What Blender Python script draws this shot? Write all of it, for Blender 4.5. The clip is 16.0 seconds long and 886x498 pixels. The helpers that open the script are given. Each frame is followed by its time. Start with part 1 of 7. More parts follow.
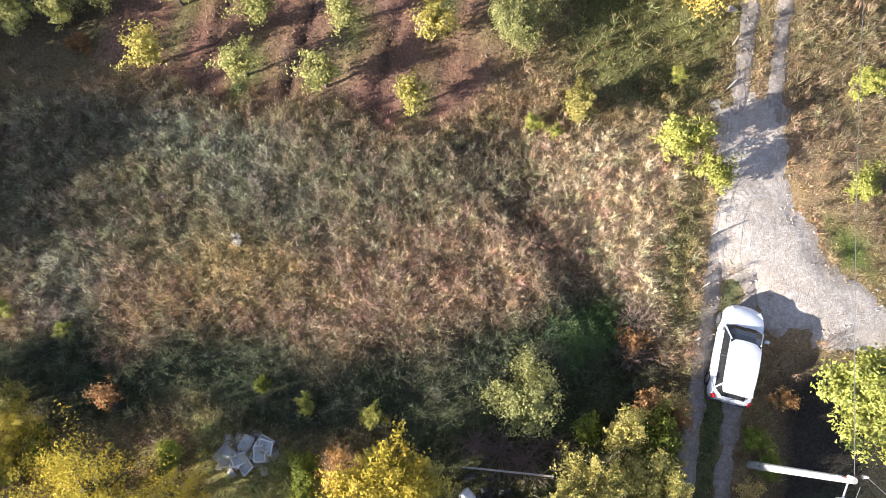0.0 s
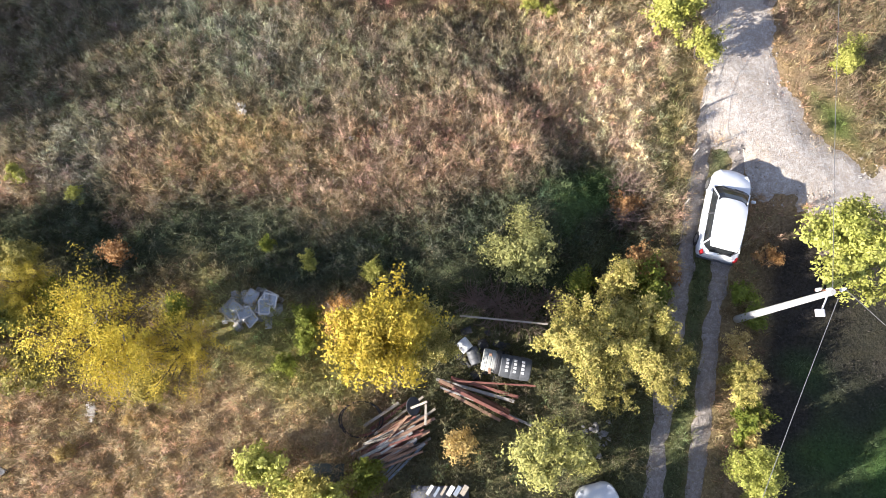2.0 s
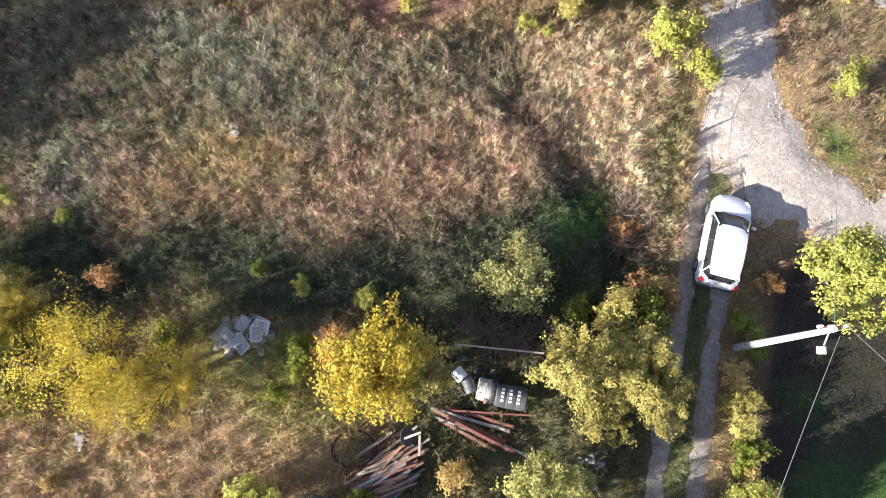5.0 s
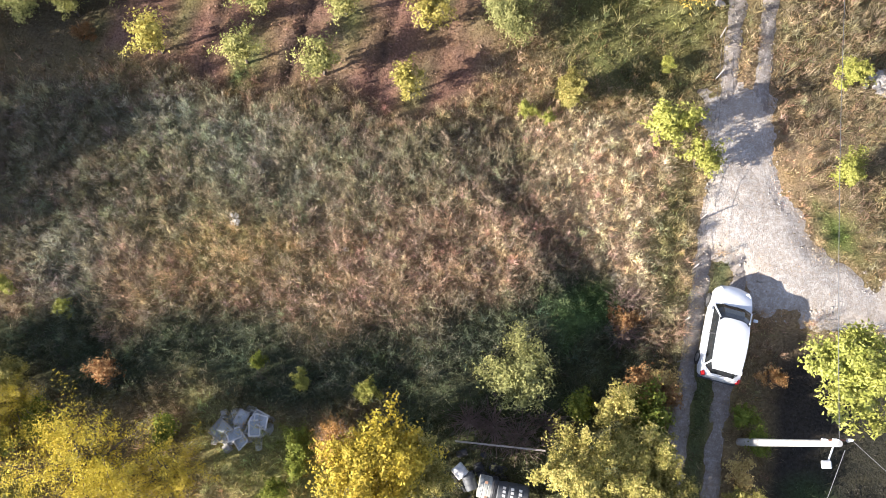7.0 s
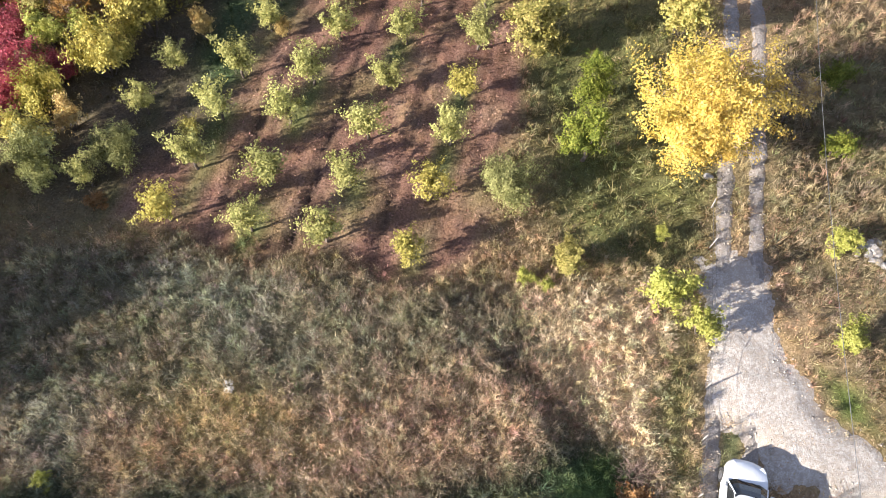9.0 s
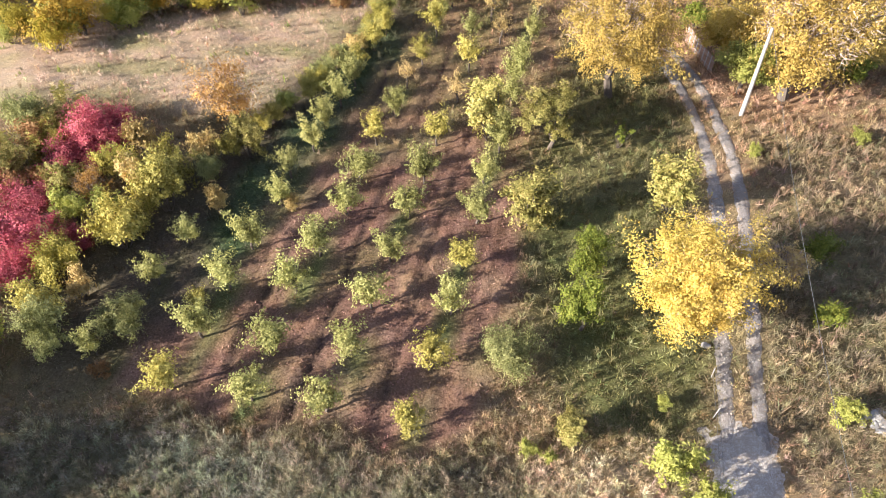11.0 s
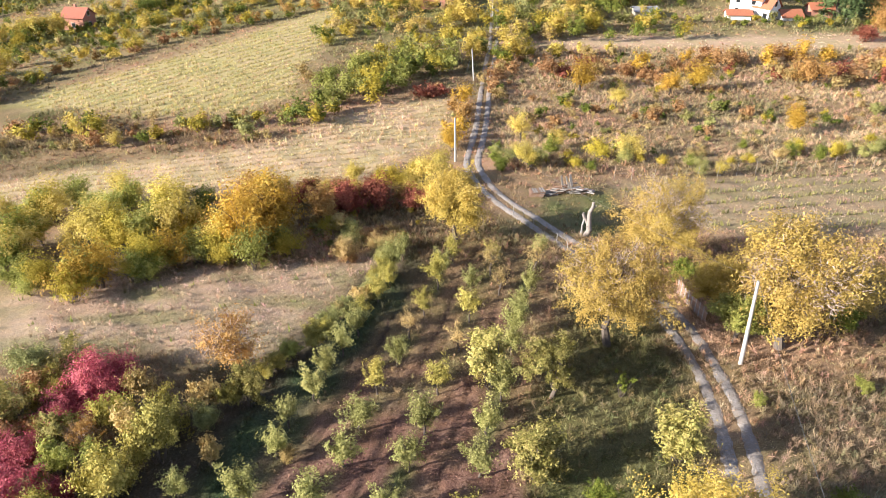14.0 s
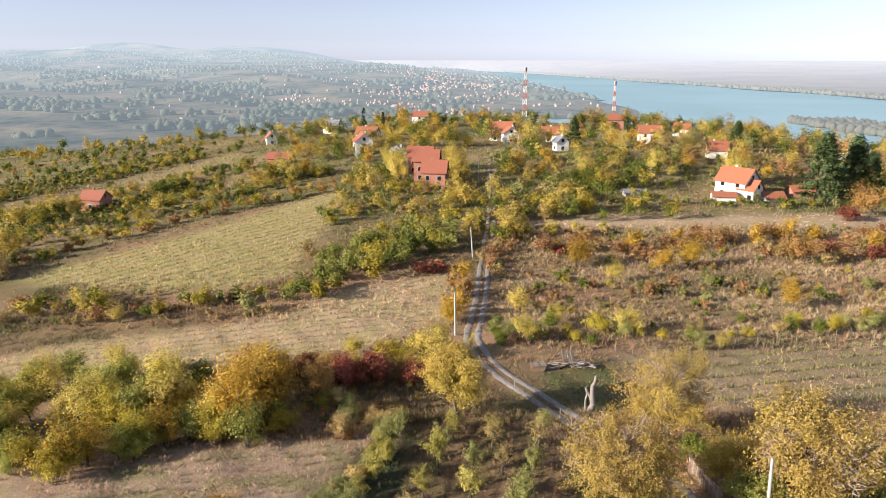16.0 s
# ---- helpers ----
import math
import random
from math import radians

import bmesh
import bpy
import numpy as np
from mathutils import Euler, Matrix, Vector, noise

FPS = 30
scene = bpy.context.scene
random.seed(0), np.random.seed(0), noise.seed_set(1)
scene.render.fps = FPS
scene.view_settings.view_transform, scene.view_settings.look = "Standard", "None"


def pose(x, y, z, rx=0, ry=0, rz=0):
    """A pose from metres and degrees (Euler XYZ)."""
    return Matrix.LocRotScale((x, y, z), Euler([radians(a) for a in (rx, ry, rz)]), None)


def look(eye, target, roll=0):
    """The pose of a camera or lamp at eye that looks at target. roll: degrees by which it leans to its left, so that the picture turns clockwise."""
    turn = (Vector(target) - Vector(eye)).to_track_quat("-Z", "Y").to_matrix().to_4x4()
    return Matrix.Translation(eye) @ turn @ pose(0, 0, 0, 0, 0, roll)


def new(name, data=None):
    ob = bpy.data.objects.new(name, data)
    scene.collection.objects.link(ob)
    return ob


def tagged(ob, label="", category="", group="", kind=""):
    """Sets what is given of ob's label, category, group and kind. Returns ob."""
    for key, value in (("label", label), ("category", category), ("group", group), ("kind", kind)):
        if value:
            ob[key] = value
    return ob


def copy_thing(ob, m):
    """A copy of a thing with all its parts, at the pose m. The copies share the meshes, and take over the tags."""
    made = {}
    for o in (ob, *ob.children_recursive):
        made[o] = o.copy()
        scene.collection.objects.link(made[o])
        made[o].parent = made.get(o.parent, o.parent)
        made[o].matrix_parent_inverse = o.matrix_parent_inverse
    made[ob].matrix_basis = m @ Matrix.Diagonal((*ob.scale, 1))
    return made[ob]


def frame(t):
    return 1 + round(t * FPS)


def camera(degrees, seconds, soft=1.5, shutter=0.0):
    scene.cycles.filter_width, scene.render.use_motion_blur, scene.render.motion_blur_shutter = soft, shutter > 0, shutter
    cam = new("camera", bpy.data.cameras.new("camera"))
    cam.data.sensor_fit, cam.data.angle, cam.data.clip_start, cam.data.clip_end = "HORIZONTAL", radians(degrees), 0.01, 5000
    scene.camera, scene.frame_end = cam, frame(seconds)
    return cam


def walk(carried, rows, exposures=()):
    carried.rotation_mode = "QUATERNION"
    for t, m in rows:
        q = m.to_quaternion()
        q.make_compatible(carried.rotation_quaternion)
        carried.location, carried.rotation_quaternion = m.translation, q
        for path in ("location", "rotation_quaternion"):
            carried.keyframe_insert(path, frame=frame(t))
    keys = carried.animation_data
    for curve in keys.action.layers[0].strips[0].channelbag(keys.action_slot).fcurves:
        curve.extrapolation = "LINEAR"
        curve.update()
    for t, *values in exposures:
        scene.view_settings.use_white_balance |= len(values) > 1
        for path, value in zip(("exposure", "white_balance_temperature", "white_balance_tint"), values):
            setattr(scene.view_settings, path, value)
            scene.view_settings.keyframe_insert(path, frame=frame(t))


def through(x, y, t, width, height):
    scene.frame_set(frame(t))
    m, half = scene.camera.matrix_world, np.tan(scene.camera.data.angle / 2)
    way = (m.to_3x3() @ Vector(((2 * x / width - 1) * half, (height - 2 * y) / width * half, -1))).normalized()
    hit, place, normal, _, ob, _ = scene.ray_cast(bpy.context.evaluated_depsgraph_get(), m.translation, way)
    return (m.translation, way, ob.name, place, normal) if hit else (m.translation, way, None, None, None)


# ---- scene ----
cam = camera(64.3, 16.0, 0.8)
METRES, EYE, TILT, LEAN, TURN = 12.0, 30.4, -77.2, 0.0, 0.0
ROWS = [
    (0.0, 0.0, 0.0, 0.0, 0.0, 0.0, -0.0),
    (0.5, -0.0014, -0.0156, -0.1392, 0.04, 0.02, 0.02),
    (1.0, -0.0024, -0.0364, -0.2818, 0.06, 0.06, 0.0),
    (1.5, -0.0008, -0.0652, -0.4195, 0.03, 0.03, 0.01),
    (2.0, 0.0047, -0.0894, -0.4836, -0.04, 0.01, -0.0),
    (2.5, 0.0107, -0.0924, -0.4877, -0.06, -0.05, -0.06),
    (3.0, 0.0155, -0.0901, -0.4738, -0.07, -0.07, -0.11),
    (5.5, 0.0199, -0.033, -0.3272, -0.07, -0.18, -0.24),
    (6.0, 0.0188, -0.0346, -0.2466, -0.07, -0.18, -0.25),
    (6.5, 0.0164, -0.0403, -0.1868, -0.07, 0.01, -0.26),
    (7.0, 0.0158, -0.0452, -0.1572, -0.11, 1.96, -0.3),
    (7.5, 0.0158, -0.0407, -0.1425, -0.13, 5.08, -0.36),
    (8.0, 0.0176, -0.0333, -0.1334, -0.1, 8.3, -0.43),
    (8.5, 0.0206, -0.0276, -0.128, -0.06, 11.53, -0.48),
    (9.0, 0.0232, -0.0321, -0.1243, -0.04, 14.75, -0.49),
    (9.5, 0.0244, -0.0482, -0.1213, -0.04, 18.03, -0.51),
    (12.0, 0.0178, -0.1034, -0.1111, 0.01, 34.34, -0.53),
    (12.5, 0.0205, -0.1052, -0.1135, 0.05, 37.58, -0.56),
    (13.0, 0.0237, -0.1067, -0.1156, 0.08, 40.72, -0.59),
    (13.5, 0.0244, -0.1055, -0.1141, 0.09, 44.19, -0.6),
    (14.0, 0.0237, -0.1026, -0.113, 0.08, 47.74, -0.59),
    (14.5, 0.0247, -0.096, -0.1172, 0.09, 51.27, -0.58),
    (15.0, 0.025, -0.0916, -0.1177, 0.11, 54.84, -0.57),
    (15.5, 0.0249, -0.0874, -0.1176, 0.1, 58.4, -0.57),
    (16.0, 0.0232, -0.0805, -0.1205, 0.11, 61.96, -0.56),
]
walk(cam, [(t, pose(0, 0, EYE, TILT, LEAN, TURN) @ pose(METRES * x, METRES * y, METRES * z, 90 + pitch, roll, yaw)) for t, x, y, z, yaw, pitch, roll in ROWS],
     [(0.0, 1.87, 6320, 10), (9.5, 1.90, 6380, 10), (12.5, 1.78, 6320, 10), (14.0, 1.63, 6320, 10), (15.0, 1.40, 6380, 10), (16.0, 1.04, 6620, 10)])

# ---- world, sun ----
SUN_FROM, SUN_UP = 22.0, 20.0        # shadows run 22 degrees north of east from a low sun
world = bpy.data.worlds.new("sky")
scene.world = world
world.use_nodes = True
wn = world.node_tree.nodes
sky = wn.new("ShaderNodeTexSky")
sky.sky_type, sky.sun_disc = "NISHITA", False
sky.sun_elevation, sky.sun_rotation = radians(SUN_UP), radians(270 - SUN_FROM)
sky.air_density, sky.dust_density, sky.ozone_density = 1.0, 0.2, 1.2
wn["Background"].inputs["Strength"].default_value = 0.062
pale = wn.new("ShaderNodeHueSaturation")        # a milky autumn sky
pale.inputs["Saturation"].default_value = 0.32
cool = wn.new("ShaderNodeMix")
cool.data_type, cool.blend_type = "RGBA", "MULTIPLY"
cool.inputs[0].default_value, cool.inputs[7].default_value = 1.0, (0.90, 1.0, 1.33, 1)
world.node_tree.links.new(sky.outputs[0], pale.inputs["Color"])
world.node_tree.links.new(pale.outputs[0], cool.inputs[6])
world.node_tree.links.new(cool.outputs[2], wn["Background"].inputs["Color"])
sun = new("sun", bpy.data.lights.new("sun", "SUN"))
sun.data.energy, sun.data.angle, sun.data.color = 5.0, radians(0.6), (1.0, 0.91, 0.81)
sun_dir = Vector((-math.cos(radians(SUN_FROM)), -math.sin(radians(SUN_FROM)), math.tan(radians(SUN_UP))))
sun.matrix_world = look(sun_dir * 300, (0, 0, 0))


# ---- materials ----
class Nodes:
    """Short hand for one node material."""

    def __init__(self, name, rough=0.8, metal=0.0):
        self.mat = bpy.data.materials.new(name)
        self.mat.use_nodes = True
        self.t = self.mat.node_tree
        self.bsdf = self.t.nodes["Principled BSDF"]
        self.out = self.t.nodes["Material Output"]
        self.bsdf.inputs["Roughness"].default_value = rough
        self.bsdf.inputs["Metallic"].default_value = metal

    def node(self, kind, **values):
        n = self.t.nodes.new("ShaderNode" + kind)
        for k, v in values.items():
            n.inputs[k].default_value = v
        return n

    def link(self, a, b):
        self.t.links.new(a, b)

    def coords(self, local=False):
        if local:
            return self.node("TexCoord").outputs["Object"]
        return self.node("NewGeometry").outputs["Position"]

    def noise(self, scale, detail=4.0, rough=0.6, where=None):
        n = self.node("TexNoise", Scale=scale, Detail=detail, Roughness=rough)
        self.link(where or self.coords(), n.inputs["Vector"])
        return n.outputs["Fac"]

    def ramp(self, fac, stops):
        r = self.node("ValToRGB")
        e = r.color_ramp.elements
        e[0].position, e[1].position = stops[0][0], stops[-1][0]
        e[0].color, e[1].color = (*stops[0][1], 1), (*stops[-1][1], 1)
        for p, c in stops[1:-1]:
            e.new(p).color = (*c, 1)
        self.link(fac, r.inputs["Fac"])
        return r.outputs["Color"]

    def mix(self, fac, a, b, how="MIX"):
        m = self.t.nodes.new("ShaderNodeMix")
        m.data_type, m.blend_type = "RGBA", how
        for v, s in ((fac, m.inputs[0]), (a, m.inputs[6]), (b, m.inputs[7])):
            if isinstance(v, (int, float)):
                s.default_value = v
            elif isinstance(v, tuple):
                s.default_value = (*v, 1)
            else:
                self.link(v, s)
        return m.outputs[2]

    def bump(self, height, strength=0.5, distance=0.02):
        b = self.node("Bump", Strength=strength, Distance=distance)
        self.link(height, b.inputs["Height"])
        self.link(b.outputs["Normal"], self.bsdf.inputs["Normal"])

    def colour(self, c):
        self.link(c, self.bsdf.inputs["Base Color"])
        return self.mat


def grainy(name, a, b, scale=8.0, rough=0.8, metal=0.0, relief=0.3, depth=0.01, spread=0.5, local=True):
    """Two colours mixed by noise at two scales, with fine relief."""
    n = Nodes(name, rough, metal)
    p = n.coords(local)
    f = n.noise(scale, 5, 0.65, p)
    g = n.noise(scale * 7, 3, 0.6, p)
    c = n.ramp(f, [(0.5 - spread / 2, a), (0.5 + spread / 2, b)])
    c = n.mix(0.25, c, n.ramp(g, [(0.3, tuple(v * 0.55 for v in a)), (0.7, tuple(min(1, v * 1.3) for v in b))]))
    if relief:
        n.bump(g, relief, depth)
    return n.colour(c)


def leafy(name, tones, through=0.24, rough=0.55):
    """Leaves: each leaf takes one tone out of a short scale, each plant a little more or less light in it."""
    n = Nodes(name, rough)
    geo = n.node("NewGeometry")
    tones = [tuple(v * k for v in t) for t, k in zip(tones, (0.70, 0.90, 1.06, 0.84))]
    stops = [(i / (len(tones) - 1), t) for i, t in enumerate(tones)]
    c = n.ramp(n.mix(0.45, geo.outputs["Random Per Island"], n.noise(1.7, 3, 0.6, geo.outputs["Position"])), stops)
    patch = n.noise(1.1, 2, 0.5, geo.outputs["Position"])
    c = n.mix(n.ramp(patch, [(0.40, (0, 0, 0)), (0.70, (0.5, 0.5, 0.5))]), c, n.mix(0.5, c, tones[0]))
    own = n.node("ObjectInfo")
    hsv = n.node("HueSaturation", Saturation=1.04)
    vary = n.node("MapRange")
    vary.inputs["To Min"].default_value, vary.inputs["To Max"].default_value = 0.78, 1.2
    n.link(own.outputs["Random"], vary.inputs["Value"])
    n.link(vary.outputs["Result"], hsv.inputs["Value"])
    hue = n.node("MapRange")
    hue.inputs["To Min"].default_value, hue.inputs["To Max"].default_value = 0.485, 0.512
    n.link(n.noise(0.13, 1, 0.5, geo.outputs["Position"]), hue.inputs["Value"])
    n.link(hue.outputs["Result"], hsv.inputs["Hue"])
    n.link(c, hsv.inputs["Color"])
    n.colour(hsv.outputs["Color"])
    n.bsdf.inputs["Specular IOR Level"].default_value = 0.1
    tr = n.node("BsdfTranslucent")
    n.link(hsv.outputs["Color"], tr.inputs["Color"])
    m = n.node("MixShader", Fac=through)
    n.link(n.bsdf.outputs[0], m.inputs[1])
    n.link(tr.outputs[0], m.inputs[2])
    n.link(m.outputs[0], n.out.inputs["Surface"])
    return n.mat


LEAF = {
    "yellow": leafy("yellow_leaves", [(0.419, 0.327, 0.0658), (0.546, 0.433, 0.095), (0.637, 0.522, 0.168), (0.51, 0.371, 0.102)]),
    "gold": leafy("golden_leaves", [(0.299, 0.238, 0.0507), (0.43, 0.326, 0.0724), (0.542, 0.415, 0.116), (0.448, 0.3, 0.0942)]),
    "lime": leafy("yellow_green_leaves", [(0.152, 0.175, 0.0425), (0.274, 0.289, 0.0682), (0.38, 0.372, 0.111), (0.426, 0.388, 0.145)]),
    "citron": leafy("greenish_yellow_leaves", [(0.281, 0.238, 0.0383), (0.403, 0.331, 0.0512), (0.507, 0.408, 0.0831), (0.488, 0.357, 0.0768)]),
    "olive": leafy("silvery_green_leaves", [(0.177, 0.181, 0.0576), (0.28, 0.28, 0.0941), (0.384, 0.363, 0.138), (0.458, 0.416, 0.181)]),
    "sage": leafy("grey_green_leaves", [(0.144, 0.16, 0.0603), (0.235, 0.244, 0.0948), (0.344, 0.338, 0.138), (0.415, 0.395, 0.18)]),
    "straw": leafy("straw_green_leaves", [(0.226, 0.203, 0.0532), (0.351, 0.312, 0.0836), (0.468, 0.406, 0.122), (0.451, 0.338, 0.106)]),
    "walnut": leafy("golden_tan_leaves", [(0.285, 0.204, 0.0496), (0.4, 0.287, 0.0744), (0.476, 0.353, 0.116), (0.409, 0.26, 0.116)]),
    "green": leafy("green_leaves", [(0.0825, 0.114, 0.0233), (0.147, 0.18, 0.035), (0.22, 0.237, 0.0505), (0.303, 0.294, 0.0699)]),
    "orange": leafy("orange_leaves", [(0.331, 0.169, 0.0562), (0.41, 0.23, 0.0773), (0.442, 0.292, 0.112), (0.316, 0.154, 0.0562)]),
    "crimson": leafy("crimson_leaves", [(0.283, 0.068, 0.0776), (0.421, 0.0879, 0.121), (0.509, 0.16, 0.172), (0.45, 0.224, 0.121)]),
    "amber": leafy("amber_leaves", [(0.326, 0.195, 0.0334), (0.44, 0.273, 0.0469), (0.521, 0.352, 0.0803), (0.391, 0.219, 0.0469)]),
    "wine": leafy("dark_red_leaves", [(0.171, 0.0582, 0.0422), (0.266, 0.0831, 0.0614), (0.351, 0.133, 0.0844), (0.323, 0.166, 0.0767)]),
    "rust": leafy("rusty_brown_leaves", [(0.192, 0.0845, 0.0383), (0.315, 0.16, 0.069), (0.393, 0.253, 0.123), (0.245, 0.169, 0.069)]),
    "tan": leafy("withered_tan_leaves", [(0.285, 0.198, 0.0799), (0.456, 0.325, 0.144), (0.532, 0.415, 0.176), (0.342, 0.289, 0.0959)]),
    "moss": leafy("olive_gold_leaves", [(0.15, 0.155, 0.045), (0.28, 0.26, 0.075), (0.46, 0.39, 0.14), (0.54, 0.42, 0.18)]),
    "seed": leafy("white_seed_heads", [(0.50, 0.47, 0.42), (0.62, 0.59, 0.54), (0.70, 0.67, 0.63), (0.58, 0.52, 0.46)], 0.3),
    "honey": leafy("honey_gold_leaves", [(0.384, 0.266, 0.0497), (0.537, 0.399, 0.0914), (0.614, 0.475, 0.149), (0.479, 0.314, 0.0828)]),
    "conifer": leafy("conifer_needles", [(0.0431, 0.0678, 0.0291), (0.0733, 0.108, 0.0415), (0.113, 0.149, 0.0582), (0.155, 0.181, 0.0748)], 0.1),
}
BARK = grainy("bark", (0.06, 0.045, 0.035), (0.15, 0.12, 0.095), 9, 0.9, relief=0.8, depth=0.02)
BRUSH = grainy("dry_brushwood", (0.13, 0.085, 0.07), (0.27, 0.19, 0.16), 7, 0.9, relief=0)
DEAD_WOOD = grainy("grey_dead_wood", (0.15, 0.13, 0.11), (0.32, 0.28, 0.25), 12, 0.9, relief=0.6)
PALE_WOOD = grainy("bleached_wood", (0.20, 0.17, 0.14), (0.38, 0.34, 0.28), 6, 0.85, relief=0.5)


def make_ground_material():
    n = Nodes("ground", 0.95)
    geo = n.coords()
    tint = n.node("Attribute")
    tint.attribute_name = "tint"
    c = tint.outputs["Color"]
    fine = n.noise(9.0, 6, 0.7, geo)
    mid = n.noise(1.3, 5, 0.65, geo)
    wide = n.noise(0.16, 4, 0.6, geo)
    c = n.mix(n.ramp(fine, [(0.35, (0.9, 0.9, 0.9)), (0.62, (0, 0, 0))]), c, n.mix(1.0, c, (0.42, 0.40, 0.36), "MULTIPLY"))
    c = n.mix(n.ramp(mid, [(0.42, (0, 0, 0)), (0.66, (0.55, 0.55, 0.55))]), c, n.mix(1.0, c, (1.35, 1.25, 1.05), "MULTIPLY"))
    c = n.mix(n.ramp(wide, [(0.42, (0, 0, 0)), (0.62, (0.5, 0.5, 0.5))]), c, n.mix(1.0, c, (0.72, 0.92, 0.62), "MULTIPLY"))
    n.bsdf.inputs["Specular IOR Level"].default_value = 0.1
    n.bump(n.mix(0.5, fine, mid), 0.9, 0.12)
    return n.colour(c)


def make_blade_material(name, through=0.3):
    n = Nodes(name, 0.7)
    tint = n.node("Attribute")
    tint.attribute_name = "tint"
    geo = n.node("NewGeometry")
    k = n.ramp(geo.outputs["Random Per Island"], [(0.0, (0.78, 0.79, 0.77)), (1.0, (1.2, 1.18, 1.12))])
    c = n.mix(1.0, tint.outputs["Color"], k, "MULTIPLY")
    n.colour(c)
    n.bsdf.inputs["Specular IOR Level"].default_value = 0.2
    tr = n.node("BsdfTranslucent")
    n.link(c, tr.inputs["Color"])
    m = n.node("MixShader", Fac=through)
    n.link(n.bsdf.outputs[0], m.inputs[1])
    n.link(tr.outputs[0], m.inputs[2])
    n.link(m.outputs[0], n.out.inputs["Surface"])
    return n.mat


def make_gravel_material(name, shade):
    n = Nodes(name, 0.92)
    geo = n.coords()
    v = n.node("TexVoronoi", Scale=34.0)
    n.link(geo, v.inputs["Vector"])
    stones = n.ramp(v.outputs["Color"], [(0.1, (0.24, 0.21, 0.18)), (0.5, (0.45, 0.42, 0.38)), (0.9, (0.72, 0.68, 0.63))])
    dust = n.ramp(n.noise(1.6, 5, 0.65, geo), [(0.35, (0.31, 0.275, 0.24)), (0.62, (0.56, 0.515, 0.47))])
    c = n.mix(0.45, stones, dust)
    c = n.mix(n.ramp(n.noise(6.0, 5, 0.7, geo), [(0.42, (0.7, 0.7, 0.7)), (0.58, (0, 0, 0))]), c, (0.30, 0.25, 0.20))
    worn = n.noise(0.5, 3, 0.5, geo)
    c = n.mix(n.ramp(worn, [(0.5, (0, 0, 0)), (0.72, (0.6, 0.6, 0.6))]), c, (0.36, 0.30, 0.235))
    n.bump(n.mix(0.6, v.outputs["Distance"], n.noise(7.0, 5, 0.7, geo)), 0.9, 0.05)
    c = n.mix(1.0, c, shade, "MULTIPLY")
    return n.colour(c)


GROUND = make_ground_material()
BLADE = make_blade_material("dry_grass")
GRAVEL = make_gravel_material("crushed_stone", (1.0, 1.0, 1.0))
# the same gravel, darkened to paint in the shade over the wheel tracks
SHADED_GRAVEL = make_gravel_material("shaded_gravel", (0.68, 0.67, 0.68))


def ground_z(x, y):
    """Height of the land: a ridge that dips beyond the orchard, climbs to the village and drops to the river."""
    x, y = np.asarray(x, float), np.asarray(y, float)
    ky = [-600, -60, 0, 8, 30, 55, 90, 120, 200, 260, 330, 440, 510, 620, 800, 6000]
    kz = [10, 1.5, 0.5, 0.3, -0.3, -2.5, -6.5, -7.6, -8.0, -6.0, -6.0, -7.0, -28, -54, -66, -66]
    w = 4 + 0.05 * np.abs(y)
    z = sum(np.interp(y + k * w, ky, kz) for k in (-1, -0.5, 0, 0.5, 1)) / 5
    left = np.log1p(np.exp(np.clip((-x - 30) / 12, -40, 40))) * 12 + np.clip(-x - 480, 0, None)
    right = np.log1p(np.exp(np.clip((x - 140) / 22, -20, 40))) * 22 + np.clip(x - 1100, 0, None)
    z = z - 0.085 * left - 0.16 * right
    fade = np.clip((np.hypot(x, y) - 20) / 200, 0, 1)
    z = z + (0.10 * np.sin(0.41 * x + 1.1) * np.sin(0.33 * y + 0.4) + 0.05 * np.sin(1.1 * x + 0.7 * y))
    z = z + fade * 1.6 * np.sin(0.021 * x + 0.5) * np.sin(0.027 * y + 1.2)
    # the weedy terrace, which ends in a low bank towards the track
    inward, past = -0.781 * (x - 2.7) - 0.624 * (y - 7.9), 0.624 * (x - 2.7) - 0.781 * (y - 7.9)
    rise = np.clip((inward + 0.45 + 0.25 * np.sin(0.9 * past)) / 1.0, 0, 1)
    ends = np.clip((past + 7.5) / 3.0, 0, 1) * np.clip((7.2 - past) / 1.8, 0, 1)
    z = z + (0.50 + 0.025 * past) * rise * rise * (3 - 2 * rise) * np.exp(-np.clip(inward, 0, 60) / 9.0) * ends
    return np.maximum(z, -66.0)


# ---- small builders ----
def part(name, bm, material, parent=None, label=""):
    """Links a bmesh as one mesh object under its thing."""
    me = bpy.data.meshes.new(name)
    bm.to_mesh(me)
    bm.free()
    me.materials.append(material)
    ob = new(name, me)
    ob.parent = parent
    if label:
        tagged(ob, label)
    return ob


def thing(name, label, category, m, group="", kind=""):
    """An Empty at the base of a thing."""
    ob = new(name)
    ob.empty_display_size = 0.2
    ob.matrix_world = m
    return tagged(ob, label, category, group, kind)


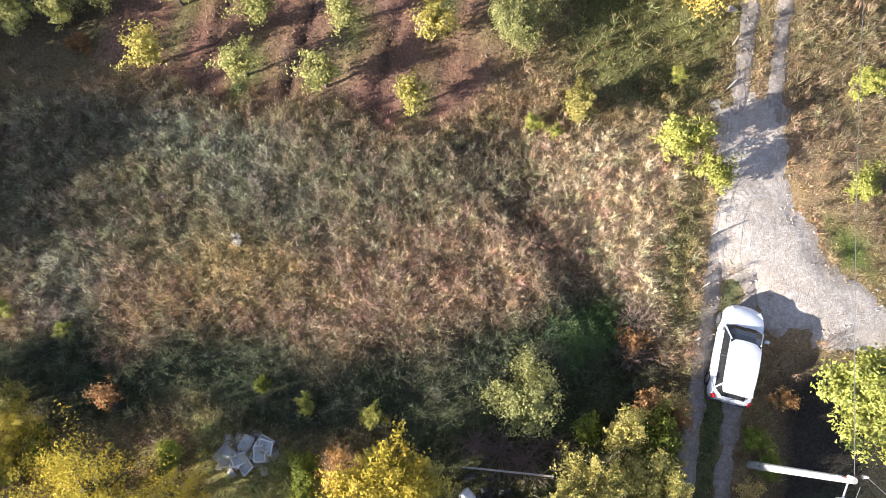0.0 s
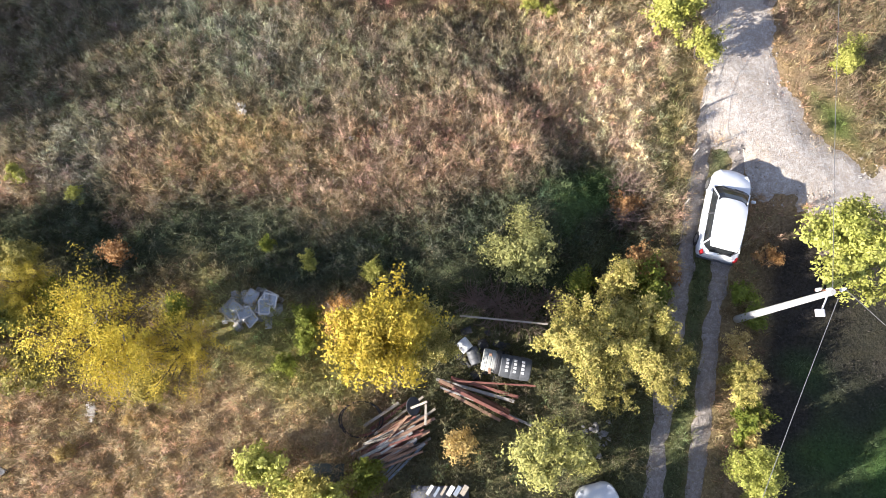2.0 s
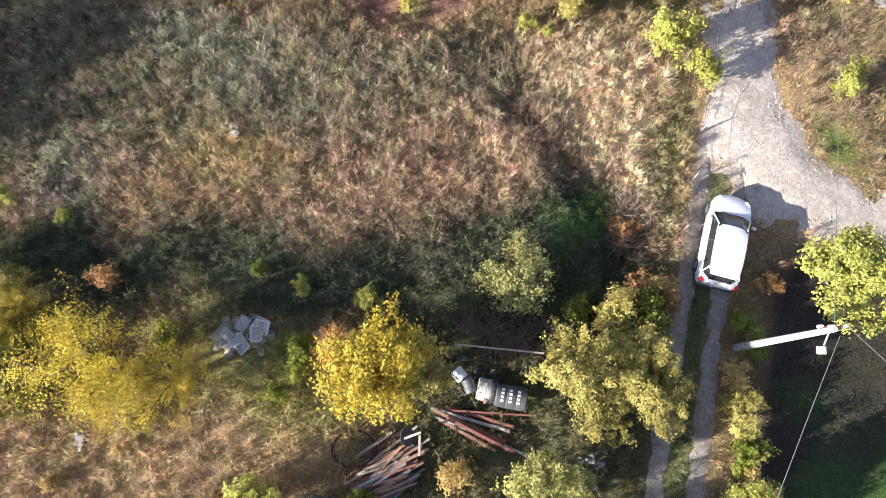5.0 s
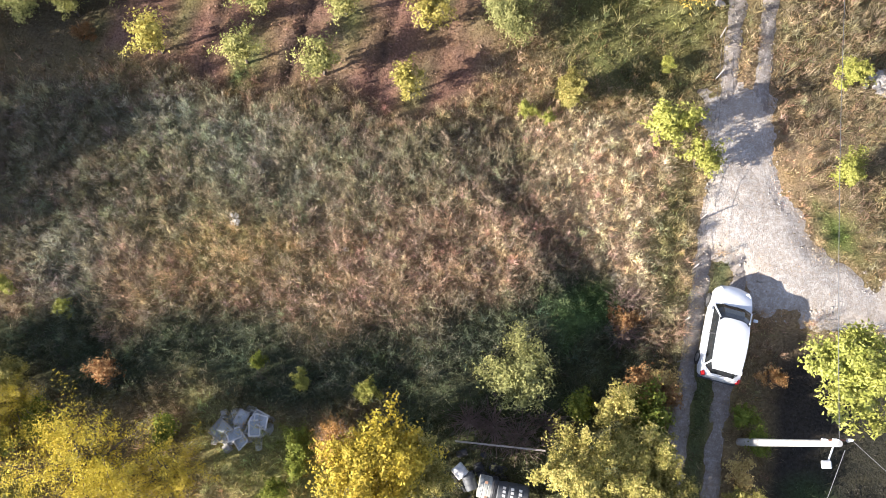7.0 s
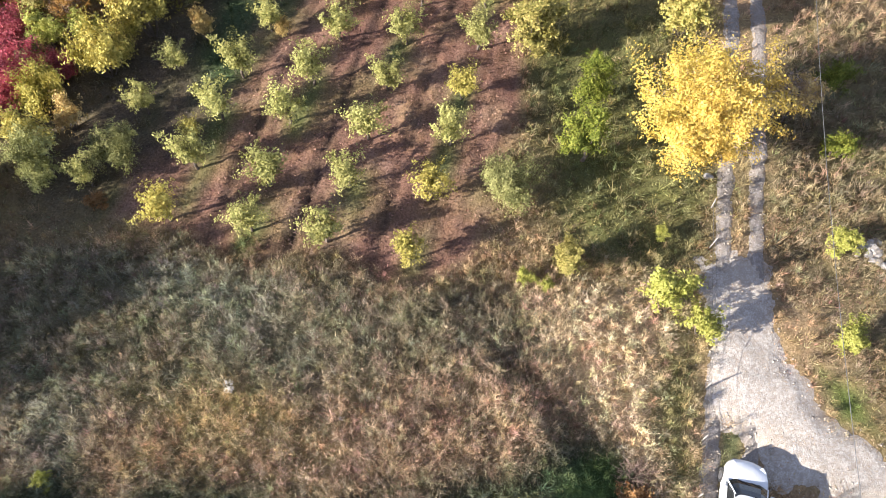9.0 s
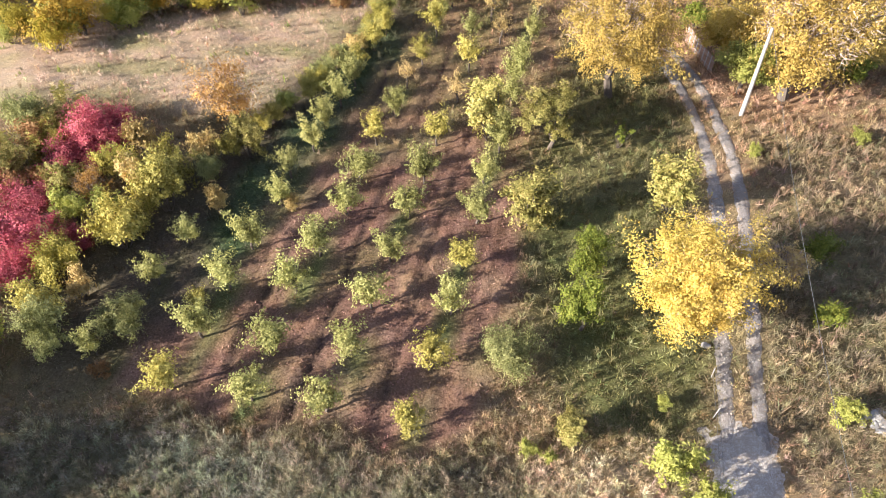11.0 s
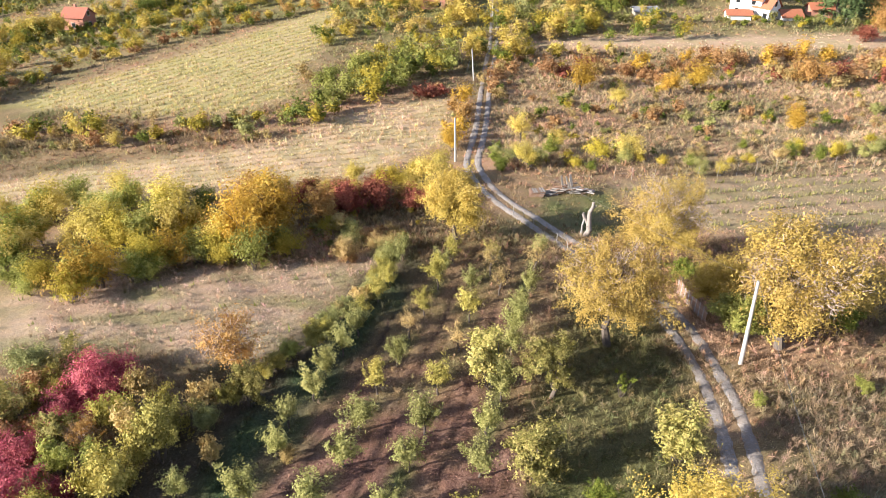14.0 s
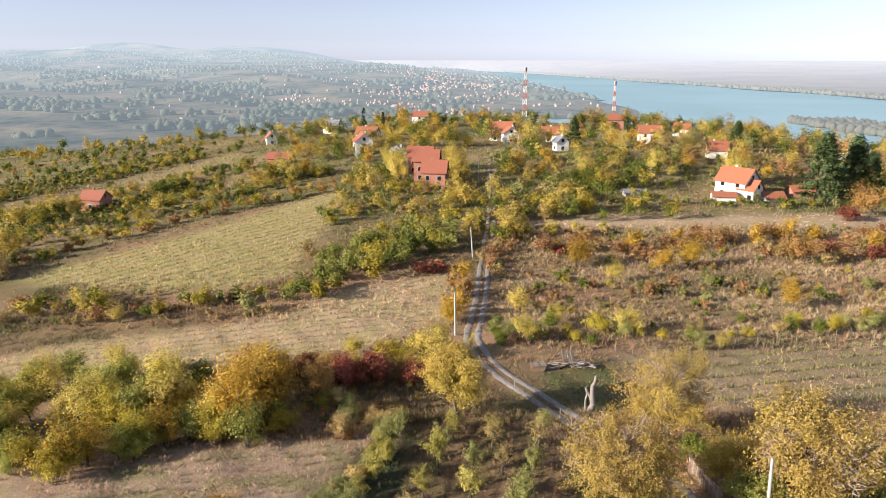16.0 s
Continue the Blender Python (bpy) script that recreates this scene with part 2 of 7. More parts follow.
def sheet(name, verts, faces, materials, parent=None, smooth=False):
    """A mesh object from arrays; faces all have the same number of corners."""
    me = bpy.data.meshes.new(name)
    verts, faces = np.asarray(verts, np.float32), np.asarray(faces, np.int32)
    me.vertices.add(len(verts))
    me.vertices.foreach_set("co", verts.ravel())
    k = faces.shape[1]
    me.loops.add(faces.size)
    me.loops.foreach_set("vertex_index", faces.ravel())
    me.polygons.add(len(faces))
    me.polygons.foreach_set("loop_start", np.arange(0, faces.size, k, dtype=np.int32))
    me.polygons.foreach_set("loop_total", np.full(len(faces), k, np.int32))
    if smooth:
        me.polygons.foreach_set("use_smooth", np.ones(len(faces), bool))
    for m in materials:
        me.materials.append(m)
    me.update(calc_edges=True)
    ob = new(name, me)
    ob.parent = parent
    return ob


def tint_points(ob, colours):
    a = ob.data.attributes.new("tint", "FLOAT_COLOR", "POINT")
    a.data.foreach_set("color", np.column_stack([colours, np.ones(len(colours))]).astype(np.float32).ravel())


def bm_box(bm, size, centre=(0, 0, 0), turn=None, bevel=0.0):
    m = Matrix.Translation(centre) @ (turn or Matrix()) @ Matrix.Diagonal((*size, 1))
    g = bmesh.ops.create_cube(bm, size=1.0, matrix=m)
    if bevel:
        edges = {e for v in g["verts"] for e in v.link_edges}
        bmesh.ops.bevel(bm, geom=list(edges), offset=bevel, segments=2, affect="EDGES", profile=0.5)
    return bm


def bm_tube(bm, a, b, r0, r1=None, sides=6, caps=True):
    """A tapered tube from a to b."""
    a, b = Vector(a), Vector(b)
    r1 = r0 if r1 is None else r1
    m = Matrix.Translation((a + b) / 2) @ (b - a).to_track_quat("Z", "Y").to_matrix().to_4x4()
    bmesh.ops.create_cone(bm, cap_ends=caps, segments=sides, radius1=r0, radius2=max(r1, 0.001), depth=max((b - a).length, 1e-4), matrix=m)
    return bm


def gz(x, y):
    return float(ground_z(x, y))


def stand(x, y, turn=0.0, scale=1.0, sink=0.0):
    """A pose on the ground."""
    return Matrix.LocRotScale((x, y, gz(x, y) - sink), Euler((0, 0, radians(turn))), (scale,) * 3)


# ---- the land ----
def inside(poly, x, y, soft=1.0):
    """How far each point lies inside a polygon, 0 to 1, with a soft rim of that many metres."""
    x, y = np.asarray(x, float), np.asarray(y, float)
    hit, near = np.zeros(x.shape, bool), np.full(x.shape, 1e9)
    for (x0, y0), (x1, y1) in zip(poly, poly[1:] + poly[:1]):
        cross = ((y0 > y) != (y1 > y)) & (x < (x1 - x0) * (y - y0) / ((y1 - y0) or 1e-9) + x0)
        hit ^= cross
        dx, dy = x1 - x0, y1 - y0
        s = np.clip(((x - x0) * dx + (y - y0) * dy) / (dx * dx + dy * dy + 1e-9), 0, 1)
        near = np.minimum(near, np.hypot(x - x0 - s * dx, y - y0 - s * dy))
    return np.clip(0.5 + np.where(hit, near, -near) / (2 * soft), 0, 1)


def wobble(x, y, k, seed):
    """Smooth random field, about -1 to 1."""
    r = np.random.RandomState(seed)
    s = 0
    for i in range(7):
        a, f, p = r.uniform(0, 6.283), k * r.uniform(0.6, 2.4), r.uniform(0, 6.283)
        s = s + np.sin(f * (x * math.cos(a) + y * math.sin(a)) + p + 1.3 * np.sin(0.7 * f * (x * math.sin(a) - y * math.cos(a)) + 2 * p))
    return s / 4.0


SOIL_AREA = [(-5.5, 58), (9.4, 59.7), (8.3, 49.3), (5.0, 33.6), (3.2, 17.2), (1.8, 14.0), (-2.0, 13.2), (-11.0, 14.2), (-17.5, 16.4),
             (-19, 22), (-15.5, 30), (-11, 38)]
PLOUGH_AREA = [(-60, 48), (-39.9, 51.1), (-31, 53.8), (-23.6, 55.8), (-12.1, 55.7), (-5.0, 59.9), (-5.2, 55.5), (-9.3, 50.5), (-12, 43.9),
               (-13.6, 38.8), (-19.7, 40.8), (-28.2, 42.2), (-34.7, 41.5), (-60, 38)]
VINE_A = [(-75, 76), (-60, 88), (-49.3, 91.7), (-36.9, 94.9), (-26.4, 98.9), (-18.7, 113), (0.7, 126), (-0.2, 98.1), (-7.4, 89),
          (-11.9, 82), (-25, 80), (-34, 78), (-52.1, 74)]
VINE_B = [(-84, 131), (-65, 156.8), (-34.2, 214.7), (-28.9, 170.5), (-30.6, 143.2), (-28, 125), (-36, 116), (-51.4, 116), (-77.2, 124)]
VINE_C = [(20, 81), (75, 92), (72, 66), (40, 62), (28, 64)]
YARD = [(11.2, 77), (20.9, 79), (18.6, 60.7), (14.0, 61.0), (10.8, 66)]
PALE_AREA = [(12.3, 172), (130, 182), (130, 165), (14.5, 163.8)]
GARDEN = [(13.6, 0.5), (15.2, 2.0), (40, 3), (40, -30), (10.5, -30), (12.6, -6)]
GREEN_STRIP = [(-30, 4.2), (-14, 3.2), (-6, 2.6), (2.5, 3.2), (5.5, 4.8), (8.5, 3.2), (9.4, -1), (2, -1.5), (-8, -1.2), (-20, 0.5), (-30, 1)]
VERGE = [(5.0, 16), (6.5, 34), (9.5, 50), (17.5, 47), (17.0, 35), (14.0, 18), (11.8, 10.5), (8.5, 13)]


MIDDLE = [(8.6, -16), (8.8, -12), (9.4, -8.3), (10.3, -4), (11.2, 0), (12.1, 3.5), (12.6, 5.6)]
BETWEEN = [(x - 0.45, y) for x, y in MIDDLE] + [(x + 0.45, y) for x, y in MIDDLE[::-1]]


def cover(x, y):
    """Colour of what grows or lies at a place, in parts with shade painted in, and how high the grass stands there."""
    x, y = np.asarray(x, float), np.asarray(y, float)
    wx, wy = x + 0.9 * wobble(x, y, 0.5, 3), y + 0.9 * wobble(x, y, 0.5, 4)
    a, b = wobble(x, y, 0.22, 5), wobble(x, y, 0.07, 6)
    green, dry = np.array((0.11, 0.115, 0.04)), np.array((0.38, 0.255, 0.135))
    k = np.clip(0.42 + 0.28 * a + 0.3 * b, 0, 1)[..., None]
    c = dry * (1 - k) + green * k
    tall = np.clip(0.35 + 0.15 * a, 0.1, 0.8)

    def lay(mask, colour, height=None):
        nonlocal c, tall
        m = np.asarray(mask)[..., None]
        c = c * (1 - m) + np.asarray(colour) * m
        if height is not None:
            tall = tall * (1 - mask) + height * mask

    far = np.clip((y - 135) / 60, 0, 1)
    lay(far * np.clip(0.55 + 0.6 * wobble(x * 1.6 - y * 0.9, y * 0.3, 0.05, 14), 0, 0.9), (0.35, 0.30, 0.13), 0.5)
    lay(far * np.clip(0.35 + 0.7 * wobble(x * 1.6 - y * 0.9, y * 0.3, 0.09, 15), 0, 0.85), (0.15, 0.165, 0.05), 0.5)
    weeds = inside([(-30, 14), (-12, 13), (1, 12.2), (9, 9.5), (11.6, 9), (9.8, 1), (-2, 1), (-30, 2)], wx, wy, 1.2)
    lay(weeds, (0.365, 0.262, 0.155), 0.62)
    lay(weeds * np.clip(wobble(x, y, 0.8, 21), 0, 1) * 0.6, (0.46, 0.335, 0.195))
    # upper field greyed: shade from the west is mixed into the weeds' colour
    lay(weeds * np.clip((y - 6.6 - 0.18 * x) / 4, 0, 0.75), (0.235, 0.21, 0.118))
    lay(inside([(-13, 6.5), (-7, 7), (-5.5, 5), (-12, 4)], wx, wy, 1.0) * 0.5, (0.40, 0.32, 0.12))
    lay(np.clip(wobble(x, y, 0.35, 22) - 0.1, 0, 0.8) * weeds * np.clip((-x) / 14, 0, 1), (0.24, 0.24, 0.16))
    lay(inside([(5.2, 13), (11.3, 11), (10.6, 3.5), (7.5, 4), (4.6, 9)], wx, wy, 1.0), (0.55, 0.415, 0.24), 0.42)
    # green strip, its colour darkened for the shade of the yellow trees
    lay(inside(GREEN_STRIP, wx, wy, 0.9) * 0.9, (0.072, 0.09, 0.048), 0.42)
    lay(inside([(10.2, 9), (12.4, 9), (10.8, 3.5), (9.6, 3.5)], wx, wy, 0.6) * 0.8, (0.22, 0.20, 0.07), 0.35)
    lay(inside([(5.2, 3.4), (7.2, 3.8), (8.0, 2.2), (5.8, 1.4)], wx, wy, 0.5), (0.10, 0.14, 0.045), 0.25)
    lay(inside(BETWEEN, x, y, 0.2) * 0.85, (0.105, 0.125, 0.05), 0.2)
    lay(inside(VERGE, wx, wy, 1.5) * 0.85, (0.14, 0.138, 0.048), 0.32)
    # dry brown grass, with tree shade put into its tone
    lay(inside([(14, 16), (20, 30), (22, 36), (45, 38), (60, 20), (40, 3), (20, 4), (16.5, 9.5)], wx, wy, 1.5) * 0.85, (0.235, 0.18, 0.095), 0.48)
    lay(inside([(16.5, 9), (18.3, 8), (18.6, 5.5), (17.2, 6)], wx, wy, 0.5), (0.13, 0.15, 0.04), 0.2)
    lay(inside([(8, 84), (85, 96), (125, 130), (120, 166), (13, 162), (8, 120)], wx, wy, 3.0) * np.clip(0.6 + 0.5 * wobble(x, y * 2.5, 0.08, 16), 0, 0.9), (0.38, 0.30, 0.15), 0.4)
    soil = inside(SOIL_AREA, wx, wy, 0.7)
    lay(soil, (0.22, 0.12, 0.078), 0.0)
    lay(soil * np.clip(wobble(x, y, 1.1, 12) * 0.8, 0, 0.7), (0.335, 0.20, 0.128), 0.05)
    turf = np.clip(wobble(x, y, 0.45, 8) * 0.9 - 0.15, 0, 0.8)
    lay(soil * turf, (0.21, 0.165, 0.075), 0.22)
    lay(soil * np.clip((y - 30) / 30 + 0.2 * wobble(x, y, 0.5, 9), 0, 0.6), (0.24, 0.20, 0.08), 0.25)
    row = (0.974 * x - 0.225 * y + 4.3 + 0.2 * wobble(x, y, 0.4, 34)) % 4.05 - 2.025      # 0 between two rows of trees
    lay(soil * np.clip((np.abs(row) - 1.0) * 1.2, 0, 1) * np.clip(0.45 + 0.7 * wobble(x, y, 0.5, 17), 0, 0.85), (0.15, 0.165, 0.055), 0.3)
    # dark line along each furrow: the rut's shadow painted into the soil
    lay(soil * np.exp(-(row / 0.26) ** 2) * np.clip(0.5 + wobble(x, y, 0.25, 36), 0, 0.9), (0.075, 0.048, 0.035), 0.0)
    # dark soil along the hedge, with the hedge's shade put into its colour
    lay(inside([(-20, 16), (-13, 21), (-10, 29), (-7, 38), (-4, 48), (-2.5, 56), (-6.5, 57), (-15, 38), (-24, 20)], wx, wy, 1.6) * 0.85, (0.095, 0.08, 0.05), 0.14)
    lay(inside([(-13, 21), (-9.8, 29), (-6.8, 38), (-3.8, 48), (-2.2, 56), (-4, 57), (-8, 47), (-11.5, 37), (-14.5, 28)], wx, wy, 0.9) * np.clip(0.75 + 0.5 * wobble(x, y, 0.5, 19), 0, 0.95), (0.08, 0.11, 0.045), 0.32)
    lay(inside(PLOUGH_AREA, wx, wy, 1.2), (0.43, 0.335, 0.20), 0.22)
    lay(inside(PLOUGH_AREA, wx, wy, 1.2) * np.clip(wobble(x, 2.4 * y, 0.3, 10), 0, 0.7), (0.25, 0.24, 0.10))
    lay(inside(VINE_A, wx, wy, 2.0), (0.51, 0.41, 0.215), 0.25)
    lay(inside(VINE_B, wx, wy, 3.0), (0.44, 0.385, 0.165), 0.25)
    lay(inside(VINE_C, wx, wy, 2.0), (0.35, 0.28, 0.145), 0.2)
    lay(inside(YARD, wx, wy, 1.4) * np.clip(0.75 + 0.5 * wobble(x, y, 0.5, 18), 0, 1), (0.14, 0.15, 0.055), 0.3)
    lay(np.clip((y - 440) / 60, 0, 1) * 0.8, (0.13, 0.13, 0.075))
    lay(np.clip((np.hypot(x, y) - 560) / 60, 0, 1) * 0.9, (0.17, 0.15, 0.13))
    lay(inside(PALE_AREA, wx, wy, 2.0), (0.50, 0.39, 0.22), 0.2)
    lay(inside(GARDEN, wx, wy, 0.7), (0.045, 0.038, 0.028), 0.1)
    lay(inside([(13.5, -5), (22, -4), (22, -30), (12, -30)], wx, wy, 1.0) * np.clip(0.45 + wobble(x, y, 0.6, 11), 0, 1), (0.06, 0.12, 0.025), 0.18)
    lay(inside([(-30, -4), (-9, -4.5), (-4, -6), (-4, -30), (-30, -30)], wx, wy, 1.0) * 0.9, (0.44, 0.32, 0.17), 0.42)
    # grass by the sash heap, brightened in colour to stand for sunlight
    lay(inside([(-10, -1), (-3.5, -3), (-3.5, -6), (-9, -4.5)], wx, wy, 0.8) * 0.8, (0.36, 0.33, 0.11), 0.4)
    lay(inside([(-1, 1), (5, 0.5), (9.5, 1), (9.5, -12), (-3, -12), (-2, -5)], wx, wy, 0.8) * 0.85, (0.105, 0.11, 0.05), 0.3)
    away = np.clip((y - 20) / 30, 0, 1)[..., None]
    c = c * (np.array((0.97, 1.02, 1.22)) * (1 - away) + np.array((1.05, 0.98, 1.22)) * away)
    return np.clip(c, 0.02, 0.7), tall


def steps(lo, hi, fine_lo, fine_hi, fine, growth=1.06):
    """Grid lines: even inside the fine stretch, ever wider outside."""
    out = list(np.arange(fine_lo, fine_hi + 1e-6, fine))
    d, v = fine, fine_hi
    while v < hi:
        d *= growth
        v += d
        out.append(v)
    d, v = fine, fine_lo
    while v > lo:
        d *= growth
        v -= d
        out.insert(0, v)
    return np.array(out)


gx, gy = steps(-1000, 1000, -30, 34, 0.3, 1.06), steps(-500, 1250, -14, 60, 0.3, 1.04)
GX, GY = np.meshgrid(gx, gy)
rough = np.clip(1 - np.hypot(GX, GY - 20) / 120, 0, 1)
GZ = ground_z(GX, GY) + rough * (0.05 * wobble(GX, GY, 2.2, 31) + 0.03 * wobble(GX, GY, 5.0, 32))
clods = inside(SOIL_AREA, GX, GY, 0.6)
GZ += clods * (0.05 * wobble(GX, GY, 5.5, 33) + 0.045 * np.sin((GX * 0.974 - GY * 0.225) * 6.2 + 1.5 * wobble(GX, GY, 0.9, 35)))
rut = (GX * 0.974 - GY * 0.225 + 4.3 + 0.2 * wobble(GX, GY, 0.4, 34)) % 4.05 - 2.025
GZ -= clods * 0.15 * np.clip(0.3 + wobble(GX, GY, 0.3, 36), 0, 1) * np.exp(-(rut / 0.28) ** 2)
nx, ny = len(gx), len(gy)
idx = np.arange(nx * ny).reshape(ny, nx)
quads = np.stack([idx[:-1, :-1], idx[:-1, 1:], idx[1:, 1:], idx[1:, :-1]], -1).reshape(-1, 4)
ground = sheet("ground", np.stack([GX, GY, GZ], -1).reshape(-1, 3), quads, [GROUND], smooth=True)
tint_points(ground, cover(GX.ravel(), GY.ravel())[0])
tagged(ground, "autumn hillside of dry weeds, bare soil and grass", "ground", kind="structure")

# the two wheel tracks, metre by metre, as centre lines
ROAD = [(8.6, -16), (8.8, -12), (9.4, -8.3), (10.3, -4), (11.2, 0), (12.1, 3.5), (12.9, 7), (13.7, 10), (14.6, 14), (15.4, 18), (16.8, 24), (18.3, 31), (18.7, 35.5),
        (18.8, 39.7), (18.4, 44.8), (17.6, 48.5), (16.0, 53), (13.2, 58.3), (10.3, 65), (7.1, 71.7), (4.9, 79), (3.6, 86), (3.4, 91), (4.1, 96.2),
        (5.4, 108), (6.6, 125), (8.4, 146), (10.4, 166), (12.0, 190), (13, 215), (16, 260)]


def along(points, step):
    """Even points on a smooth line through the given ones, with the direction at each."""
    p = np.array(points, float)
    d = np.concatenate([[0], np.cumsum(np.hypot(*np.diff(p, axis=0).T))])
    s = np.arange(0, d[-1], step)
    q = sum(np.column_stack([np.interp(np.clip(s + o, 0, d[-1]), d, p[:, i]) for i in (0, 1)]) for o in (-2.0, -1.0, 0, 1.0, 2.0)) / 5
    t = np.gradient(q, axis=0)
    t /= np.linalg.norm(t, axis=1)[:, None]
    return q, t


def off_track(x, y, step=0.7):
    """Distance of each point from the nearer wheel track's middle."""
    q, t = along(ROAD, step)
    near = np.full(x.shape, 9.0)
    for (ax, ay), (tx, ty) in zip(q, t):
        dx, dy = x - ax, y - ay
        near = np.minimum(near, np.abs(np.abs(dx * ty - dy * tx) - 0.78) + np.where(np.abs(dx * tx + dy * ty) < 0.6, 0, 9))
    return near


def make_track(name, offset, width, seed):
    q, t = along(ROAD, 0.35)
    side = np.column_stack([t[:, 1], -t[:, 0]])
    rng = np.random.RandomState(seed)
    rows, cols = len(q), 7
    s = np.linspace(-1, 1, cols)
    edge = width / 2 * (1.1 + 0.15 * wobble(q[:, 0], q[:, 1], 1.4, seed) + 0.06 * rng.randn(rows))
    off = offset[None] if np.ndim(offset) else offset
    u = off + s[None] * edge[:, None]
    x, y = q[:, :1] + side[:, :1] * u, q[:, 1:] + side[:, 1:] * u
    z = ground_z(x, y) + 0.055 - 0.10 * np.abs(s[None]) ** 3 + 0.012 * rng.randn(rows, cols) + 0.0006 * np.clip(y, 0, 200)
    i = np.arange(rows * cols).reshape(rows, cols)
    f = np.stack([i[:-1, :-1], i[:-1, 1:], i[1:, 1:], i[1:, :-1]], -1).reshape(-1, 4)
    ob = sheet(name, np.stack([x, y, z], -1).reshape(-1, 3), f, [SHADED_GRAVEL], smooth=True)
    return tagged(ob, "pale gravel wheel track worn into the grass", "road", kind="structure")


make_track("road_track", -0.78, 0.86, 41)
make_track("road_track", 0.78, 0.84, 42)


LAY_BY = [(12.7, 13.5), (15.5, 14.2), (15.4, 9.6), (16.2, 7.4), (16.7, 5.8), (19.4, 4.5), (21, 3.9), (21, 2.3), (17.3, 2.4), (15.2, 3.0), (13.5, 3.6), (13.2, 5.6), (11.5, 6.0), (11.9, 9.0)]


def make_lay_by():
    """The gravel patch beside the road."""
    x, y = np.meshgrid(np.arange(12, 21.5, 0.14), np.arange(1.5, 15.2, 0.14))
    m = inside(LAY_BY, x + 0.3 * wobble(x, y, 1.6, 51), y + 0.3 * wobble(x, y, 1.6, 52), 0.7)
    z = ground_z(x, y) + 0.17 * (m - 0.42) + 0.012 * wobble(x, y, 9, 53) + 0.03 * wobble(x, y, 1.8, 54)
    n, k = x.shape
    i = np.arange(n * k).reshape(n, k)
    f = np.stack([i[:-1, :-1], i[:-1, 1:], i[1:, 1:], i[1:, :-1]], -1).reshape(-1, 4)
    f = f[(m[:-1, :-1] > 0.12).ravel()]
    ob = sheet("gravel_lay_by", np.stack([x, y, z], -1).reshape(-1, 3), f, [GRAVEL], smooth=True)
    tagged(ob, "pale crushed-stone lay-by beside the track", "road", kind="structure")


make_lay_by()


def make_loose_gravel():
    """Single stones strewn over the lay-by and the wheel tracks."""
    rng = np.random.RandomState(57)
    x, y = rng.uniform(11.5, 21, 9000), rng.uniform(-8, 26, 9000)
    keep = (inside(LAY_BY, x, y, 0.8) > rng.uniform(0.15, 0.9, len(x))) | (off_track(x, y) < 0.45 * rng.uniform(0, 1, len(x)))
    x, y = x[keep], y[keep]
    n = len(x)
    r = 0.022 + 0.045 * rng.uniform(0, 1, n) ** 3
    octa = np.array([(1, 0, 0), (0, 1, 0), (-1, 0, 0), (0, -1, 0), (0, 0, 0.7), (0, 0, -0.7)])
    v = octa[None] * r[:, None, None] * rng.uniform(0.6, 1.4, (n, 6, 1))
    a = rng.uniform(0, 6.283, n)
    v = np.stack([v[..., 0] * np.cos(a)[:, None] - v[..., 1] * np.sin(a)[:, None], v[..., 0] * np.sin(a)[:, None] + v[..., 1] * np.cos(a)[:, None], v[..., 2]], -1)
    v += np.stack([x, y, ground_z(x, y) + 0.075], -1)[:, None]
    f = np.array([(0, 1, 4), (1, 2, 4), (2, 3, 4), (3, 0, 4), (1, 0, 5), (2, 1, 5), (3, 2, 5), (0, 3, 5)])
    ob = sheet("gravel_stones", v.reshape(-1, 3), (f[None] + 6 * np.arange(n)[:, None, None]).reshape(-1, 3), [GRAVEL])
    tagged(ob, "loose pale stones strewn over the gravel", "gravel", kind="stuff")


make_loose_gravel()


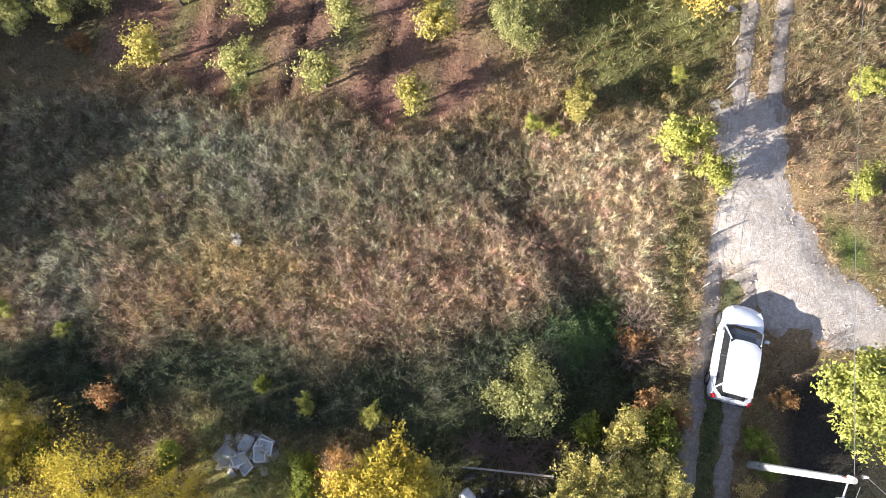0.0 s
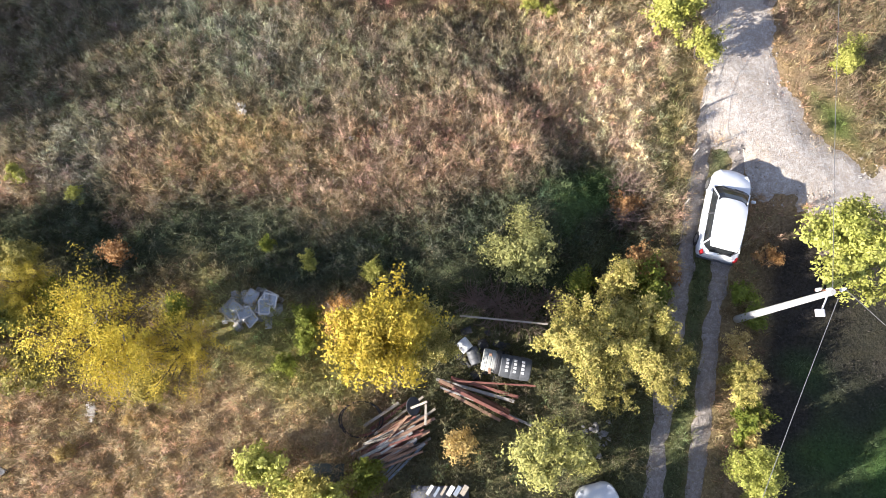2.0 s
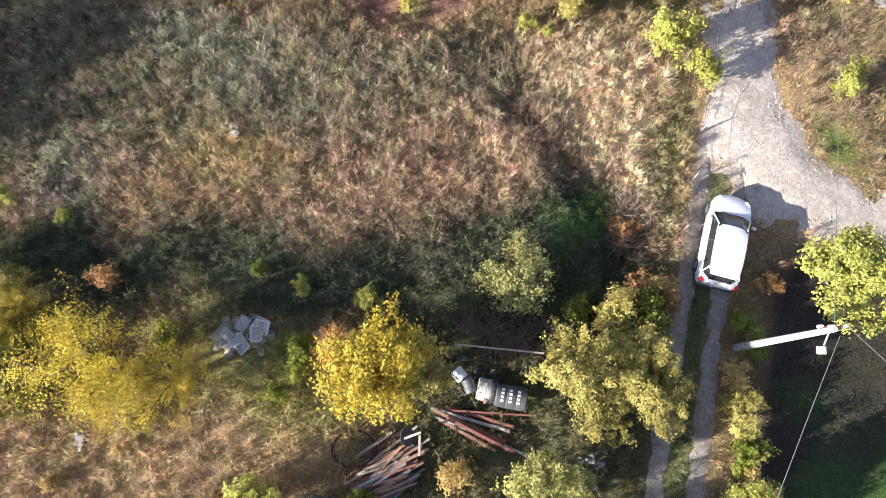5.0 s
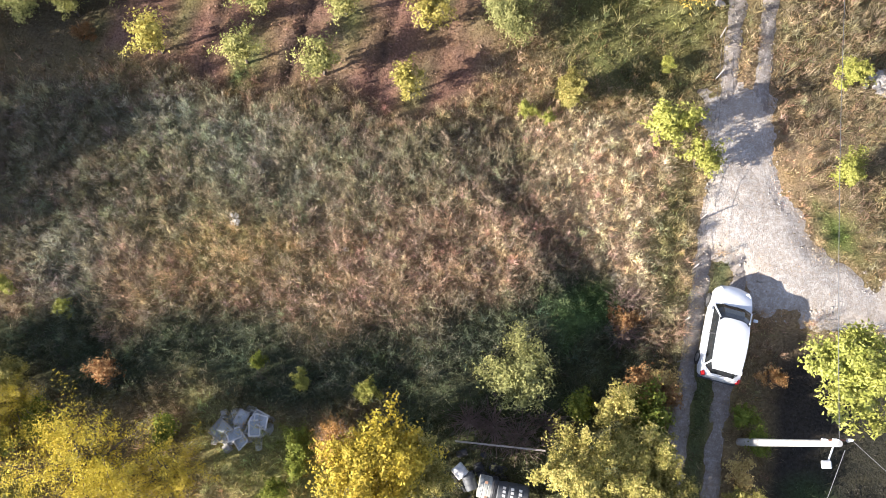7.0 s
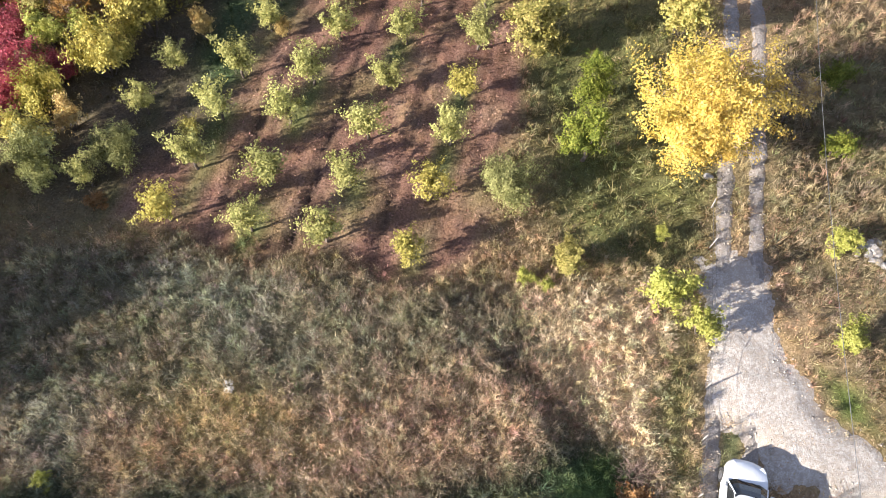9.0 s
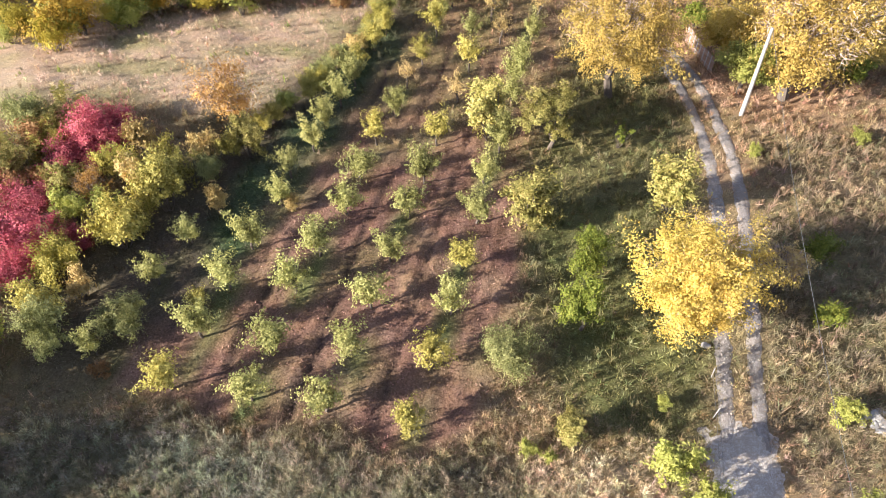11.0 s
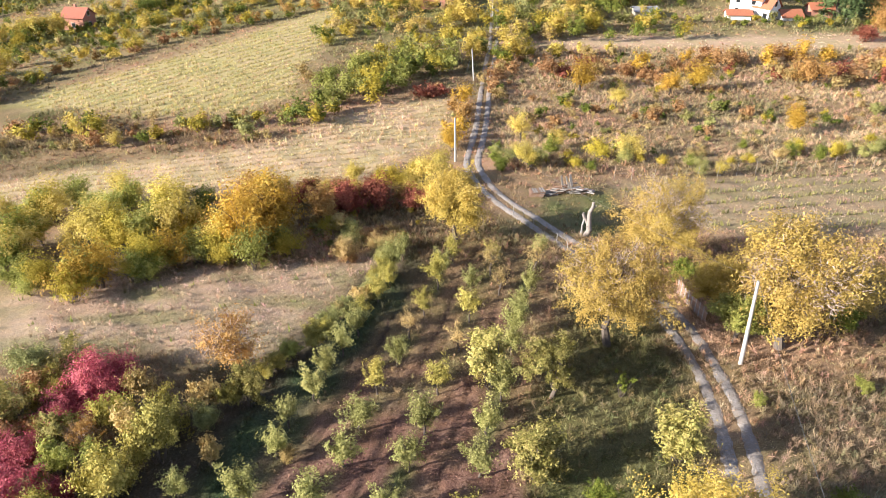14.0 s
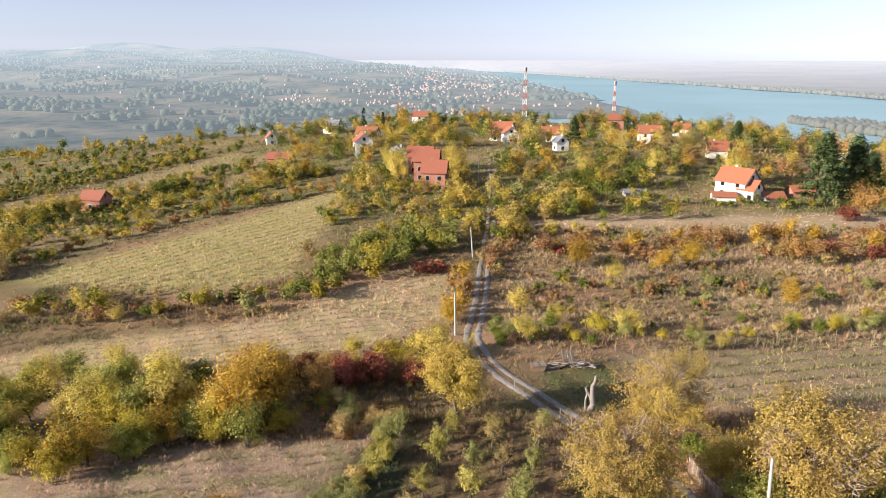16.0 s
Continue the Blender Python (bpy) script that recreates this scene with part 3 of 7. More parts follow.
# ---- plants ----
def leaf_cloud(rng, R, H, base, n, leaf, clumps, tight=0.24, shape="round", plain=False, stir=0.75):
    """Leaves as small folded diamonds gathered in clumps. Returns verts, faces and the clump centres."""
    d = rng.randn(clumps, 3)
    d /= np.linalg.norm(d, axis=1)[:, None]
    r = rng.uniform(0.35, 1.0, clumps) ** 0.6
    hgt = (H - base) / 2
    mid = base + hgt
    if shape == "cone":
        k = rng.uniform(0, 1, clumps) ** 0.8
        a = rng.uniform(0, 6.283, clumps)
        rad = R * (1.02 - k) ** 0.65 * rng.uniform(0.55, 1.0, clumps)
        c = np.column_stack([rad * np.cos(a), rad * np.sin(a), base + k * (H - base) * 0.97 - 0.12 * rad])
    elif shape == "spray":
        a = rng.uniform(0, 6.283, clumps)
        lean = rng.uniform(0.0, 1.0, clumps) ** 0.7
        up = rng.uniform(0.35, 1.0, clumps)
        c = np.column_stack([R * lean * up * np.cos(a), R * lean * up * np.sin(a), base + (H - base) * up * (1 - 0.35 * lean)])
    else:
        lobes = max(5, clumps // 8)
        ld = rng.randn(lobes, 3)
        ld /= np.linalg.norm(ld, axis=1)[:, None]
        lc = ld * rng.uniform(0.34, 0.68, lobes)[:, None]
        ls = rng.uniform(0.28, 0.5, lobes)
        own = rng.randint(lobes, size=clumps)
        c = (lc[own] + d * r[:, None] * ls[own][:, None]) * np.array((R, R, hgt))
        c[:, 2] = np.where(c[:, 2] < 0, c[:, 2] * 0.8, c[:, 2]) + mid
    w = rng.uniform(0.5, 1.6, clumps)
    pick = rng.choice(clumps, n, p=w / w.sum())
    size = tight * R * rng.uniform(0.6, 1.35, clumps)
    flat = 0.55 if shape == "cone" else 0.8
    way = c - np.array((0, 0, mid * 0.7)) + rng.randn(clumps, 3) * 0.35 * R
    way /= np.linalg.norm(way, axis=1)[:, None] + 1e-6
    reach = (rng.uniform(-1.2, 1.0, n) * size[pick] * 1.25)[:, None]
    p = c[pick] + way[pick] * reach + np.clip(rng.randn(n, 3), -2.0, 2.0) * size[pick][:, None] * np.array((1, 1, flat)) * 0.36
    p[:, 2] = np.maximum(p[:, 2], 0.06)
    out = p - np.array((0, 0, mid * 0.8))
    out /= np.linalg.norm(out, axis=1)[:, None] + 1e-6
    face = way + rng.randn(clumps, 3) * 0.45 + np.array((0, 0, 0.5))
    nrm = out * 0.45 + face[pick] * 0.75 + rng.randn(n, 3) * stir
    nrm /= np.linalg.norm(nrm, axis=1)[:, None]
    t = np.cross(nrm, rng.randn(n, 3))
    t /= np.linalg.norm(t, axis=1)[:, None]
    b = np.cross(nrm, t)
    L = leaf * rng.uniform(0.6, 1.35, n)[:, None]
    if plain:
        v = np.stack([p - t * L * 0.5 - b * L * 0.32, p - t * L * 0.4 + b * L * 0.34, p + t * L * 0.62], 1)
        return v.reshape(-1, 3), np.arange(3 * n).reshape(-1, 3), c
    v = np.stack([p - t * L * 0.5, p + b * L * 0.33 + nrm * L * 0.08, p + t * L * 0.5, p - b * L * 0.33 + nrm * L * 0.08], 1)
    return v.reshape(-1, 3), np.arange(4 * n).reshape(-1, 4), c


def limb(bm, a, b, r0, r1, rng, sides=5, bits=3):
    """A branch in a few crooked lengths."""
    a, b = Vector(a), Vector(b)
    last, rl = a, r0
    for i in range(1, bits + 1):
        k = i / bits
        q = a.lerp(b, k)
        if i < bits:
            q += Vector(rng.randn(3)) * (b - a).length * 0.05
        r = r0 + (r1 - r0) * k
        bm_tube(bm, last, q, rl, r, sides, caps=False)
        last, rl = q, r


KINDS = {
    # kind: leaves, crown radius, height, foot of crown, leaf count, leaf size, clumps, label, category
    "apple": ("olive", 1.0, 2.3, 0.4, 2500, 0.105, 40, "young fruit tree with pale green leaves in an orchard row", "fruit tree"),
    "apple_yellow": ("straw", 1.0, 2.2, 0.4, 2200, 0.105, 40, "young fruit tree with yellowing leaves in an orchard row", "fruit tree"),
    "apple_bare": ("tan", 1.1, 2.6, 0.6, 900, 0.1, 30, "thin young fruit tree with few withering leaves", "fruit tree"),
    "bush_lime": ("lime", 1.1, 2.3, 0.15, 3600, 0.12, 60, "yellow-green leafy shrub in rough grass", "shrub"),
    "bush_olive": ("sage", 1.7, 3.0, 0.2, 11000, 0.095, 110, "dense grey-green shrub among weeds", "shrub"),
    "bush_green": ("green", 1.1, 1.9, 0.1, 3200, 0.11, 50, "dark green leafy shrub in grass", "shrub"),
    "bush_tan": ("tan", 1.0, 1.8, 0.15, 2600, 0.1, 46, "withering tan shrub with thin foliage", "shrub"),
    "bush_rust": ("rust", 1.1, 1.7, 0.1, 2600, 0.1, 46, "rusty brown withering shrub in weeds", "shrub"),
    "bush_gold": ("moss", 1.2, 2.9, 0.1, 8000, 0.105, 80, "golden autumn shrub in rough grass", "shrub"),
    "bush_red": ("crimson", 1.9, 3.0, 0.1, 9000, 0.11, 120, "crimson autumn shrub in the hedge", "shrub"),
    "sumac": ("orange", 1.8, 3.4, 0.3, 7000, 0.10, 110, "thin reddish-orange shrub with bare twigs", "shrub"),
    "tree_yellow": ("yellow", 2.0, 7.4, 3.6, 12000, 0.105, 110, "bright yellow autumn tree over rough grass", "tree"),
    "tree_mix": ("moss", 2.1, 4.8, 0.9, 17000, 0.10, 110, "golden and green autumn tree beside a junk heap", "tree"),
    "seed_plant": ("seed", 0.4, 1.0, 0.35, 420, 0.055, 16, "pale plant with white fluffy seed heads in weeds", "plant"),
    "tree_sage": ("olive", 1.6, 4.2, 0.5, 9000, 0.11, 100, "pale green leafy tree beside the junk heap", "tree"),
    "tree_lime": ("lime", 2.2, 4.6, 0.8, 14000, 0.125, 120, "yellow-green leafy tree beside the track", "tree"),
    "tree_green": ("green", 1.7, 4.2, 0.7, 8000, 0.12, 90, "green leafy tree beside the orchard", "tree"),
    "walnut": ("walnut", 3.5, 7.2, 0.4, 44000, 0.096, 300, "large golden walnut tree with thinning crown", "tree"),
    "walnut_yellow": ("honey", 3.1, 5.9, 0.4, 52000, 0.09, 260, "large bright yellow tree beside the track", "tree"),
    "round_yellow": ("honey", 3.0, 6.4, 0.4, 30000, 0.13, 220, "round bright yellow tree at the end of the orchard", "tree"),
    "far_gold": ("gold", 2.6, 5.4, 0.5, 4200, 0.2, 90, "golden autumn tree on the hillside", "tree"),
    "far_yellow": ("yellow", 2.6, 6.0, 0.5, 4200, 0.2, 90, "bright yellow autumn tree on the hillside", "tree"),
    "far_lime": ("citron", 2.6, 4.6, 0.2, 4200, 0.2, 90, "yellow-green bush on the hillside", "shrub"),
    "far_green": ("green", 2.6, 4.8, 0.2, 4200, 0.2, 90, "green leafy tree on the hillside", "tree"),
    "far_olive": ("olive", 2.6, 4.4, 0.2, 4200, 0.2, 90, "grey-green bush on the hillside", "shrub"),
    "far_orange": ("orange", 2.4, 4.8, 0.4, 4200, 0.2, 90, "orange-brown autumn tree on the hillside", "tree"),
    "far_red": ("wine", 2.2, 3.0, 0.1, 4200, 0.2, 90, "dark red bush on the hillside", "shrub"),
    "far_rust": ("rust", 2.2, 3.4, 0.1, 4200, 0.2, 90, "rusty brown bush on the hillside", "shrub"),
    "far_tan": ("tan", 2.2, 3.6, 0.1, 4200, 0.2, 90, "withered tan bush on the hillside", "shrub"),
    "conifer": ("conifer", 3.6, 13.0, 0.6, 7000, 0.42, 170, "tall dark conifer beside a house", "conifer"),
    "poplar": ("conifer", 1.1, 7.5, 0.2, 900, 0.4, 40, "slim dark cypress in a village garden", "conifer"),
    "tree_tan": ("tan", 1.5, 3.6, 0.5, 4200, 0.105, 60, "thin grey-tan tree losing its leaves", "tree"),
    "spray": ("green", 0.7, 2.4, 0.1, 420, 0.13, 20, "slim light green sapling in grass", "sapling"),
    "thin_yellow": ("citron", 3.4, 5.6, 1.2, 17000, 0.075, 150, "thin yellow autumn tree with bare limbs showing", "tree"),
    "tree_bright": ("citron", 2.0, 4.6, 0.5, 18000, 0.095, 150, "bright yellow tree turning orange beside a brush heap", "tree"),
    "bush_citron": ("straw", 1.3, 2.3, 0.1, 5200, 0.105, 80, "pale yellow-green willowy shrub in the hedge", "shrub"),
    "far_fresh": ("lime", 2.6, 4.6, 0.2, 4200, 0.2, 90, "fresh yellow-green bush on the hillside", "shrub"),
    "far_amber": ("amber", 2.6, 5.2, 0.4, 4200, 0.2, 90, "amber autumn tree on the hillside", "tree"),
}
masters = {}
TWIG = grainy("pinkish_bare_twigs", (0.26, 0.19, 0.15), (0.42, 0.33, 0.27), 5, 0.9, relief=0)


def plant(kind, x, y, R=None, turn=None, label="", group="", variants=3, squash=1.0):
    """Sets one plant of a kind, with a crown of radius R, on the ground."""
    leaf_kind, r0, H, base, n, leaf, clumps, text, cat = KINDS[kind]
    v = plant.count % variants
    plant.count += 1
    rng = np.random.RandomState(1000 + 37 * plant.count)
    turn = rng.uniform(0, 360) if turn is None else turn
    s = (R or r0) / r0
    m = Matrix.LocRotScale((x, y, gz(x, y) - 0.03), Euler((0, 0, radians(turn))), (s, s, s * squash * rng.uniform(0.9, 1.1)))
    if (kind, v) in masters:
        ob = copy_thing(masters[kind, v], m)
        ob.matrix_basis = m
    else:
        ob = thing(cat.replace(" ", "_"), text, cat, m)
        rng = np.random.RandomState(sum(map(ord, kind)) * 7 + v)
        shape = "cone" if leaf_kind == "conifer" else "spray" if cat in ("fruit tree", "sapling") else "round"
        verts, faces, centres = leaf_cloud(rng, r0, H, base, n, leaf, clumps, 0.3 if cat == "fruit tree" else 0.24 if cat == "shrub" and not kind.startswith("far") else 0.33 if kind.startswith("far") else 0.15 if kind in ("thin_yellow", "tree_mix", "tree_bright") or kind.startswith("walnut") else 0.19, shape, True, 0.42 if kind.startswith("far") else 0.62)
        sheet("crown", verts, faces, [LEAF[leaf_kind]], ob)
        bm = bmesh.new()
        woody = cat in ("tree", "conifer", "fruit tree")
        if woody:
            thick = 0.035 * r0 + 0.02 * H / 2
            top = (rng.uniform(-0.1, 0.1) * r0, rng.uniform(-0.1, 0.1) * r0, H * (0.96 if shape == "cone" else 0.62))
            limb(bm, (0, 0, -0.1), top, thick * 1.3, thick * 0.4, rng, 7, 4)
            for c in centres[rng.permutation(len(centres))[: 34 if kind == "thin_yellow" else 14 if H > 3 else 9]]:
                k = rng.uniform(0.25, 0.85)
                start = Vector((0, 0, 0)).lerp(Vector(top), min(k, c[2] / H + 0.05))
                limb(bm, start, c, thick * 0.45, thick * 0.08, rng, 4, 3)
        else:
            for c in centres[rng.permutation(len(centres))[:14]]:
                limb(bm, (c[0] * 0.15, c[1] * 0.15, -0.05), c, 0.02 + 0.008 * r0, 0.006, rng, 4, 2)
        part("trunk" if woody else "stem", bm, BARK, ob)
        if kind.startswith("walnut") or kind in ("tree_tan", "sumac"):
            k = 5500 if kind == "walnut" else 1500
            dirs = rng.randn(k, 3)
            dirs[:, 2] = np.abs(dirs[:, 2]) * 0.9
            dirs /= np.linalg.norm(dirs, axis=1)[:, None]
            p0 = dirs * (rng.uniform(0.45, 0.95, k) * (0.75 + 0.2 * np.sin(5 * dirs[:, 0] + 4 * dirs[:, 1])))[:, None] * np.array((r0, r0, (H - base) * 0.5)) + np.array((0, 0, base + (H - base) * 0.46))
            grow = dirs * 0.6 + rng.randn(k, 3) * 0.6
            p1 = p0 + grow * rng.uniform(0.10, 0.28, k)[:, None]
            wide = np.cross(grow, rng.randn(k, 3)) * 0.007
            sheet("twigwork", np.stack([p0 - wide, p0 + wide, p1], 1).reshape(-1, 3), np.arange(3 * k).reshape(-1, 3), [TWIG], ob)
        masters[kind, v] = ob
    return tagged(ob, label, "", group)


plant.count = 0


def twigs(x, y, R, H, n, seed, label):
    """A bare, twiggy bush or the bare outer twigs round a thinning crown."""
    rng = np.random.RandomState(seed)
    ob = thing("bare_bush", label, "bush", stand(x, y))
    bm = bmesh.new()
    for i in range(n):
        a, lean = rng.uniform(0, 6.283), rng.uniform(0.15, 1.0)
        tip = Vector((R * lean * math.cos(a), R * lean * math.sin(a), H * rng.uniform(0.6, 1.0) * (1.05 - 0.45 * lean)))
        limb(bm, tip * 0.1, tip, 0.022, 0.007, rng, 3, 3)
        for j in range(3):
            q = tip * rng.uniform(0.45, 0.9)
            limb(bm, q, q + Vector(rng.randn(3) * 0.22 * R) + Vector((0, 0, 0.12 * H)), 0.01, 0.004, rng, 3, 1)
    part("brushwood", bm, BRUSH, ob)
    return ob


ORCHARD_NEAR = [("apple", -17.9, 18.0, 0.84), ("bush_olive", -16.7, 19.4, 1.45), ("apple", -12.6, 19.1, 1.13), ("apple", -8.6, 18.1, 1.16), ("apple", -4.6, 17.9, 1.04),
                ("apple_yellow", -0.5, 17.3, 1.14), ("apple_yellow", -13.4, 15.9, 1.2), ("apple", -9.2, 15.3, 0.96), ("apple", -5.5, 14.7, 1.13),
                ("apple_yellow", -1.5, 13.7, 1.01), ("apple_yellow", -13.1, 21.1, 0.66)]
ORCHARD_MIDDLE = [("apple", -15.9, 22.7, 0.92), ("apple", -14.7, 25.8, 0.92), ("apple", -11.8, 22.3, 1.09), ("apple", -11.1, 25.4, 1.16), ("apple", -8.1, 22.1, 1.09),
                  ("apple", -7.1, 24.9, 1.15), ("apple", -5.8, 28.2, 1.16), ("apple", -5.2, 31.5, 1.16), ("apple", -3.8, 21.1, 1.12), ("apple", -2.9, 24.4, 1.04),
                  ("apple", 0.5, 20.6, 1.05), ("apple_yellow", 1.2, 23.8, 1.03), ("apple", -2.0, 28.0, 1.09), ("apple", -1.2, 31.1, 1.22), ("apple", 2.1, 27.5, 1.14)]
ORCHARD_FAR = [("apple", 2.7, 31.2, 1.01), ("apple_yellow", -4.5, 35.1, 1.08), ("apple_yellow", -0.4, 35.3, 1.08), ("apple_yellow", -1.7, 45.8, 0.91),
               ("apple_bare", -2.7, 42.2, 0.87), ("apple_yellow", 1.9, 44.6, 1.1), ("apple_bare", 4.1, 53.2, 1.3), ("apple_yellow", -0.7, 50.5, 1.2), ("apple", 5.9, 44.7, 0.99),
               ("apple_bare", 8.1, 53.3, 1.2), ("apple", 3.8, 34.5, 1.14), ("apple_bare", 1.0, 40.5, 0.9), ("apple_bare", 4.6, 49.2, 1.0), ("apple", -3.4, 38.6, 0.9),
               ("apple", 2.2, 49.5, 0.9), ("apple", 7.2, 49.2, 0.9)]
for row in (ORCHARD_NEAR, ORCHARD_MIDDLE, ORCHARD_FAR):
    for kind, x, y, r in row:
        plant(kind, x, y, r * 1.06, group="orchard trees", squash=1.25 if y > 34 else 1.0)
rng = np.random.RandomState(77)
taken = [(x, y) for row in (ORCHARD_NEAR, ORCHARD_MIDDLE, ORCHARD_FAR) for _, x, y, _ in row]
for row in (-16.4, -12.3, -8.3, -4.2, -0.6):
    for y in np.arange(29.0, 58, 2.7):
        x = (row + 0.225 * y) / 0.974 + rng.uniform(-0.3, 0.3)
        if inside(SOIL_AREA, x, y, 0.1) > 0.5 and min(math.hypot(x - a, y - b) for a, b in taken) > 2.2 and not (x > 1 and y < 38):
            plant(("apple", "apple_yellow", "apple")[rng.randint(3)], x, y, rng.uniform(0.85, 1.2), group="orchard trees", squash=1.2)

# trees and shrubs between the orchard and the track, and beside the track
BY_THE_TRACK = [("walnut_yellow", 12.9, 20.0, 4.1), ("tree_green", 7.9, 23.7, 1.6), ("tree_green", 7.4, 19.6, 1.6), ("bush_gold", 5.3, 27.3, 1.9),
                ("bush_gold", 3.2, 36.0, 2.1), ("tree_mix", 7.2, 34.8, 2.4), ("bush_gold", 13.8, 28.6, 1.85), ("walnut", 12.3, 41.4, 4.7), ("walnut", 19.8, 55.0, 4.9),
                ("walnut", 25.2, 41.2, 5.7), ("round_yellow", 21.9, 46.6, 2.6), ("tree_lime", 22.0, 41.9, 2.5), ("bush_green", 21.2, 52.0, 1.6), ("bush_green", 30.5, 43.0, 2.0), ("round_yellow", 1.0, 60.9, 3.7), ("bush_olive", 3.5, 17.4, 1.66), ("walnut", 32.0, 44.9, 3.4),
                ("spray", 11.9, 35.0, 0.8), ("bush_green", 21.6, 25.1, 1.2), ("bush_green", 20.4, 20.0, 1.15), ("bush_tan", -14.0, 29.1, 0.88), ("bush_lime", 20.6, 34.0, 0.6),
                ("bush_lime", 28.3, 35.6, 0.8), ("tree_tan", 18.4, 22.3, 1.5)]
for kind, x, y, r in BY_THE_TRACK:
    plant(kind, x, y, r)
NEAR_SHRUBS = [("bush_lime", 19.4, 14.4, 0.94), ("bush_lime", 18.5, 9.6, 0.95), ("bush_lime", 10.3, 11.5, 1.35), ("bush_lime", 11.8, 10.0, 1.0), ("bush_gold", 6.2, 13.3, 1.0),
               ("bush_lime", 4.1, 12.6, 0.55), ("bush_lime", 5.1, 12.2, 0.45), ("bush_lime", 10.7, 14.9, 0.5), ("bush_tan", -9.3, 28.5, 0.8), ("bush_rust", -17.2, 16.7, 0.7)]
for kind, x, y, r in NEAR_SHRUBS:
    plant(kind, x, y, r)
# the tree_green entries stand out of view, added to shade track and garden
JUNK_CORNER = [("tree_bright", -2.0, -3.0, 2.55), ("tree_mix", -0.9, -3.3, 1.6), ("tree_mix", 8.5, -4.2, 1.5), ("bush_gold", 7.0, -0.7, 1.0), ("bush_green", 8.7, -1.0, 1.2), ("bush_tan", 9.3, 0.1, 0.9), ("bush_green", 5.9, -0.8, 0.9), ("tree_green", -1.5, -13.6, 2.7), ("tree_green", 0.9, -13.8, 2.6), ("bush_citron", -3.0, -2.6, 1.0), ("sumac", -4.0, -2.2, 1.0), ("tree_mix", 5.4, -3.2, 1.9), ("tree_mix", 7.6, -3.5, 1.7), ("tree_mix", 6.5, -4.6, 1.5), ("bush_gold", 7.9, -2.3, 1.35), ("bush_tan", 8.6, -4.1, 1.3),
               ("bush_olive", 3.3, 0.6, 1.74), ("bush_lime", -2.9, -0.2, 0.62), ("bush_lime", -5.5, 0.3, 0.52), ("bush_tan", 0.5, -7.2, 1.0), ("tree_sage", 4.0, -7.6, 1.55), ("tree_green", 2.6, -13.0, 2.3), ("tree_green", 5.0, -14.5, 2.3),
               ("tree_sage", 5.6, -7.7, 0.8), ("tree_lime", 11.9, -8.2, 1.3), ("tree_lime", 16.4, 0.6, 2.35), ("bush_gold", 12.1, -5.2, 0.75), ("bush_green", 13.0, -2.2, 0.8),
               ("bush_rust", 8.7, -0.1, 1.1), ("bush_rust", 8.1, 2.9, 0.85), ("bush_lime", -6.7, -8.4, 1.3), ("bush_green", -3.0, -8.4, 0.95), ("bush_lime", -16.0, 3.3, 0.5)]
for kind, x, y, r in JUNK_CORNER:
    plant(kind, x, y, r)
LEFT_CORNER = [("seed_plant", -8.95, 7.0, 0.42), ("seed_plant", -8.6, 9.85, 0.3), ("seed_plant", -8.0, 9.5, 0.22), ("seed_plant", -4.0, 5.9, 0.2), ("seed_plant", -14.2, -6.0, 0.5), ("seed_plant", -17.6, -8.4, 0.5), ("thin_yellow", -20.3, 0.4, 2.3), ("thin_yellow", -16.9, -0.9, 1.8), ("bush_tan", 12.25, -3.4, 0.8), ("bush_gold", 12.1, -4.3, 0.8), ("bush_green", 12.2, -6.4, 0.9), ("bush_tan", 12.0, -7.4, 0.8), ("bush_gold", 11.6, -9.5, 0.9), ("bush_green", 12.5, -1.3, 0.7), ("bush_green", -16.5, -1.6, 1.1), ("bush_green", -11.0, -1.8, 0.9), ("bush_lime", -17.8, -2.2, 1.2), ("bush_green", -5.4, -2.2, 0.9), ("bush_green", -5.6, -3.2, 0.7), ("bush_citron", -5.2, -8.9, 1.2), ("bush_lime", -4.2, -9.4, 1.1), ("thin_yellow", -13.2, -3.2, 3.2), ("thin_yellow", -10.2, -3.6, 2.2), ("bush_gold", -17.6, 0.3, 1.0), ("bush_rust", -13.8, 0.6, 0.94),
               ("bush_lime", -18.6, 4.2, 0.6), ("bush_tan", -12.6, -6.3, 0.4), ("bush_green", -7.4, 1.0, 0.5), ("bush_rust", 13.9, 0.4, 0.6), ("bush_green", -6.4, -4.0, 0.7),
               ("bush_gold", 12.6, -6.2, 0.6), ("bush_tan", -14.9, -7.6, 0.6), ("bush_gold", -20, -3.5, 1.9), ("bush_green", 12.0, -7.0, 0.6), ("bush_gold", -16.6, -4.4, 1.2), ("bush_citron", -11.9, -5.2, 0.9)]
for kind, x, y, r in LEFT_CORNER:
    plant(kind, x, y, r)
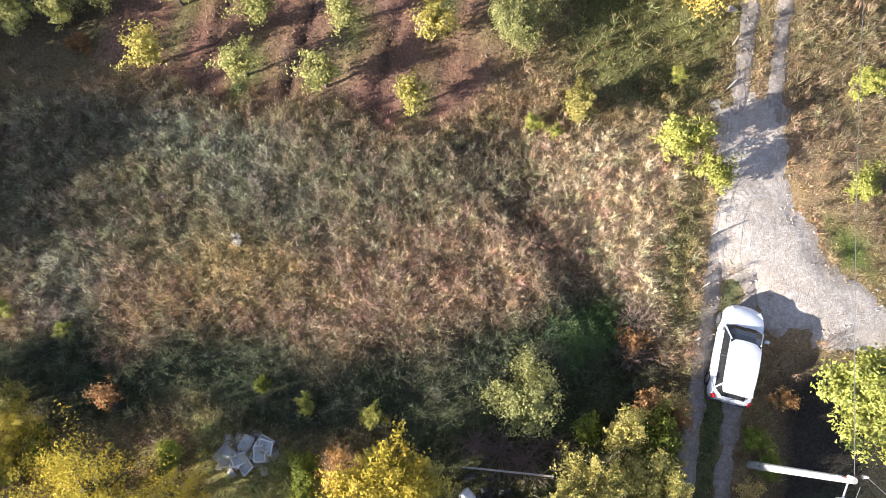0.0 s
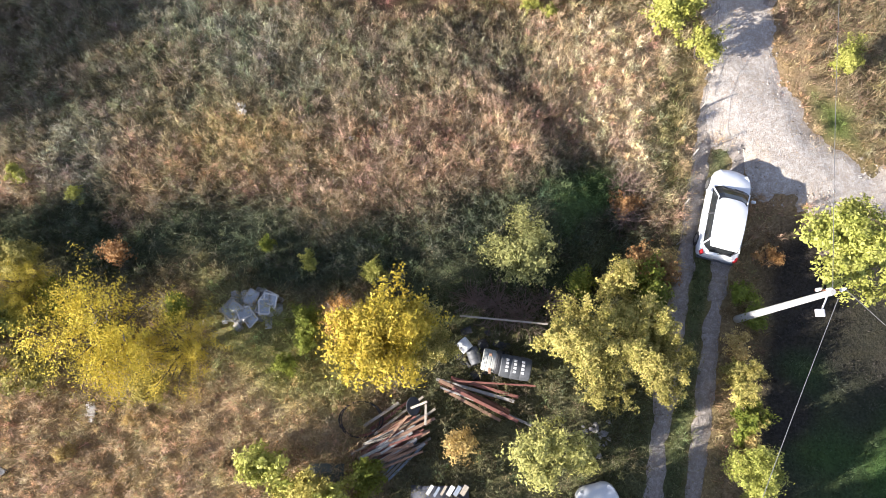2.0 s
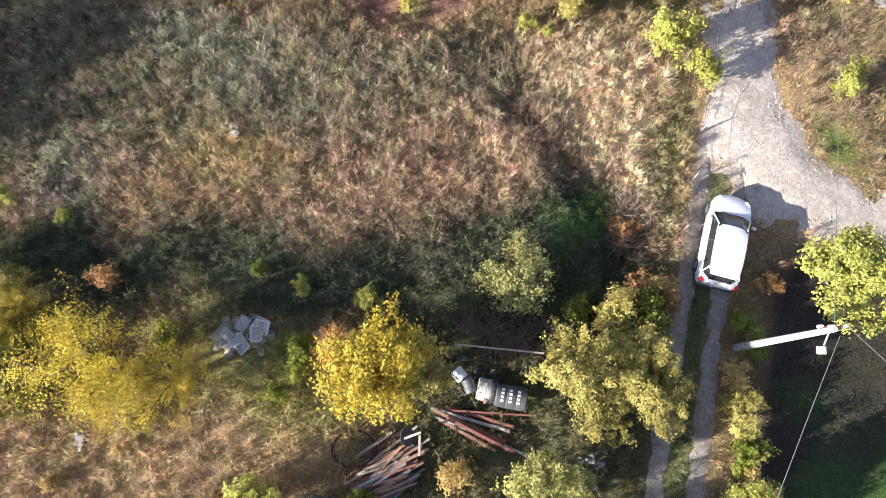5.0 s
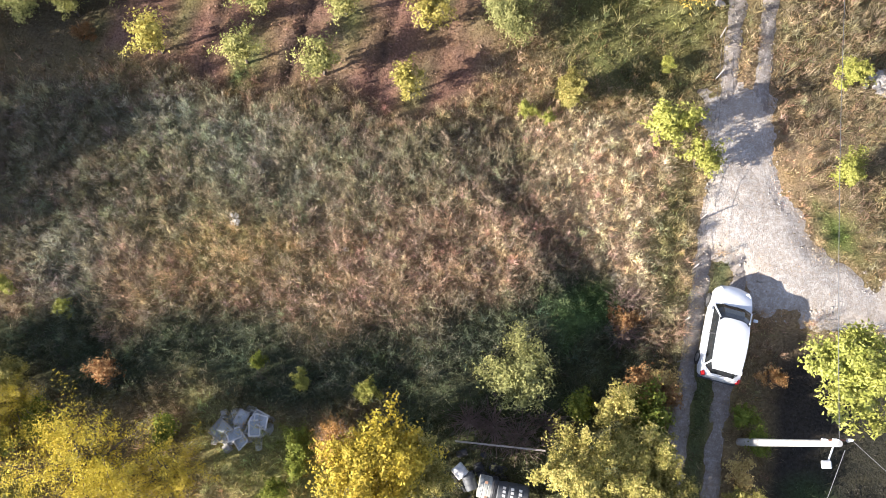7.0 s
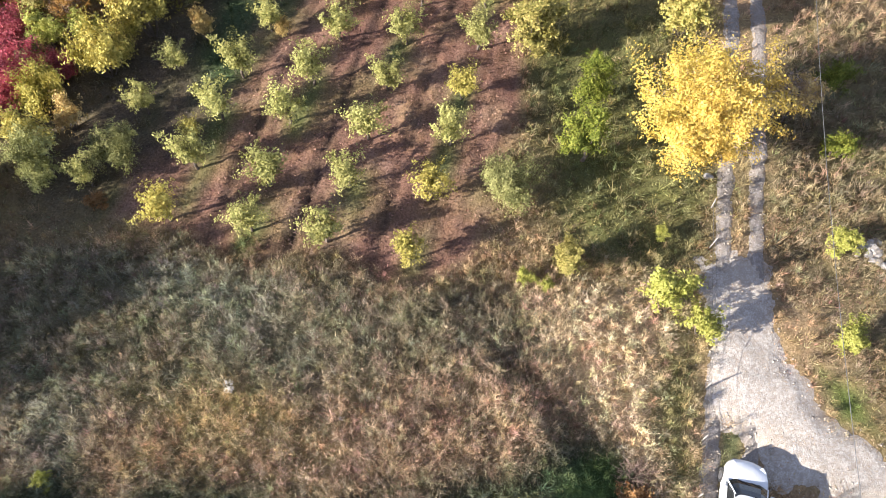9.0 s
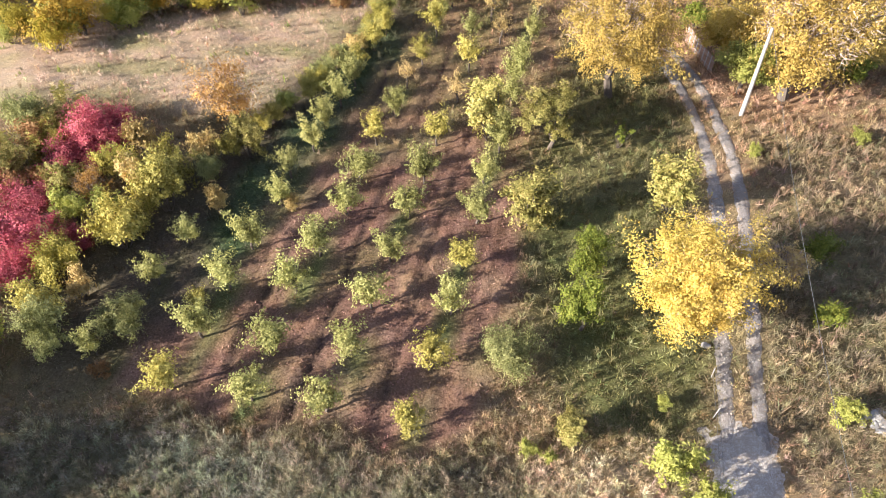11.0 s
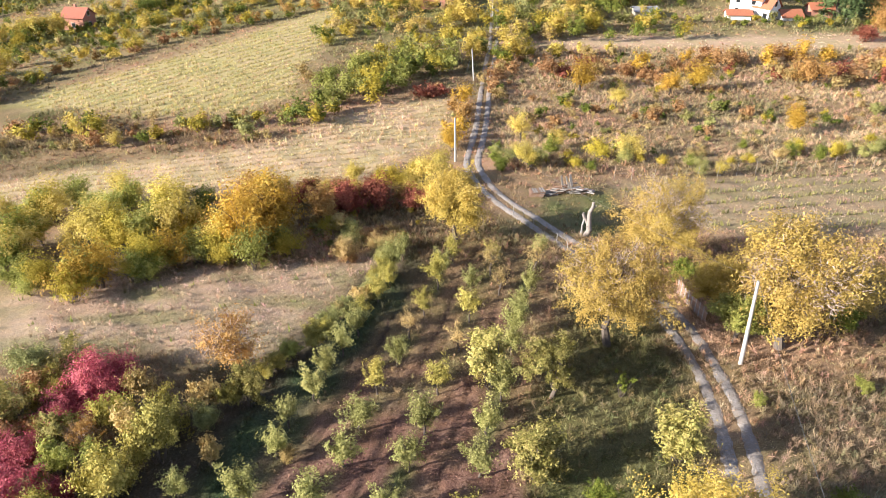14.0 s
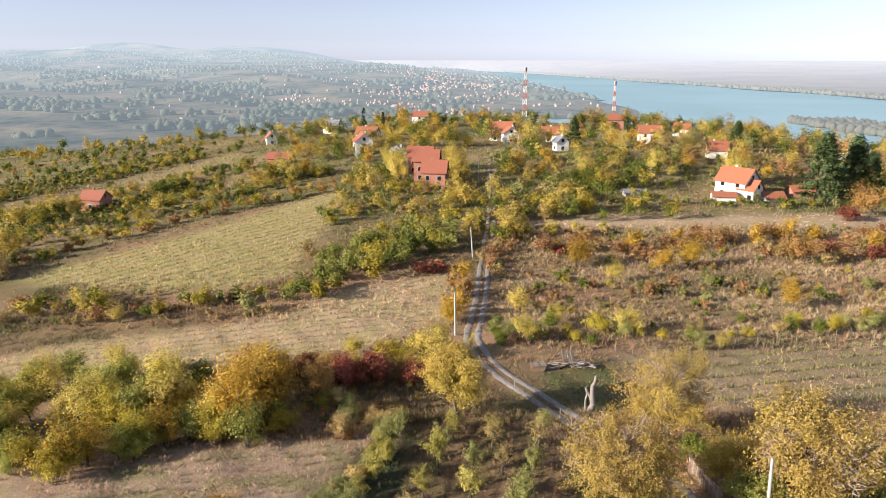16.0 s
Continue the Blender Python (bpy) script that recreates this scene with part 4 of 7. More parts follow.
# the hedge in the hollow west of the orchard and the trees behind it
HOLLOW = [("bush_red", -23.2, 34.1, 2.2), ("bush_red", -23.9, 32.0, 1.9), ("bush_red", -21.6, 35.0, 1.9), ("bush_red", -23.7, 24.8, 2.0), ("bush_red", -25.0, 27.8, 2.0), ("bush_red", -23.5, 22.7, 1.6),
          ("bush_citron", -18.7, 25.5, 1.75), ("bush_citron", -16.9, 28.6, 1.7), ("bush_citron", -17.0, 31.5, 1.6), ("bush_citron", -17.8, 27.1, 1.2), ("bush_lime", -22.3, 27.6, 1.3), ("bush_citron", -21.2, 22.8, 1.4),
          ("bush_gold", -12.9, 34.0, 1.25), ("bush_tan", -13.7, 28.3, 0.95), ("bush_olive", -15.0, 31.7, 1.0), ("bush_olive", -28.2, 36.1, 1.9), ("bush_rust", -27.3, 30.7, 1.8), ("sumac", -21.6, 29.5, 1.3),
          ("bush_tan", -18.7, 29.5, 1.4), ("sumac", -14.8, 37.6, 2.4), ("bush_citron", -28.6, 32.4, 1.5), ("bush_citron", -20.5, 31.4, 1.4), ("bush_tan", -19.4, 33.5, 1.5), ("bush_red", -21.1, 25.7, 1.0),
          ("bush_olive", -20.1, 18.4, 1.5), ("bush_citron", -21.1, 20.1, 1.4), ("bush_tan", -19.8, 21.8, 1.1), ("bush_lime", -23.2, 17.8, 1.6), ("bush_gold", -26.5, 24.4, 1.7), ("bush_citron", -26.2, 33.7, 1.6),
          ("bush_citron", -21.8, 24.4, 1.1), ("bush_gold", -23.2, 30.0, 1.3), ("bush_tan", -15.6, 33.5, 1.3), ("bush_citron", -14.1, 33.8, 1.0), ("bush_lime", -20.0, 27.4, 1.2), ("bush_rust", -25.3, 30.3, 1.5)]
for kind, x, y, r in HOLLOW:
    plant(kind, x, y, r, squash=1.4 if kind in ("bush_citron", "bush_tan", "bush_olive") else 1.15)


far_crowns = {}


def hedge(points, n, spread, r0, r1, kinds, seed, group="", squash=1.0):
    """Plants scattered along a line. Those past the dip are gathered into woods, by leaf."""
    rng = np.random.RandomState(seed)
    p = np.array(points, float)
    d = np.concatenate([[0], np.cumsum(np.hypot(*np.diff(p, axis=0).T))])
    for i in range(n):
        s = d[-1] * (i + rng.uniform(0, 1)) / n
        x, y = np.interp(s, d, p[:, 0]) + rng.randn() * spread, np.interp(s, d, p[:, 1]) + rng.randn() * spread
        kind, r = kinds[rng.randint(len(kinds))], rng.uniform(r0, r1)
        if y < 100:
            plant(kind, x, y, r, group=group, squash=squash)
        else:
            leaf_kind, R, H, base = KINDS[kind][:4]
            v, f, _ = leaf_cloud(rng, r, H * r / R * rng.uniform(0.85, 1.25), base, int(np.clip(230 * r, 380, 820)), 0.29 + 0.05 * r, 44, 0.33, plain=True, stir=0.4)
            far_crowns.setdefault(leaf_kind, []).append(v + np.array((x, y, gz(x, y) - 0.2)))


hedge([(-12.8, 36.5), (-9.8, 41.6), (-7.4, 47.2), (-5.0, 53.5)], 17, 0.3, 0.8, 1.35, ["bush_citron", "bush_lime", "bush_tan", "bush_olive"], 1)
hedge([(-23.5, 12), (-26, 18), (-28, 23)], 9, 0.8, 1.2, 1.8, ["bush_lime", "bush_tan", "bush_citron", "bush_gold"], 39)
hedge([(-30, 22), (-31, 30), (-27, 38)], 9, 1.2, 1.4, 2.2, ["bush_red", "bush_citron", "bush_rust", "bush_gold"], 40)
# unseen trees in the south, added to throw shade on the garden
hedge([(-1, -17), (4, -15.5), (9, -17)], 6, 0.5, 2.0, 2.5, ["tree_mix", "tree_lime"], 41)
# unseen trees beyond the western edge, added to shade the upper field
hedge([(-32, 2.5), (-29, 6), (-28, 9.5)], 7, 0.5, 1.9, 2.6, ["tree_yellow", "thin_yellow"], 2)
hedge([(-27, 8), (-26, 15)], 4, 0.6, 1.8, 2.4, ["far_lime", "far_gold"], 38)
hedge([(-38, 50.5), (-30.8, 51.6), (-23, 55.4), (-15.3, 57.7)], 20, 1.0, 1.3, 2.5, ["far_fresh", "far_green", "far_lime", "far_amber"], 3)
for kind, x, y, r in (("far_amber", -19.2, 56.6, 3.0), ("far_amber", -17.4, 62.5, 3.3), ("far_amber", -20.5, 60.5, 2.6), ("far_red", -11.5, 69.5, 2.6), ("far_red", -8.0, 70.5, 2.2), ("far_red", -3.4, 70.6, 1.8), ("far_orange", -13.5, 67.0, 2.0)):
    plant(kind, x, y, r, squash=1.25)
hedge([(-48, 56), (-36, 60), (-26, 62)], 22, 2.2, 1.6, 2.8, ["far_fresh", "far_green", "far_yellow", "far_lime"], 4)
hedge([(-56, 66), (-44, 70), (-30, 70)], 22, 2.2, 1.6, 2.7, ["far_fresh", "far_green", "far_yellow", "far_lime"], 5)
hedge([(-24, 58), (-20, 64), (-21, 71)], 9, 1.4, 2.0, 3.2, ["far_amber", "far_amber", "far_orange", "far_yellow"], 6)
hedge([(-18.9, 72.9), (-15, 74), (-9, 73), (-4, 73)], 15, 1.0, 1.2, 2.0, ["far_red", "far_red", "far_rust", "far_orange", "far_gold"], 7)
hedge([(-16, 64), (-11, 64), (-8, 63), (-10, 57), (-5, 60)], 15, 1.2, 0.8, 1.6, ["far_tan", "far_lime", "far_rust", "far_olive"], 8)
hedge([(-7, 78), (-2, 80)], 7, 1.2, 1.5, 2.2, ["far_lime", "far_gold", "far_yellow"], 9)
hedge([(-73, 111), (-58, 105), (-48, 102), (-40, 106), (-27, 111)], 34, 2.4, 0.9, 2.3, ["far_tan", "far_lime", "far_olive", "far_rust", "far_green", "far_yellow"], 10)
hedge([(-24, 110), (-19, 122), (-9, 135), (3, 148)], 30, 3.0, 1.7, 3.0, ["far_fresh", "far_green", "far_fresh", "far_lime"], 11)
hedge([(-24, 130), (-14, 145), (-2, 160)], 30, 4.0, 1.8, 3.0, ["far_fresh", "far_lime", "far_fresh", "far_tan"], 12)
hedge([(-6, 124), (-1, 128)], 6, 1.0, 1.2, 1.8, ["far_red", "far_rust"], 13)
hedge([(0.2, 94), (1.8, 102), (2.4, 113), (2.8, 121)], 10, 0.5, 1.5, 2.3, ["far_orange", "far_amber", "far_amber"], 14)
hedge([(-95, 132), (-88, 149), (-80, 164), (-70, 184), (-50, 200), (-36, 217)], 46, 2.2, 1.2, 2.6, ["far_green", "far_lime", "far_gold", "far_orange", "far_rust"], 15)
hedge([(-125, 185), (-111, 215), (-97, 240), (-80, 270)], 40, 7.0, 1.6, 3.4, ["far_green", "far_green", "far_lime", "far_gold"], 16)
hedge([(-78, 200), (-62, 225), (-45, 250)], 34, 6.0, 1.5, 3.0, ["far_lime", "far_green", "far_olive", "far_gold"], 17)
hedge([(-90, 128), (-95, 140), (-100, 150)], 8, 2.0, 2.6, 4.0, ["far_yellow", "far_gold", "far_tan"], 18)
RIGHT_TREES = [("far_yellow", 11.1, 100.7, 1.9), ("far_yellow", 16.1, 96.3, 1.6), ("far_yellow", 10.6, 87.0, 1.9), ("far_lime", 21.0, 91.5, 2.0), ("far_yellow", 25.6, 91.5, 2.2),
               ("far_amber", 24.8, 130, 3.4), ("far_yellow", 29.8, 120.2, 2.0), ("far_amber", 41.4, 128.5, 2.4), ("far_amber", 47.1, 131.2, 3.1), ("far_orange", 71, 135, 4.0),
               ("far_amber", 55, 105, 2.5), ("far_yellow", 36, 84.5, 1.2), ("far_orange", 108, 177, 4.5), ("far_red", 100, 172, 3.0)]
for kind, x, y, r in RIGHT_TREES:
    plant(kind, x, y, r)
hedge([(14.7, 138), (36, 139), (47, 144), (61, 153), (95, 150)], 38, 2.4, 1.6, 3.0, ["far_rust", "far_rust", "far_red", "far_tan", "far_rust", "far_amber"], 19)
hedge([(60, 138), (85, 140), (110, 150)], 24, 4.0, 1.6, 3.0, ["far_red", "far_rust", "far_tan", "far_amber"], 20)
hedge([(9, 90), (14, 92), (30, 88), (60, 96), (75, 100)], 36, 2.2, 0.7, 1.6, ["far_green", "far_tan", "far_lime", "far_olive"], 21)
hedge([(14, 112), (40, 113), (75, 118)], 36, 5.0, 0.6, 1.5, ["far_tan", "far_green", "far_olive", "far_rust"], 22)
hedge([(11, 158), (22, 157), (38, 158)], 14, 2.0, 1.0, 2.0, ["far_lime", "far_yellow", "far_tan", "far_lime"], 23)
hedge([(10, 124), (9, 135), (13, 150)], 12, 1.2, 1.0, 2.0, ["far_tan", "far_green", "far_rust"], 24)
hedge([(8.5, 84), (7.0, 88), (7.4, 94)], 7, 0.5, 0.8, 1.5, ["far_green", "far_green", "far_olive"], 25)
# the wooded road and the gardens of the village
VILLAGE = ["far_green", "far_amber", "far_tan", "far_yellow", "far_green", "far_gold", "far_olive", "far_tan", "far_green", "far_rust"]
hedge([(3, 168), (5, 185), (3, 200), (2, 225)], 20, 2.5, 2.2, 3.8, ["far_gold", "far_yellow", "far_tan", "far_lime"], 26)
hedge([(14, 168), (24, 175), (40, 185)], 20, 4.0, 2.0, 3.4, ["far_tan", "far_olive", "far_green", "far_gold", "far_lime"], 27)
hedge([(12.6, 146), (14.5, 158), (16.5, 172)], 12, 1.0, 1.8, 2.8, ["far_gold", "far_green", "far_lime", "far_tan"], 45)
hedge([(5.0, 150), (7.2, 162)], 8, 0.7, 1.8, 2.6, ["far_green", "far_lime", "far_gold"], 46)
hedge([(18, 190), (35, 205), (55, 215)], 22, 6.0, 2.8, 4.6, VILLAGE, 28)
hedge([(20, 235), (45, 250), (75, 245), (110, 240)], 28, 8.0, 3.2, 5.2, VILLAGE, 29)
hedge([(-30, 210), (-22, 225), (-18, 245)], 20, 4.0, 2.4, 4.0, ["far_lime", "far_gold", "far_green", "far_yellow"], 30)
hedge([(-60, 265), (-40, 285), (-20, 300), (10, 300)], 28, 7.0, 3.0, 4.8, ["far_green", "far_amber", "far_lime", "far_tan", "far_gold"], 31)
hedge([(20, 290), (60, 300), (110, 300), (150, 290)], 34, 10.0, 3.6, 5.6, VILLAGE, 32)
hedge([(-70, 330), (-20, 360), (40, 390), (110, 385), (170, 350)], 44, 12.0, 3.6, 5.6, ["far_green", "far_green", "far_amber", "far_tan", "far_lime"], 33)
hedge([(60, 192), (72, 188), (95, 189), (120, 190)], 24, 1.6, 0.9, 1.9, ["far_green", "far_lime", "far_olive"], 34)
hedge([(125, 200), (150, 225), (190, 260)], 28, 9.0, 2.8, 4.8, VILLAGE, 37)
# lines of bushes between the fields of the western slope
SLOPE = ["far_green", "far_lime", "far_green", "far_olive", "far_tan", "far_gold"]
for i, (a, b, n) in enumerate((((-112, 140), (-62, 226), 34), ((-122, 150), (-70, 240), 30), ((-150, 172), (-84, 282), 36), ((-180, 196), (-104, 322), 40), ((-214, 222), (-128, 366), 42), ((-255, 250), (-150, 410), 44))):
    hedge([a, b], int(n * 1.3), 1.4 + 0.6 * i, 0.9, 1.9 + 0.2 * i, SLOPE, 130 + i)
hedge([(-128, 196), (-118, 206), (-108, 204)], 12, 3.0, 2.2, 3.8, ["far_yellow", "far_green", "far_gold"], 36)
hedge([(-62, 232), (-52, 246)], 9, 3.0, 2.8, 4.2, ["far_amber", "far_yellow", "far_green"], 35)
hedge([(-98, 128), (-106, 134), (-112, 142)], 9, 1.6, 3.0, 4.4, ["far_yellow", "far_gold", "far_tan"], 44)


def scrub(poly, n, r0, r1, kinds, seed):
    """Plants scattered over an area of the far slope."""
    rng = np.random.RandomState(seed)
    p = np.array(poly)
    while n > 0:
        x, y = rng.uniform(p[:, 0].min(), p[:, 0].max()), rng.uniform(p[:, 1].min(), p[:, 1].max())
        if float(inside(poly, x, y, 0.1)) > 0.5:
            n -= 1
            kind, r = kinds[rng.randint(len(kinds))], rng.uniform(r0, r1)
            leaf_kind, R, H, base = KINDS[kind][:4]
            few = int(np.clip(140 * r, 110, 600))
            v, f, _ = leaf_cloud(rng, r, H * r / R * rng.uniform(0.8, 1.3), base * 0.5, few, 0.17 + 0.07 * r + 0.0004 * y, 30, 0.33, plain=True, stir=0.4)
            far_crowns.setdefault(leaf_kind, []).append(v + np.array((x, y, gz(x, y) - 0.1)))


def rows_of_trees(poly, direction, spacing, gap, r0, r1, kinds, seed):
    """A far orchard: small trees in rows."""
    rng = np.random.RandomState(seed)
    p = np.array(poly)
    d = np.array((math.cos(radians(direction)), math.sin(radians(direction))))
    nrm = np.array((-d[1], d[0]))
    for s in np.arange((p @ nrm).min(), (p @ nrm).max(), spacing):
        for t in np.arange((p @ d).min(), (p @ d).max(), gap):
            x, y = s * nrm + t * d + rng.randn(2) * 0.3
            if float(inside(poly, x, y, 0.1)) > 0.5 and rng.uniform() < 0.9:
                leaf_kind = KINDS[kinds[rng.randint(len(kinds))]][0]
                r = rng.uniform(r0, r1)
                v, f, _ = leaf_cloud(rng, r, 1.7 * r, 0.1, 130, 0.46 * r, 12, 0.3, plain=True, stir=0.4)
                far_crowns.setdefault(leaf_kind, []).append(v + np.array((x, y, gz(x, y) - 0.1)))


scrub([(8, 85), (80, 96), (120, 130), (110, 165), (16, 160), (9, 120)], 330, 0.35, 1.2, ["far_tan", "far_olive", "far_green", "far_rust", "far_tan", "far_lime"], 51)
scrub([(12, 165), (60, 170), (62, 195), (60, 230), (16, 230)], 60, 2.0, 3.6, ["far_tan", "far_green", "far_gold", "far_lime", "far_green"], 52)
scrub([(16, 225), (130, 215), (190, 270), (180, 380), (16, 400)], 120, 3.0, 5.4, VILLAGE, 53)
scrub([(14, 172), (60, 176), (58, 200), (135, 205), (180, 270), (150, 300), (16, 260)], 230, 0.9, 2.0, ["far_green", "far_green", "far_olive", "far_tan"], 65)
scrub([(-70, 245), (-10, 240), (0, 330), (10, 420), (-70, 400)], 70, 2.4, 4.6, ["far_green", "far_lime", "far_gold", "far_tan", "far_amber"], 54)
scrub([(-34, 165), (1, 165), (0, 200), (-30, 235)], 90, 1.2, 2.8, ["far_green", "far_lime", "far_gold", "far_tan", "far_olive"], 55)
scrub([(-330, 330), (-200, 380), (-70, 400), (-60, 500), (-330, 520)], 130, 2.4, 4.4, ["far_green", "far_olive", "far_lime", "far_gold"], 61)
scrub([(-90, 395), (180, 395), (190, 450), (-90, 470)], 90, 3.4, 5.4, ["far_green", "far_green", "far_amber", "far_tan", "far_olive"], 62)
scrub([(-520, 430), (-60, 470), (-60, 620), (-520, 640)], 160, 3.0, 5.0, ["far_green", "far_olive", "far_lime"], 63)
scrub([(60, 410), (200, 330), (340, 300), (400, 420), (100, 520)], 150, 2.8, 4.8, ["far_green", "far_gold", "far_tan", "far_orange"], 64)
for x, y, r in ((3.2, 203, 3.4), (2.4, 212, 3.8), (1.4, 222, 3.6), (0.5, 233, 3.4), (-15, 212, 3.2), (-17.5, 220, 3.4), (-20, 232, 3.0)):
    plant("far_gold" if x > 0 else "far_yellow", x, y, r, squash=1.55)
scrub([(-240, 240), (-130, 190), (-70, 260), (-70, 400), (-240, 400)], 60, 1.0, 2.6, SLOPE, 56)
scrub([(-75, 98), (-26, 98), (-26, 116), (-75, 116)], 90, 0.4, 1.3, ["far_tan", "far_olive", "far_rust", "far_tan"], 57)
scrub([(-20, 57), (-3, 60), (-3, 72), (-20, 72)], 70, 0.3, 0.9, ["far_tan", "far_rust", "far_olive", "far_lime"], 58)
rows_of_trees([(-140, 168), (-118, 158), (-76, 228), (-84, 262)], 59, 3.4, 2.0, 0.7, 1.2, ["far_green", "far_olive", "far_lime"], 59)
rows_of_trees([(-206, 218), (-176, 200), (-108, 310), (-124, 350)], 59, 4.2, 2.6, 0.9, 1.5, ["far_green", "far_olive", "far_lime"], 60)
for x, y, r in ((106, 197, 6.2), (118, 203, 5.6), (122, 300, 4.2), (51.5, 292, 4.0), (128, 212, 4.4)):
    plant("conifer", x, y, r * 1.1, squash=0.74)
for x, y, r in ((78, 312, 1.9), (84, 325, 1.5), (-46, 380, 1.9), (-36, 385, 1.6), (60, 340, 1.7), (130, 320, 1.7)):
    plant("poplar", x, y, r)
for x, y, r in ((88, 213, 5.2), (66, 225, 4.6), (43, 218, 4.2), (52, 222, 3.8)):
    plant("far_yellow", x, y, r)

for leaf_kind, crowns in far_crowns.items():
    v = np.concatenate(crowns)
    tagged(sheet("distant_bushes", v, np.arange(len(v)).reshape(-1, 3), [LEAF[leaf_kind]]), "bushes and trees of " + LEAF[leaf_kind].name.replace("_", " ") + " on the far slope", "woods", kind="stuff")


# ---- grass ----
def grass(name, x0, x1, y0, y1, n, blades, width, height, label, seed, keep=None, vary=1.0):
    """Tufts of single blades, thick where the land grows tall grass, none on the tracks."""
    rng = np.random.RandomState(seed)
    x, y = rng.uniform(x0, x1, n), rng.uniform(y0, y1, n)
    _, tall = cover(x, y)
    ok = rng.uniform(0, 0.5, n) < tall + 0.05
    ok &= off_track(x, y) > 0.22 + 0.12 * rng.rand(n)
    lay = inside(LAY_BY, x, y, 0.6)
    ok &= (lay < 0.5) | (rng.uniform(0, 1, n) < 0.04)
    if keep is not None:
        ok &= keep(x, y, rng)
    x, y, tall = x[ok], y[ok], tall[ok]
    k = len(x)
    X, Y = np.repeat(x, blades), np.repeat(y, blades)
    m = k * blades
    spread = height * 0.22
    bx, by = X + rng.randn(m) * spread, Y + rng.randn(m) * spread
    bz = ground_z(bx, by) - 0.03
    h = np.repeat(np.clip(tall, 0.1, 0.8) / 0.5 * height * rng.uniform(0.55, 1.25, k), blades) * rng.uniform(0.5, 1.15, m)
    out = np.column_stack([bx - X, by - Y]) / (spread + 1e-6)
    wind = np.repeat(np.column_stack([wobble(x, y, 0.5, 61), wobble(x, y, 0.5, 62)]), blades, 0)
    lean = out * 0.42 + rng.randn(m, 2) * 0.34 + wind * 0.12
    a = rng.uniform(0, 6.283, m)
    w = width * rng.uniform(0.5, 1.5, m)
    foot = np.stack([bx, by, bz], -1)
    sidev = np.stack([np.cos(a) * w, np.sin(a) * w, np.zeros(m)], -1)
    tip = foot + np.stack([lean[:, 0] * h, lean[:, 1] * h, h], -1)
    v = np.stack([foot - sidev, foot + sidev, tip], 1).reshape(-1, 3)
    ob = sheet(name, v, np.arange(3 * m).reshape(-1, 3), [BLADE])
    c, _ = cover(x, y)
    c = np.clip(c * (1.1 + vary * rng.uniform(-0.5, 0.65, (k, 1))) * (1 + 0.10 * rng.randn(k, 3)), 0.02, 0.75)
    tint_points(ob, np.repeat(np.repeat(c, blades, 0), 3, 0))
    return tagged(ob, label, "grass", kind="stuff")



def weeds(name, x0, x1, y0, y1, n, bits, label, seed, big=1.0):
    """Bushy dry weeds: stems that spread from a root and carry small slim leaves and seed heads."""
    rng = np.random.RandomState(seed)
    x, y = rng.uniform(x0, x1, n), rng.uniform(y0, y1, n)
    c, tall = cover(x, y)
    ok = rng.uniform(0, 0.55, n) < tall - 0.08
    ok &= off_track(x, y) > 0.5
    ok &= inside(LAY_BY, x, y, 0.1) < 0.5
    x, y, c, tall = x[ok], y[ok], c[ok], tall[ok]
    k = len(x)
    size = rng.uniform(0.55, 1.35, k) * (0.6 + 0.8 * tall)
    X, Y, S = (np.repeat(v, bits) for v in (x, y, size))
    m = k * bits
    up = rng.uniform(0.12, 1.0, m) ** 0.7
    a, spread = rng.uniform(0, 6.283, m), np.abs(rng.randn(m)) * 0.20
    ox, oy = np.cos(a) * spread * (0.35 + up), np.sin(a) * spread * (0.35 + up)
    px, py = X + ox * S, Y + oy * S
    pz = ground_z(px, py) + up * 0.75 * S * (1 - 0.6 * spread)
    p = np.stack([px, py, pz], -1)
    t = np.stack([ox * 2.2, oy * 2.2, np.full(m, 0.55)], -1) + rng.randn(m, 3) * 0.17
    t /= np.linalg.norm(t, axis=1)[:, None]
    b = np.cross(t, rng.randn(m, 3))
    b /= np.linalg.norm(b, axis=1)[:, None]
    L = (rng.uniform(0.12, 0.32, m) * np.sqrt(S) * big)[:, None]
    w = (rng.uniform(0.006, 0.0135, m) * big)[:, None]
    v = np.stack([p - t * L * 0.5 - b * w, p - t * L * 0.5 + b * w, p + t * L * 0.5], 1).reshape(-1, 3)
    ob = sheet(name, v, np.arange(3 * m).reshape(-1, 3), [BLADE])
    c = np.clip(c * rng.uniform(0.65, 1.5, (k, 1)) * (1 + 0.07 * rng.randn(k, 3)), 0.02, 0.8)
    c = np.clip(np.repeat(c, bits, 0) * (0.42 + 0.95 * up)[:, None], 0.015, 0.8)      # darker at the foot, paler towards the tips
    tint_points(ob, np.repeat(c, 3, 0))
    return tagged(ob, label, "weeds", kind="stuff")


